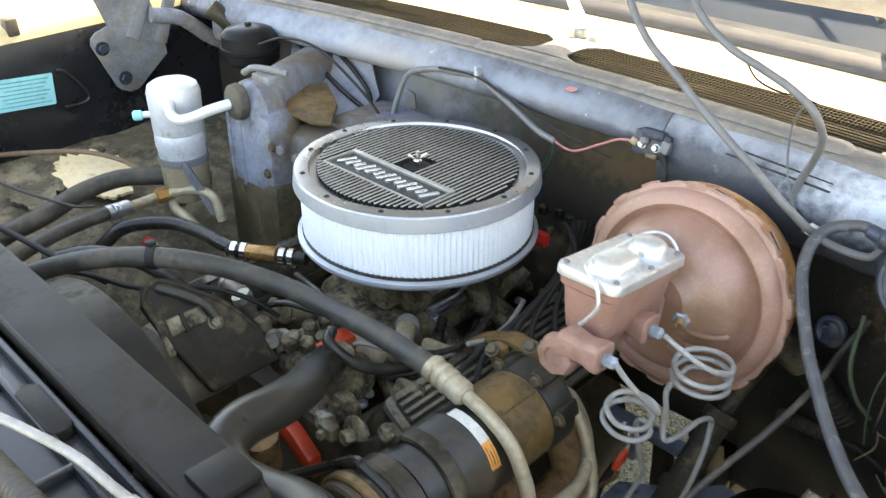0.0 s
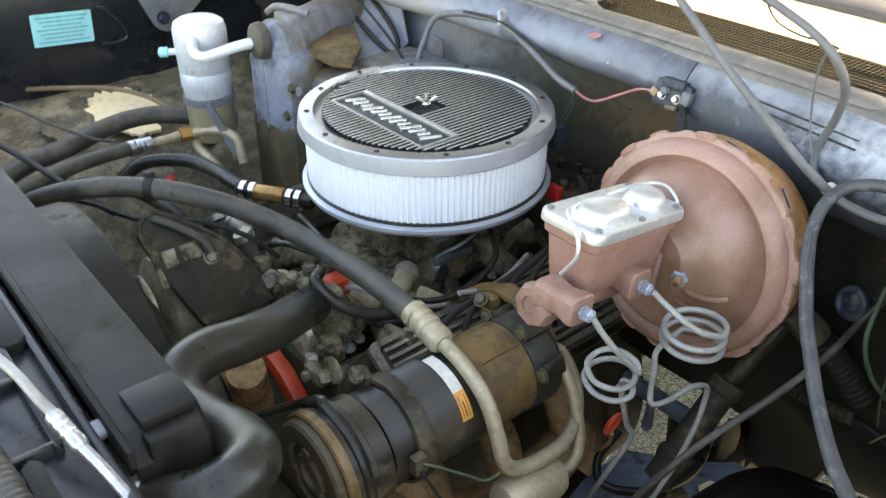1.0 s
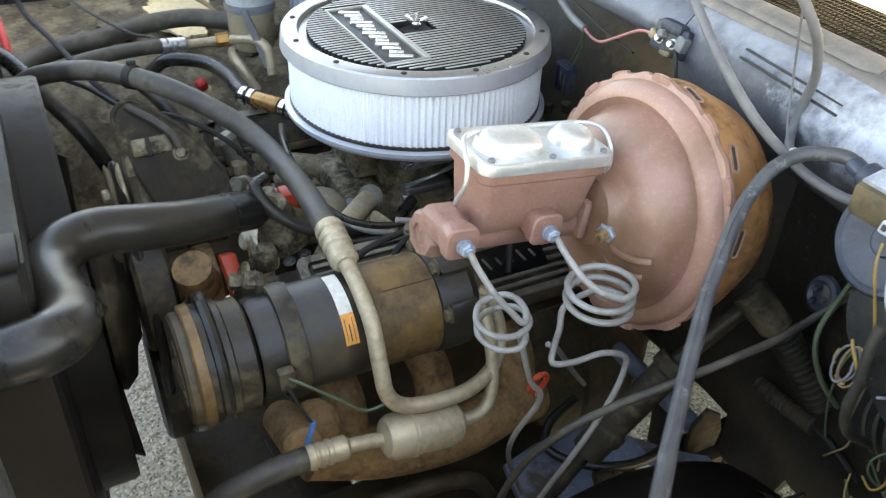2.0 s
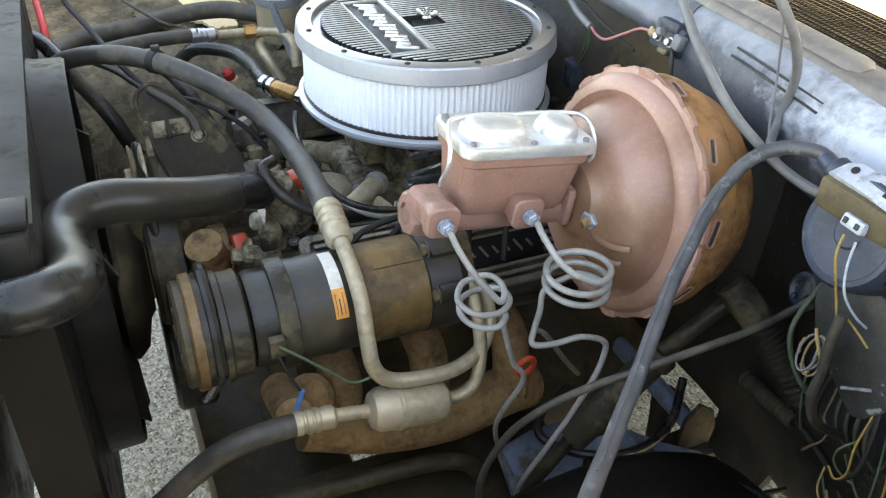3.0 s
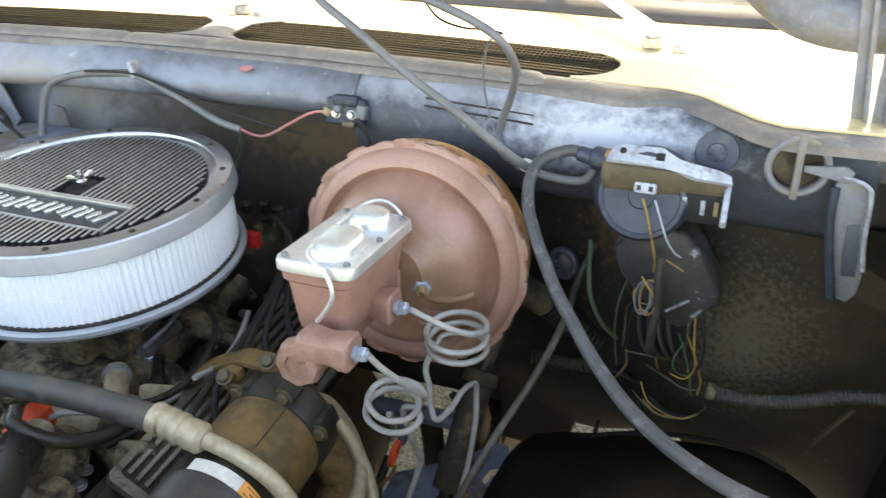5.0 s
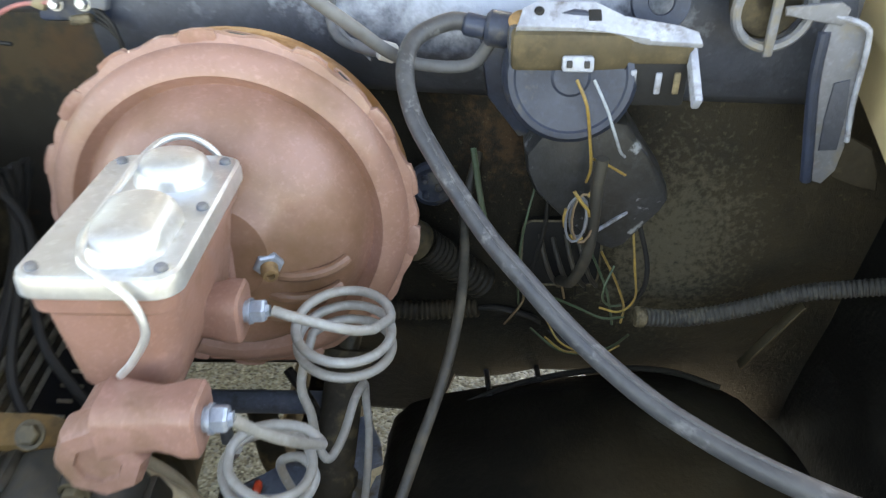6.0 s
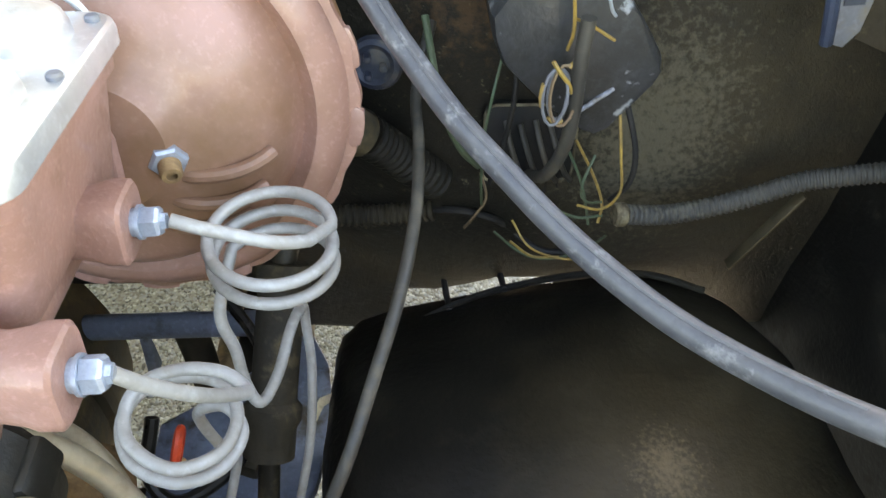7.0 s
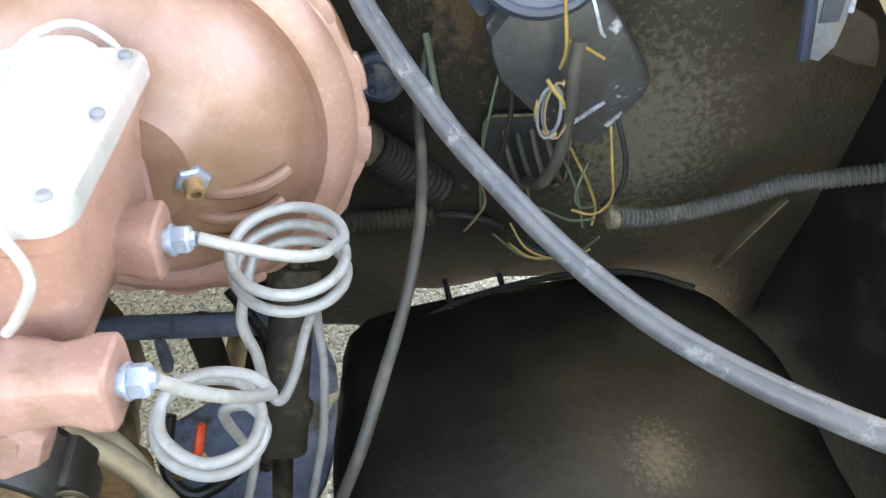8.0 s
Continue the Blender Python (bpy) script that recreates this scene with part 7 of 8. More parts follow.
def build_driver_wires():
    hose("cable", [(0.58, 0.20, 0.905), (0.568, 0.160, 0.872), (0.568, 0.115, 0.861), (0.566, 0.068, 0.855), (0.560, 0.026, 0.845), (0.550, -0.013, 0.830), (0.537, -0.048, 0.812), (0.520, -0.085, 0.780), (0.495, -0.11, 0.72), (0.47, -0.12, 0.62), (0.46, -0.10, 0.5)], 0.0042, M["rubber_dusty"], "black cable running down past the brake lines", "cable", 12, 7)
    hose("cable", [(0.575, 0.19, 0.915), (0.585, 0.15, 0.870), (0.600, 0.155, 0.825), (0.618, 0.175, 0.790)], 0.0028, M["wire_green"], "thin green-black cable on the firewall", "cable", 8)
    c = thing("column_boot", "ribbed black steering column boot at the firewall", "boot", (0.56, 0.2, 0.73))
    part("boot", tube([(0.529, 0.176, 0.822), (0.546, 0.186, 0.800), (0.566, 0.196, 0.775), (0.588, 0.206, 0.750)], 0.0150, 20, 6, 0.0025, 0.006), M["toe_board"], c)
    bm = bmesh.new()
    drum(bm, at((0.492, 0.150, 0.862), (0.62, 0.42, -0.66)), 0.019, 0.058, 0.004, 24)
    part("collar", bm, M["black_metal"], c)
    hose("conduit", [(0.50, 0.215, 0.705), (0.53, 0.215, 0.704), (0.565, 0.215, 0.707), (0.585, 0.212, 0.712)], 0.009, M["brown_boot"], "short ribbed conduit at the firewall foot", "conduit", 16, 6, 0.0016, 0.005)
    hose("cable", [(0.585, 0.212, 0.712), (0.61, 0.205, 0.716), (0.64, 0.205, 0.705), (0.655, 0.215, 0.685), (0.685, 0.205, 0.665), (0.72, 0.195, 0.67)], 0.0036, M["wire_black"], "black cable winding along the firewall foot", "cable", 8)
    con = thing("conduit", "ribbed grey-black wiring conduit entering the fender", "conduit", (0.82, 0.16, 0.73))
    part("tube", tube([(0.740, 0.160, 0.748), (0.775, 0.165, 0.742), (0.81, 0.168, 0.745), (0.85, 0.166, 0.760), (0.885, 0.162, 0.778), (0.925, 0.155, 0.790), (0.960, 0.148, 0.800)], 0.0076, 18, 6, 0.0012, 0.0042), M["conduit_grey"], con)
    bm = bmesh.new()
    drum(bm, at((0.732, 0.158, 0.750), (1, 0.1, -0.1)), 0.0102, 0.011, 0.002, 18)
    part("end_collar", bm, M["cast"], con, "pale end collar")
    for k, (pts, mat) in enumerate((
        ([(0.70, 0.195, 0.80), (0.715, 0.180, 0.775), (0.724, 0.170, 0.752), (0.722, 0.165, 0.735)], "wire_yellow"),
        ([(0.69, 0.195, 0.80), (0.705, 0.180, 0.770), (0.712, 0.172, 0.745), (0.715, 0.168, 0.730)], "wire_green"),
        ([(0.655, 0.205, 0.735), (0.68, 0.185, 0.738), (0.705, 0.172, 0.735), (0.725, 0.166, 0.742)], "wire_green"),
        ([(0.64, 0.205, 0.690), (0.665, 0.195, 0.672), (0.69, 0.19, 0.668), (0.72, 0.185, 0.682), (0.735, 0.175, 0.71)], "wire_green"),
        ([(0.655, 0.20, 0.682), (0.675, 0.192, 0.670), (0.70, 0.188, 0.672)], "wire_yellow"),
        ([(0.645, 0.21, 0.82), (0.655, 0.20, 0.79), (0.665, 0.195, 0.76), (0.67, 0.195, 0.74)], "wire_tan"),
        ([(0.655, 0.21, 0.82), (0.668, 0.20, 0.79), (0.678, 0.195, 0.765), (0.68, 0.195, 0.745)], "wire_black"),
        ([(0.667, 0.21, 0.83), (0.680, 0.20, 0.80), (0.686, 0.195, 0.775), (0.690, 0.195, 0.75)], "wire_black"),
        ([(0.625, 0.21, 0.755), (0.63, 0.20, 0.735), (0.62, 0.198, 0.715), (0.612, 0.20, 0.70)], "wire_tan"),
    )):
        hose("wire", pts, 0.0013, M[mat], {"wire_yellow": "dull yellow wire in the firewall loom", "wire_green": "dull green wire in the firewall loom", "wire_tan": "brown wire in the firewall loom", "wire_black": "black wire in the firewall loom"}[mat], "wire", 7, 5, group="loose firewall wires")
    bm = bmesh.new()
    lathe(bm, [(0, 0.004), (0.008, 0.004), (0.010, 0.001), (0.0125, 0.003), (0.014, 0.0)], at((0.740, 0.214, 0.762), (0, -1, 0.1)), 24)
    solid("rubber_plug", bm, M["rust"], "rusty round plug in the firewall", "plug")
    bm = bmesh.new()
    seat = at((0.662, 0.206, 0.795), (0, -1, 0.08))
    plate(bm, rounded(0.075, 0.072, 0.010), 0.010, seat, 0.002)
    panel = solid("fuse_panel", bm, M["rib_black"], "black bulkhead connector panel with a dusty rim on the firewall", "connector")
    ring = rounded(0.076, 0.073, 0.010)
    part("rim", sweep(bmesh.new(), [seat @ Vector((x, y, 0.010)) for x, y in ring + ring[:1]], 0.0013, 6), M["apron"], panel, "dusty pale rim")
    for k in range(4):
        x = 0.640 + 0.012 * k
        part("lead", tube([(x, 0.192, 0.822 - 0.004 * (k % 2)), (x + 0.004, 0.178, 0.806), (x + 0.012, 0.176, 0.784), (x + 0.022, 0.186, 0.764)], 0.0024, 8), M["rubber_dusty"], panel, "black lead")
    bm = bmesh.new()
    lathe(bm, [(0, 0.004), (0.012, 0.004), (0.016, 0.007), (0.020, 0.005), (0.022, 0.0)], at((0.538, 0.215, 0.862), (-0.2, -1, 0.25)), 24)
    for a in range(3):
        box(bm, (0.536 + 0.008 * math.cos(2.1 * a), 0.209, 0.862 + 0.009 * math.sin(2.1 * a)), (0.006, 0.010, 0.006), 0.002)
    solid("grommet", bm, M["wiper_housing"], "grey grommet with studs on the firewall", "grommet")


build_wiper_motor()
build_hinge(1)
build_hinge(-1)
build_fender_brace()
build_terminals()
build_hood_hoses()
build_driver_wires()


# ---- wipers on the cowl ----
def build_wiper(px, py, tx, ty):
    w = thing("wiper", "pale wiper arm resting on the windshield", "wiper", (px, py, 1.09), "windshield wipers")
    bm = bmesh.new()
    drum(bm, at((px, py, 1.088)), 0.014, 0.022, 0.005, 20)
    drum(bm, at((px + 0.035, py - 0.012, 1.089)), 0.009, 0.012, 0.003, 16)
    part("pivot", bm, M["zinc"], w)
    s, e = Vector((px, py, 1.108)), Vector((tx, ty, 1.165))
    bm = bmesh.new()
    l = (e - s).length
    plate(bm, [(-0.012, -0.012), (0.012, -0.012), (0.010, 0.07), (0.005, l), (-0.005, l), (-0.010, 0.07)], 0.008, Matrix.Translation(s) @ Matrix((((e - s).normalized().cross(Vector((0, 0, 1)))).normalized(), (e - s).normalized(), ((e - s).normalized().cross(Vector((0, 0, 1)))).normalized().cross((e - s).normalized()))).transposed().to_4x4(), 0.002)
    part("arm", bm, M["white_plastic"], w, "sun-bleached pale arm")
    bm = bmesh.new()
    side = (e - s).normalized()
    sweep(bm, [e - side * 0.02 + Vector((0, 0, -0.012)), e + side * 0.30 + Vector((0, 0.05, 0.03))], 0.005, 8)
    part("blade", bm, M["rubber"], w)


build_wiper(0.60, 0.405, 0.36, 0.66)
build_wiper(-0.035, 0.430, -0.28, 0.66)


# ---- passenger half: heater case, accumulator, fender details ----
def build_heater_case():
    c = thing("heater_case", "chalky grey-blue evaporator and heater case on the firewall", "heater case", (-0.36, 0.12, 0.55))
    bm = bmesh.new()
    box(bm, (-0.418, 0.020, 0.80), (0.150, 0.085, 0.36), 0.030)
    box(bm, (-0.415, 0.150, 0.775), (0.155, 0.20, 0.33), 0.025)
    drum(bm, at((-0.418, -0.022, 0.972), (0, 1, 0)), 0.052, 0.075, 0.022, 36)
    case = part("evaporator_case", bm, M["evap"], c)
    for x in (-0.462, -0.428):
        bm = bmesh.new()
        box(bm, (x, -0.021, 0.885), (0.011, 0.010, 0.15), 0.004)
        part("case_rib", bm, M["evap"], case)
    bm = bmesh.new()
    m = at((-0.425, 0.020, 0.980), (-0.40, 1, 0.02))
    lathe(bm, [(0, 0), (0.034, 0), (0.040, 0.008), (0.043, 0.03), (0.044, 0.20), (0.040, 0.235), (0, 0.24)], m, 32)
    part("case_barrel", bm, M["case_dust"], c, "rounded case top with brown dust")
    bm = bmesh.new()
    box(bm, (-0.245, 0.165, 0.79), (0.20, 0.16, 0.34), 0.03)
    box(bm, (-0.315, 0.075, 0.885), (0.17, 0.11, 0.12), 0.028)
    box(bm, (-0.19, 0.13, 0.88), (0.05, 0.07, 0.12), 0.015)
    part("heater_housing", bm, M["evap"], c)
    # lower half of the case in a darker brown
    bm = bmesh.new()
    box(bm, (-0.415, 0.112, 0.735), (0.163, 0.276, 0.24), 0.025)
    part("lower_case", bm, M["grimy"], c, "darker brown lower half of the case")
    for p in ((-0.335, -0.02, 0.93), (-0.345, -0.028, 0.88), (-0.485, -0.028, 0.93)):
        piece("bolt", BOLT_DARK, c, at(p, (0, -1, 0)))
    bm = bmesh.new()
    lathe(bm, [(0, 0), (0.030, 0), (0.032, 0.004), (0.030, 0.016), (0.018, 0.022), (0, 0.024)], at((-0.413, -0.022, 0.994), (-0.05, -1, 0.05)), 28)
    part("grommet", bm, M["rubber_dusty"], c, "dark rubber pipe grommet")
    bm = bmesh.new()
    box(bm, (-0.36, 0.0, 1.042), (0.05, 0.03, 0.014), 0.004)
    sweep(bm, smooth_line([(-0.43, 0.0, 1.035), (-0.40, 0.0, 1.05), (-0.36, 0.005, 1.055), (-0.33, 0.02, 1.05)], 5), 0.006, 8)
    part("clip", bm, M["hinge"], c)
    bm = bmesh.new()
    plate(bm, [(-0.425, 0.035), (-0.455, 0.095), (-0.41, 0.165), (-0.320, 0.115), (-0.270, 0.060), (-0.300, 0.040)], 0.010, at((0, 0, 0.944), (0.05, -0.08, 1)), 0.004)
    part("case_lid", bm, M["brown_grease"], c, "rust-brown dusty top plate")
    for k in range(5):
        bm = bmesh.new()
        drum(bm, at((-0.325 + 0.026 * k, -0.005 + 0.012 * k, 0.925 - 0.012 * (k % 2)), (0.3, -1, 0.15)), 0.009, 0.014, 0.003, 10)
        part("boss", bm, M["evap"], c)
    # dusty shoulder that slopes from the cowl down to the case
    bm = bmesh.new()
    top, low = (Vector((-0.62, 0.245, 1.025)), Vector((-0.395, 0.250, 1.042))), (Vector((-0.47, 0.115, 0.962)), Vector((-0.305, 0.115, 0.928)))
    side = Vector((-0.345, 0.235, 0.956))
    rows = []
    for i in range(13):
        u = i / 12
        row = []
        for k in range(9):
            v = k / 8
            a = top[0].lerp(low[0], v)
            b = top[1].lerp(side, v * 2) if v < 0.5 else side.lerp(low[1], v * 2 - 1)
            p = a.lerp(b, u)
            row.append(bm.verts.new(p + Vector((0, 0, 0.010 * math.sin(math.pi * u) * math.sin(math.pi * v) + 0.004 * noise.noise(p * 22)))))
        rows.append(row)
    for a, b in zip(rows, rows[1:]):
        for k in range(8):
            bm.faces.new((a[k], a[k + 1], b[k + 1], b[k]))
    thicken(bm, 0.004)
    part("case_shoulder", bm, M["shoulder"], c, "chalky dust-streaked sloping shoulder", 60)


def build_firewall_cables():
    for pts in ([(-0.630, 0.240, 1.036), (-0.560, 0.242, 1.040), (-0.490, 0.236, 1.026), (-0.410, 0.225, 0.998), (-0.352, 0.215, 0.964), (-0.335, 0.200, 0.925)], [(-0.610, 0.228, 1.024), (-0.520, 0.210, 1.004), (-0.440, 0.190, 0.984), (-0.370, 0.180, 0.964), (-0.325, 0.185, 0.945)]):
        hose("cable", pts, 0.0046, M["rubber"], "black cable crossing the dusty firewall", "cable", 10, group="firewall cables")
    bm = bmesh.new()
    m = at((-0.272, 0.245, 0.958), (0.2, -1, 0.3))
    plate(bm, [(-0.016, -0.018), (0.012, -0.022), (0.018, -0.004), (0.008, 0.020), (-0.010, 0.024), (-0.020, 0.004)], 0.006, m, 0.002)
    box(bm, (0.010, -0.014, 0.008), (0.018, 0.008, 0.010), 0.003, m)
    solid("cable_bracket", bm, M["evap"], "chalky grey cable bracket on the firewall", "bracket")


def build_accumulator():
    a = thing("accumulator", "pale grey air-conditioning accumulator can held by a dark strap", "accumulator", (-0.543, -0.078, 0.79))
    m = at((-0.543, -0.078, 0.79), (0, 0, 1))
    bm = bmesh.new()
    lathe(bm, [(0, 0.070), (0.0425, 0.070), (0.0435, 0.10), (0.0455, 0.105), (0.0455, 0.128), (0.044, 0.131), (0.0455, 0.134), (0.0470, 0.205), (0.043, 0.217), (0.034, 0.223), (0, 0.224)], m, 40)
    part("can", bm, M["painted_can"], a)
    bm = bmesh.new()
    lathe(bm, [(0, 0), (0.038, 0.0), (0.042, 0.008), (0.0428, 0.072), (0, 0.073)], m, 40)
    part("can_foot", bm, M["tube_alu"], a, "dirt-browned lower part of the can")
    bm = bmesh.new()
    lathe(bm, [(0.0445, 0.072), (0.0462, 0.073), (0.0462, 0.086), (0.0445, 0.087)], m, 40)
    plate(bm, [(-0.006, 0.0), (0.010, 0.0), (0.065, -0.095), (0.045, -0.10)], 0.004, at((-0.508, -0.100, 0.874), (0.5, -0.85, 0)))
    part("strap", bm, M["hinge"], a, "dusty grey mounting strap")
    part("pipe", tube([(-0.515, -0.098, 0.985), (-0.495, -0.115, 0.984), (-0.470, -0.122, 0.974), (-0.447, -0.112, 0.975), (-0.425, -0.075, 0.988), (-0.414, -0.035, 0.994)], 0.0092, 16), M["painted_can"], a, "pale aluminium pipe")
    bm = bmesh.new()
    drum(bm, at((-0.562, -0.112, 0.955), (-0.5, -0.85, 0)), 0.006, 0.024, 0.002, 14)
    part("port", bm, M["painted_can"], a)
    bm = bmesh.new()
    drum(bm, at((-0.571, -0.128, 0.955), (-0.5, -0.85, 0)), 0.009, 0.018, 0.003, 14)
    part("port_cap", bm, M["teal"], a, "light blue plastic port cap")
    part("lower_pipe", tube([(-0.545, -0.100, 0.800), (-0.52, -0.125, 0.790), (-0.48, -0.12, 0.775), (-0.46, -0.10, 0.735)], 0.009, 14), M["tube_alu"], a)
    d = thing("liquid_line", "black hose with aluminium fitting below the accumulator", "hose", (-0.53, -0.2, 0.80))
    part("hose", tube([(-0.44, -0.50, 0.825), (-0.465, -0.43, 0.826), (-0.49, -0.36, 0.828), (-0.507, -0.29, 0.826), (-0.518, -0.235, 0.821)], 0.0125, 16), M["rubber_dusty"], d)
    bm = bmesh.new()
    ferrule(bm, (-0.514, -0.252, 0.822), (-0.525, -0.205, 0.816), 0.0145)
    part("ferrule", bm, M["zinc"], d)
    part("pipe", tube([(-0.524, -0.210, 0.816), (-0.533, -0.170, 0.812), (-0.532, -0.130, 0.812), (-0.50, -0.09, 0.818), (-0.46, -0.075, 0.812), (-0.44, -0.075, 0.77)], 0.0088, 14), M["tube_alu"], d)
    bm = bmesh.new()
    drum(bm, at((-0.535, -0.150, 0.812), (0.05, 1, 0.02)), 0.0135, 0.026, 0.003, 6)
    part("nut", bm, M["brass"], d, "tarnished brass nut")


def build_fender_details():
    x = -0.9235
    t = thing("emissions_sticker", "faded turquoise printed sticker on the black inner fender", "sticker", (x, -0.2, 0.9))
    bm = bmesh.new()
    m = Matrix.Translation((x + 0.012, -0.205, 0.932)) @ Matrix(((0, 0, 1), (1, 0, 0), (0, 1, 0))).to_4x4() @ pose(0, 0, 0, 0, 0, -4)
    plate(bm, rounded(0.118, 0.064, 0.003), 0.0012, m)
    part("sheet", bm, M["teal"], t)
    bm = bmesh.new()
    for k in range(7):
        box(bm, (0, 0.024 - 0.008 * k, 0.0016), (0.10 - 0.012 * (k % 3), 0.0022, 0.0006), 0, m)
    tagged(part("print_field", bm, M["print"], t), "faded print bars", kind="stuff")
    bm = bmesh.new()
    line = smooth_line([(x + 0.012, -0.135, 0.962), (x + 0.012, -0.115, 0.955), (x + 0.012, -0.085, 0.915), (x + 0.012, -0.080, 0.892), (x + 0.012, -0.10, 0.884), (x + 0.012, -0.135, 0.885)], 6)
    sweep(bm, line, 0.004, 8)
    solid("panel_rim", bm, M["fender_black"], "raised rim of the opening in the inner fender", "panel rim")
    bm = bmesh.new()
    box(bm, (x - 0.02, -0.19, 1.055), (0.03, 0.025, 0.035), 0.004)
    solid("hood_bumper", bm, M["rubber_dusty"], "black rubber hood bumper on the fender lip", "bumper")
    can = thing("vacuum_canister", "black round vacuum canister near the hinge", "canister", (-0.60, 0.14, 0.98))
    bm = bmesh.new()
    lathe(bm, [(0, 0), (0.050, 0), (0.056, 0.006), (0.056, 0.022), (0.0585, 0.024), (0.0585, 0.032), (0.056, 0.034), (0.055, 0.055), (0.045, 0.066), (0.02, 0.072), (0, 0.073)], at((-0.62, 0.14, 0.985)), 36)
    part("body", bm, M["gloss_black"], can)
    bm = bmesh.new()
    drum(bm, at((-0.60, 0.15, 0.84)), 0.022, 0.15, 0.004, 20)
    part("stand", bm, M["brown_boot"], can)
    bm = bmesh.new()
    lathe(bm, [(0.0, 0.074), (0.006, 0.074), (0.007, 0.079), (0.004, 0.082), (0, 0.082)], at((-0.62, 0.14, 0.982)), 16)
    part("top_nipple", bm, M["rubber"], can)
    # hoses crossing the dusty apron
    hose("heater_hose", [(-0.36, -0.56, 0.80), (-0.45, -0.50, 0.83), (-0.525, -0.43, 0.834), (-0.555, -0.34, 0.836), (-0.60, -0.25, 0.836), (-0.605, -0.17, 0.835), (-0.575, -0.10, 0.825), (-0.54, -0.03, 0.81)], 0.0165, M["rubber_dusty"], "thick black heater hose over the apron", "hose", 16, 7)
    hose("heater_hose", [(-0.47, -0.29, 0.79), (-0.44, -0.255, 0.825), (-0.385, -0.205, 0.835), (-0.32, -0.185, 0.836), (-0.265, -0.183, 0.837), (-0.225, -0.180, 0.838)], 0.0115, M["rubber"], "black fuel hose leading to the filter", "hose", 14, 7)
    f = thing("fuel_filter", "amber inline fuel filter with bright clamps", "fuel filter", (-0.18, -0.155, 0.83))
    a, b = Vector((-0.235, -0.187, 0.838)), Vector((-0.128, -0.123, 0.838))
    m = at(a, b - a)
    bm = bmesh.new()
    lathe(bm, [(0, 0.030), (0.0115, 0.030), (0.013, 0.034), (0.013, 0.078), (0.0115, 0.082), (0, 0.082)], m, 24)
    part("body", bm, M["brass"], f)
    for z in (0.008, 0.024, 0.088, 0.102):
        bm = bmesh.new()
        lathe(bm, [(0.0128, z), (0.0145, z + 0.0005), (0.0145, z + 0.0095), (0.0128, z + 0.010)], m, 24)
        box(bm, (0.0, 0.015, z + 0.005), (0.008, 0.006, 0.009), 0.001, m)
        part("clamp", bm, M["chrome"], f, "bright clamp")
    for shift, r, l in ((0.0, 0.0125, 0.034), (0.082, 0.0115, 0.05)):
        bm = bmesh.new()
        drum(bm, m @ Matrix.Translation((0, 0, shift)), r, l, 0.002, 18)
        part("hose_end", bm, M["rubber"], f)
    p = thing("red_plug", "small red plastic cap on a tan stub", "plug", (-0.506, -0.188, 0.72))
    bm = bmesh.new()
    drum(bm, at((-0.506, -0.188, 0.735), (0.3, -0.4, 1)), 0.011, 0.022, 0.004, 14)
    part("cap", bm, M["red"], p)
    bm = bmesh.new()
    drum(bm, at((-0.518, -0.180, 0.700), (0.2, -0.2, 1)), 0.013, 0.038, 0.004, 14)
    part("stub", bm, M["insulation"], p)
    hose("battery_cable", [(-0.80, -0.50, 0.94), (-0.70, -0.50, 0.93), (-0.60, -0.497, 0.895), (-0.52, -0.492, 0.862), (-0.485, -0.49, 0.82), (-0.48, -0.485, 0.77)], 0.0065, M["red"], "thick red battery cable across the far side", "cable", 10)
    hose("cable", [(-0.78, -0.46, 0.86), (-0.62, -0.45, 0.87), (-0.48, -0.42, 0.865), (-0.36, -0.39, 0.85), (-0.29, -0.36, 0.83)], 0.005, M["wire_black"], "black cable across the far side", "cable", 10)
    hose("hose", [(-0.46, -0.52, 0.88), (-0.37, -0.49, 0.885), (-0.30, -0.46, 0.86), (-0.25, -0.42, 0.81), (-0.235, -0.39, 0.74)], 0.0125, M["rubber"], "black hose bending down behind the alternator", "hose", 14)
    hose("hose", [(-0.40, -0.40, 0.84), (-0.33, -0.36, 0.865), (-0.26, -0.325, 0.865), (-0.20, -0.30, 0.845), (-0.17, -0.28, 0.80)], 0.0105, M["rubber"], "black hose under the suction hose", "hose", 14)
    hose("thin_wire", [(-0.74, -0.46, 0.905), (-0.66, -0.40, 0.90), (-0.58, -0.35, 0.875), (-0.53, -0.30, 0.850), (-0.525, -0.265, 0.838)], 0.0028, M["rubber_dusty"], "thin grey-black line over the hoses", "wire", 8)
    hose("thin_line", [(-0.93, -0.30, 0.82), (-0.85, -0.25, 0.835), (-0.78, -0.17, 0.835), (-0.70, -0.12, 0.822), (-0.62, -0.11, 0.805)], 0.005, M["wire_tan"], "rusty thin line along the apron", "line", 8)
    for k in range(60):
        px, py, size = random.uniform(-0.90, -0.60), random.uniform(-0.42, 0.0), random.uniform(0.004, 0.018)
        if abs(px + 0.738) < 0.11 and abs(py + 0.172) < 0.08:
            continue
        bm = bmesh.new()
        bmesh.ops.create_icosphere(bm, subdivisions=2, radius=1.0)
        for v in bm.verts:
            v.co *= 1.0 + 0.45 * noise.noise(v.co * 1.7 + Vector((k, 0, 0)))
            v.co = Vector((v.co.x * size * 1.5, v.co.y * size, v.co.z * size * 0.55))
        bmesh.ops.translate(bm, vec=(px, py, 0.738 + 0.18 * (-px - 0.60) + size * 0.25), verts=bm.verts[:])
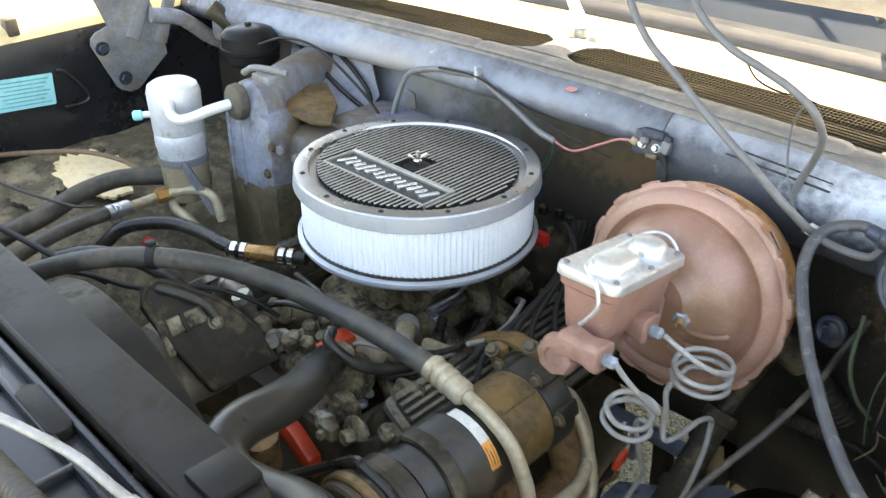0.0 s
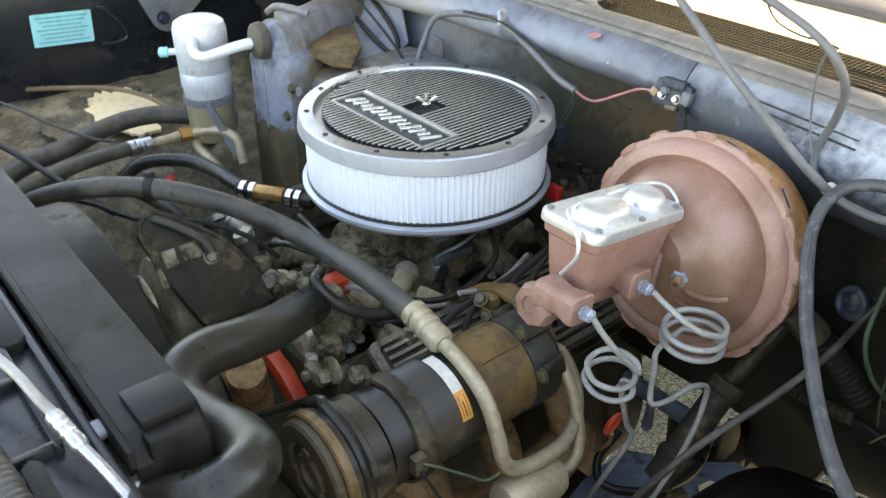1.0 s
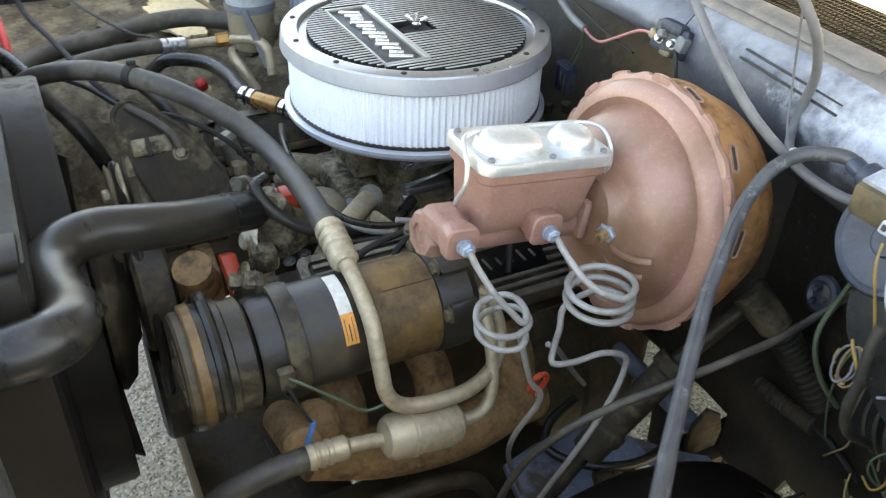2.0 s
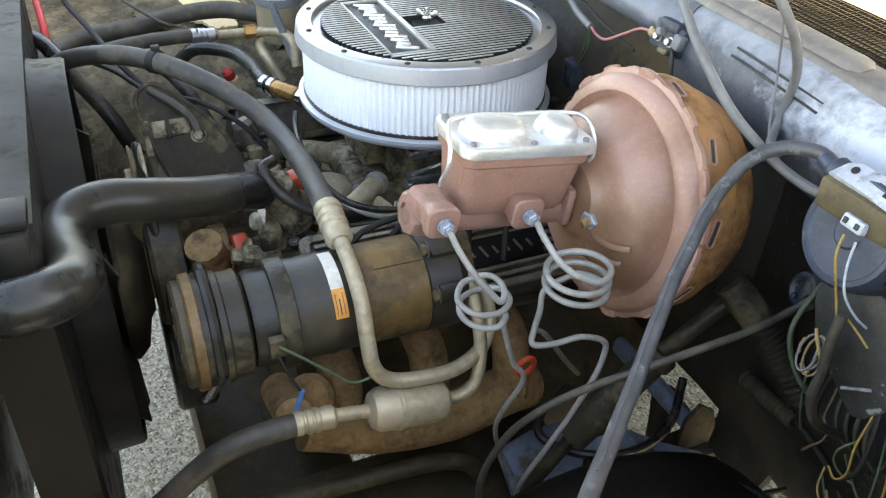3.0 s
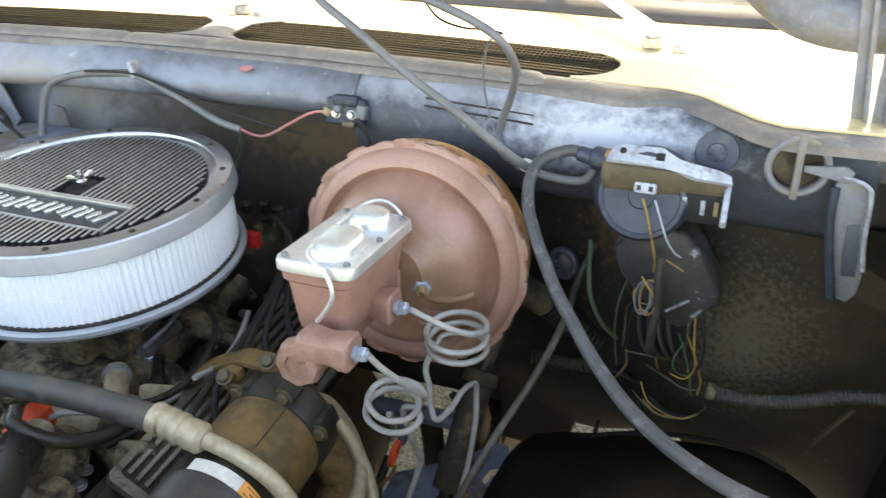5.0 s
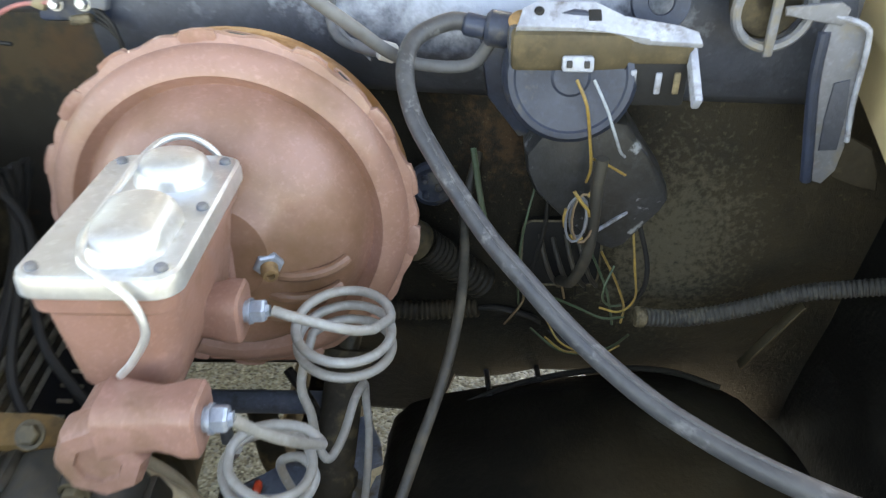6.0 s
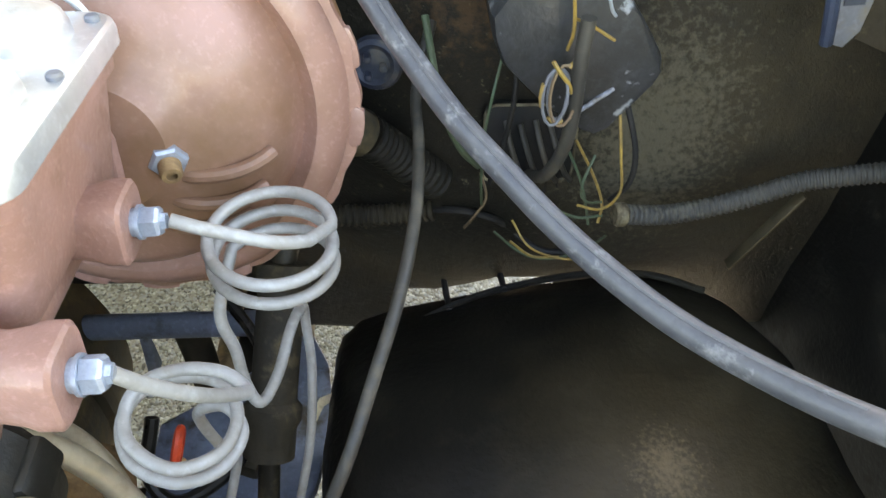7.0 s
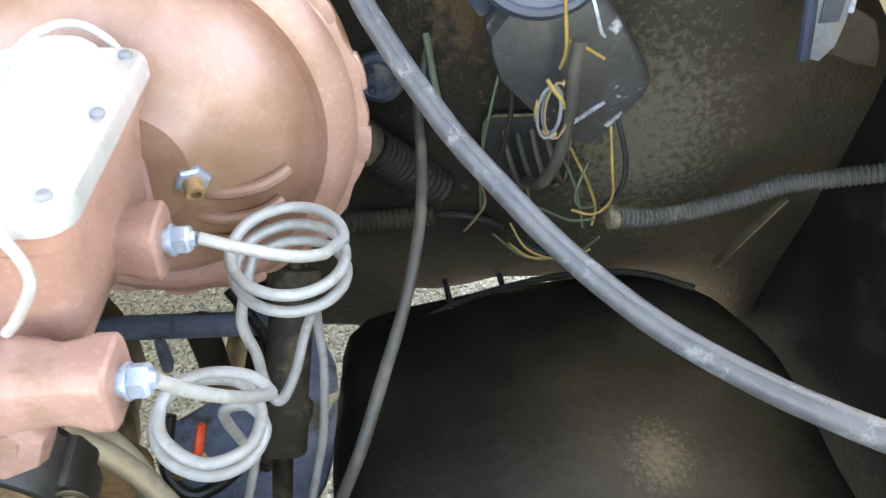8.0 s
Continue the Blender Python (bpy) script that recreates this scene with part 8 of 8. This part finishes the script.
        solid("debris", bm, M["apron"] if k % 3 else M["grimy"], "lump of dried mud and leaves on the apron", "debris", "debris on the apron")


build_heater_case()
build_firewall_cables()
build_accumulator()
build_fender_details()


# ---- small engine fittings and the low parts between engine and frame ----
def build_fittings():
    hose("bypass_hose", [(0.095, -0.245, 0.875), (0.112, -0.262, 0.874), (0.132, -0.250, 0.852), (0.150, -0.222, 0.832), (0.160, -0.185, 0.820), (0.145, -0.135, 0.800), (0.120, -0.085, 0.790), (0.10, -0.05, 0.80)], 0.0078, M["rubber"], "black bypass hose bending over the manifold", "hose", 14, 7)
    e = thing("fuel_pump_fitting", "bare metal elbow with a spring clamp on the manifold", "fitting", (0.09, -0.12, 0.78))
    bm = bmesh.new()
    drum(bm, at((0.122, -0.158, 0.798), (-0.58, 0.80, 0.14)), 0.0140, 0.080, 0.003, 24)
    part("elbow", bm, M["tube_alu"], e, "bare metal tube")
    bm = bmesh.new()
    lathe(bm, [(0, 0), (0.024, 0), (0.022, 0.03), (0.019, 0.045), (0.0, 0.048)], at((0.108, -0.128, 0.745)), 24)
    part("stand", bm, M["dusty_casting"], e)
    bm = bmesh.new()
    plate(bm, [(0.150, 0.842), (0.163, 0.842), (0.172, 0.862), (0.188, 0.872), (0.196, 0.892), (0.184, 0.898), (0.170, 0.884), (0.156, 0.866)], 0.004, at((0, -0.098, 0), (0.2, -1, 0.1)), 0.001)
    part("tab", bm, M["black_metal"], e, "small oily steel tab")
    bm = bmesh.new()
    lathe(bm, [(0, 0), (0.040, 0), (0.041, 0.018), (0.036, 0.032), (0.022, 0.042), (0, 0.045)], at((0.062, -0.168, 0.772), (0.1, -0.15, 1)), 32)
    part("dome", bm, M["dusty_casting"], e, "dust-coated rounded casting")
    bm = bmesh.new()
    lathe(bm, [(0.0140, 0.0), (0.0162, 0.001), (0.0162, 0.008), (0.0140, 0.009)], at((0.086, -0.108, 0.8068), (-0.58, 0.80, 0.14)) @ Matrix.Diagonal((1.05, 1.05, 1.0, 1.0)), 20)
    part("clamp", bm, M["steel_line"], e)
    d = thing("distributor", "dark distributor with a red cover behind the carburettor", "distributor", (0.105, 0.175, 0.75))
    bm = bmesh.new()
    lathe(bm, [(0, 0), (0.03, 0), (0.032, 0.04), (0.052, 0.05), (0.054, 0.10), (0.045, 0.118), (0, 0.12)], at((0.105, 0.175, 0.755)), 28)
    towers = [bmesh.new() for k in range(8)]
    for k in range(8):
        a = 2 * math.pi * k / 8
        drum(towers[k], at((0.105 + 0.036 * math.cos(a), 0.175 + 0.036 * math.sin(a), 0.868)), 0.008, 0.02, 0.002, 10)
    cap = part("cap", bm, M["black_metal"], d)
    for tower in towers:
        part("tower", tower, M["black_metal"], cap)
    bm = bmesh.new()
    box(bm, (0.132, 0.130, 0.874), (0.024, 0.014, 0.022), 0.003)
    part("cover", bm, M["red"], d, "red plastic connector cover")
    for k in range(5):
        pts = [(0.13 + 0.008 * k, 0.16 + 0.01 * k, 0.885), (0.17, 0.14 + 0.015 * k, 0.905 - 0.006 * k), (0.215, 0.10 - 0.02 * k, 0.885 - 0.008 * k), (0.245, 0.02 - 0.05 * k, 0.845), (0.285, -0.01 - 0.05 * k, 0.79)]
        hose("plug_wire", pts, 0.0042, M["wire_black"], "black spark plug wire beside the valve cover", "plug wire", 8, 6, group="spark plug wires")
    h = thing("heater_fitting", "bright hose fittings at the manifold front", "fitting", (-0.09, -0.235, 0.77))
    for a, b, r in (((-0.10, -0.225, 0.775), (-0.115, -0.245, 0.835), 0.014), ((-0.055, -0.235, 0.785), (-0.03, -0.255, 0.800), 0.010), ((-0.155, -0.215, 0.80), (-0.195, -0.225, 0.815), 0.011)):
        bm = bmesh.new()
        a, b = Vector(a), Vector(b)
        l = (b - a).length
        lathe(bm, [(0, 0), (r * 1.2, 0), (r * 1.2, l * 0.25), (r, l * 0.3), (r, l * 0.8), (r * 1.15, l * 0.85), (r, l), (0, l)], at(a, b - a), 20)
        part("nipple", bm, M["fin_metal"], h)
    for k in range(7):
        bm = bmesh.new()
        x, y = -0.03 + 0.03 * (k % 3), -0.215 + 0.028 * (k // 3)
        drum(bm, at((x, y, 0.775), (0.1 * (k % 2), -0.2, 1)), 0.011, 0.022 + 0.006 * (k % 2), 0.003, 8)
        part("sensor", bm, M["cast"], h, "grimy sensor switch")
    hose("vacuum_line", [(0.10, 0.02, 0.86), (0.17, -0.02, 0.845), (0.19, -0.10, 0.83), (0.17, -0.17, 0.84), (0.10, -0.20, 0.86), (0.0, -0.19, 0.865), (-0.08, -0.17, 0.85)], 0.0045, M["rubber"], "black vacuum line round the carburettor", "hose", 10)
    hose("vacuum_line", [(-0.32, -0.45, 0.88), (-0.25, -0.40, 0.878), (-0.18, -0.36, 0.868), (-0.12, -0.30, 0.870), (-0.08, -0.25, 0.845), (-0.06, -0.22, 0.81)], 0.0038, M["wire_black"], "thin black line over the alternator bracket", "hose", 8)
    for k, (p, q) in enumerate((((0.16, -0.20, 0.765), (0.20, -0.235, 0.775)), ((0.165, -0.262, 0.775), (0.180, -0.287, 0.778)), ((0.205, -0.30, 0.755), (0.22, -0.325, 0.762)))):
        bm = bmesh.new()
        drum(bm, at(p, Vector(q) - Vector(p)), 0.010, (Vector(q) - Vector(p)).length, 0.002, 6)
        solid("hex_plug", bm, M["fin_metal"], "dull hexagonal plug on the engine front", "plug", "hex plugs")
    st = thing("dipstick", "thin dipstick tube behind the compressor", "dipstick", (0.36, 0.06, 0.70))
    part("tube", tube([(0.33, 0.10, 0.60), (0.36, 0.05, 0.67), (0.385, 0.0, 0.745), (0.392, -0.02, 0.765)], 0.0035, 8), M["steel_line"], st)
    orange = thing("transmission_dipstick", "dipstick with an orange looped handle beside the engine", "dipstick", (0.40, -0.03, 0.71))
    line = [Vector((0.402 + 0.004 * math.sin(a), -0.034 + 0.011 * math.cos(a), 0.720 + 0.016 * math.sin(a))) for a in (2 * math.pi * i / 16 for i in range(17))]
    part("loop", sweep(bmesh.new(), line, 0.0034, 8), M["orange"], orange)
    part("stem", tube([(0.402, -0.034, 0.704), (0.39, -0.02, 0.67), (0.36, 0.0, 0.62)], 0.003, 8), M["rust"], orange)


def build_low():
    """Dark masses below the compressor and booster."""
    bm = bmesh.new()
    for a, b, r in (((0.245, -0.24, 0.60), (0.30, -0.27, 0.66), 0.03), ((0.27, -0.30, 0.66), (0.36, -0.30, 0.695), 0.022)):
        drum(bm, at(a, Vector(b) - Vector(a)), r, (Vector(b) - Vector(a)).length, 0.006, 18)
    solid("lower_bracket", bm, M["rust"], "rust-brown bracket below the compressor", "bracket")
    bm = bmesh.new()
    box(bm, (0.10, -0.28, 0.30), (0.95, 0.22, 0.12), 0.02)
    box(bm, (0.27, -0.12, 0.38), (0.15, 0.50, 0.06), 0.02)
    solid("crossmember", bm, M["grimy"], "grimy front crossmember under the engine", "crossmember", kind="structure")
    bm = bmesh.new()
    sweep(bm, smooth_line([(0.32, -0.45, 0.52), (0.325, -0.25, 0.515), (0.330, -0.12, 0.51), (0.325, -0.06, 0.48), (0.32, -0.03, 0.43)], 6), 0.012, 14)
    solid("oil_cooler_pipe", bm, M["grimy"], "long grimy pipe low beside the engine", "pipe")
    s = thing("steering_shaft", "dark steering shaft and coupling below the booster", "steering shaft", (0.44, 0.02, 0.50))
    bm = bmesh.new()
    a, b = Vector((0.463, 0.112, 0.748)), Vector((0.446, 0.018, 0.625))
    l = (b - a).length
    lathe(bm, [(0, 0), (0.020, 0), (0.0225, 0.004), (0.0225, 0.016), (0.0185, 0.020), (0.0185, l * 0.70), (0.023, l * 0.73), (0.023, l * 0.80), (0.020, l * 0.84), (0.020, l), (0, l)], at(a, b - a), 28)
    part("coupling", bm, M["brown_boot"], s)
    bm = bmesh.new()
    sweep(bm, [Vector((0.495, 0.185, 0.85)), a], 0.010, 12)
    part("shaft", bm, M["black_metal"], s)
    bm = bmesh.new()
    sweep(bm, [b, Vector((0.440, -0.03, 0.55)), Vector((0.438, -0.07, 0.49))], 0.009, 12)
    part("lower_shaft", bm, M["black_metal"], s)
    g = thing("steering_box", "grimy steering box bolted to the frame rail", "steering box", (0.44, -0.10, 0.36))
    bm = bmesh.new()
    box(bm, (0.445, -0.10, 0.43), (0.085, 0.13, 0.10), 0.02)
    drum(bm, at((0.440, -0.065, 0.475), (0.05, 0.45, 0.8)), 0.034, 0.02, 0.006, 24)
    part("body", bm, M["grimy"], g)
    for k in range(3):
        piece("bolt", hex_bolt("bolt", M["zinc"], 0.008, 0.008), g, at((0.42 + 0.025 * k, -0.14, 0.481), (0, 0, 1)))
    bm = bmesh.new()
    plate(bm, [(0.305, 0.05), (0.32, -0.01), (0.42, -0.03), (0.468, 0.07), (0.484, 0.15), (0.474, 0.22), (0.455, 0.262), (0.430, 0.262), (0.400, 0.215), (0.345, 0.170), (0.305, 0.150)], 0.014, at((0, 0, 0.470)), 0.004)
    solid("suspension_plate", bm, M["frame_blue"], "pale blue-grey suspension mount plate", "suspension plate")
    bm = bmesh.new()
    box(bm, (0, 0, 0.012), (0.060, 0.026, 0.026), 0.004, at((0.410, 0.113, 0.476)) @ pose(0, 0, 0, 0, 0, 68))
    drum(bm, at((0.410, 0.113, 0.500)), 0.009, 0.012, 0.002, 6)
    solid("bump_stop", bm, M["grimy"], "greasy dark stop bolted on the suspension plate", "stop")
    bm = bmesh.new()
    sweep(bm, smooth_line([(0.308, 0.290, 0.478), (0.310, 0.295, 0.42), (0.310, 0.305, 0.34), (0.305, 0.36, 0.27), (0.30, 0.50, 0.235), (0.30, 0.80, 0.22)], 6), 0.019, 16)
    solid("exhaust_downpipe", bm, M["brown_boot"], "brown-black exhaust downpipe below the cross tube", "pipe")
    bm = bmesh.new()
    box(bm, (0, 0, 0.045), (0.012, 0.003, 0.095), 0.001, at((0.852, 0.168, 0.678), (0.46, 0.0, 0.88), (0, 1, 0)))
    solid("arch_strap", bm, M["grimy"], "dusty brown strap over the wheel arch", "strap")
    # pale rod along a pressed crease, its highlight given as colour
    bm = bmesh.new()
    sweep(bm, [Vector((0.765, 0.2585, 0.893)), Vector((0.826, 0.2600, 0.969))], 0.0022, 8)
    solid("trim", bm, M["hinge"], "pressed crease on the firewall with a painted highlight", "trim", kind="structure")
    bm = bmesh.new()
    sweep(bm, smooth_line([(0.33, 0.09, 0.58), (0.325, 0.055, 0.54), (0.352, 0.040, 0.520), (0.396, 0.081, 0.515), (0.418, 0.149, 0.515), (0.402, 0.219, 0.525), (0.360, 0.266, 0.56)], 6), 0.0065, 10)
    solid("fuel_hose", bm, M["rubber"], "black hose looping over the suspension plate", "hose")
    # pan added wide and far back to keep sun off the ground
    bm = bmesh.new()
    strip(bm, [(0.555, 0.338), (0.60, 0.335), (1.35, 0.335), (2.60, 0.335)], [-0.95 + 0.1 * i for i in range(20)], lambda x: 0.0)
    thicken(bm, 0.004)
    solid("floor_pan", bm, M["wheelhouse"], "black floor pan behind the firewall, added to shade the ground", "floor pan", kind="structure")


def build_clutter():
    """Loose wires, manifold bolts and small lines among the castings."""
    for k, (pts, mat) in enumerate((
        ([(0.700, 0.135, 0.83), (0.692, 0.125, 0.815), (0.692, 0.125, 0.80), (0.700, 0.130, 0.788), (0.712, 0.135, 0.784)], "wire_green"),
        ([(0.708, 0.125, 0.880), (0.712, 0.112, 0.845), (0.716, 0.110, 0.815), (0.706, 0.114, 0.795), (0.690, 0.125, 0.790)], "wire_yellow"),
        ([(0.712, 0.125, 0.885), (0.722, 0.114, 0.850), (0.722, 0.112, 0.822), (0.712, 0.118, 0.800)], "wire_black"),
        ([(0.652, 0.185, 0.722), (0.664, 0.168, 0.708), (0.683, 0.165, 0.697), (0.707, 0.165, 0.692), (0.726, 0.168, 0.702)], "wire_yellow"),
        ([(0.632, 0.170, 0.905), (0.622, 0.150, 0.872), (0.618, 0.150, 0.835), (0.619, 0.158, 0.79), (0.622, 0.168, 0.755)], "wire_green"),
        ([(0.640, 0.175, 0.905), (0.640, 0.160, 0.865), (0.634, 0.160, 0.82), (0.628, 0.172, 0.775)], "wire_black"),
    )):
        hose("wire", pts, 0.0011 if mat != "wire_black" else 0.0022, M[mat], {"wire_yellow": "dull yellow wire hanging below the wiper motor", "wire_green": "dull green wire hanging below the wiper motor", "wire_tan": "brown wire hanging below the wiper motor", "wire_black": "black wire hanging below the wiper motor"}[mat], "wire", 7, 5, group="loose firewall wires")
    for s in (-1, 1):
        for k in range(6):
            piece("bolt", BOLT, ENGINE, at((0.118 * s, -0.21 + 0.078 * k, 0.768), (0.3 * s, 0, 1)))
    for p in ((0.045, -0.205, 0.782), (0.020, -0.160, 0.782), (0.075, -0.13, 0.800), (-0.02, -0.205, 0.782), (0.09, -0.055, 0.80), (0.135, -0.235, 0.775)):
        piece("bolt", BOLT, ENGINE, at(p, (0.1, -0.2, 1)))
    for k, pts in enumerate((
        [(0.14, -0.02, 0.80), (0.165, -0.06, 0.812), (0.172, -0.11, 0.806), (0.160, -0.16, 0.80), (0.135, -0.19, 0.79)],
        [(0.05, -0.21, 0.80), (0.085, -0.195, 0.825), (0.13, -0.18, 0.828), (0.165, -0.145, 0.815), (0.18, -0.09, 0.805)],
        [(-0.10, -0.23, 0.81), (-0.05, -0.215, 0.835), (0.0, -0.20, 0.838), (0.04, -0.17, 0.825)],
        [(0.19, 0.02, 0.84), (0.215, -0.04, 0.845), (0.225, -0.09, 0.85), (0.222, -0.13, 0.86)],
    )):
        hose("fuel_line" if k % 2 else "vacuum_line", pts, 0.0034 if k % 2 else 0.0045, M["steel_line"] if k % 2 else M["rubber"], "thin dull steel line over the manifold" if k % 2 else "short black vacuum hose over the manifold", "line" if k % 2 else "hose", 9)
    for k, (p, way, w, h) in enumerate((((0.155, -0.115, 0.805), (0.3, -1, 0.2), 0.05, 0.03), ((0.185, -0.20, 0.80), (0.6, -0.7, 0.4), 0.04, 0.035), ((-0.085, -0.20, 0.80), (0.2, -1, 0.3), 0.045, 0.03))):
        bm = bmesh.new()
        m = at(p, way)
        plate(bm, rounded(w, h, 0.008), 0.004, m, 0.001)
        box(bm, (0, -h / 2, -0.010), (w * 0.7, 0.004, 0.022), 0.001, m)
        ob = solid("bracket", bm, M["cast"] if k else M["tube_alu"], "small grimy steel bracket on the manifold", "bracket", "manifold brackets")


build_fittings()
build_low()
build_clutter()
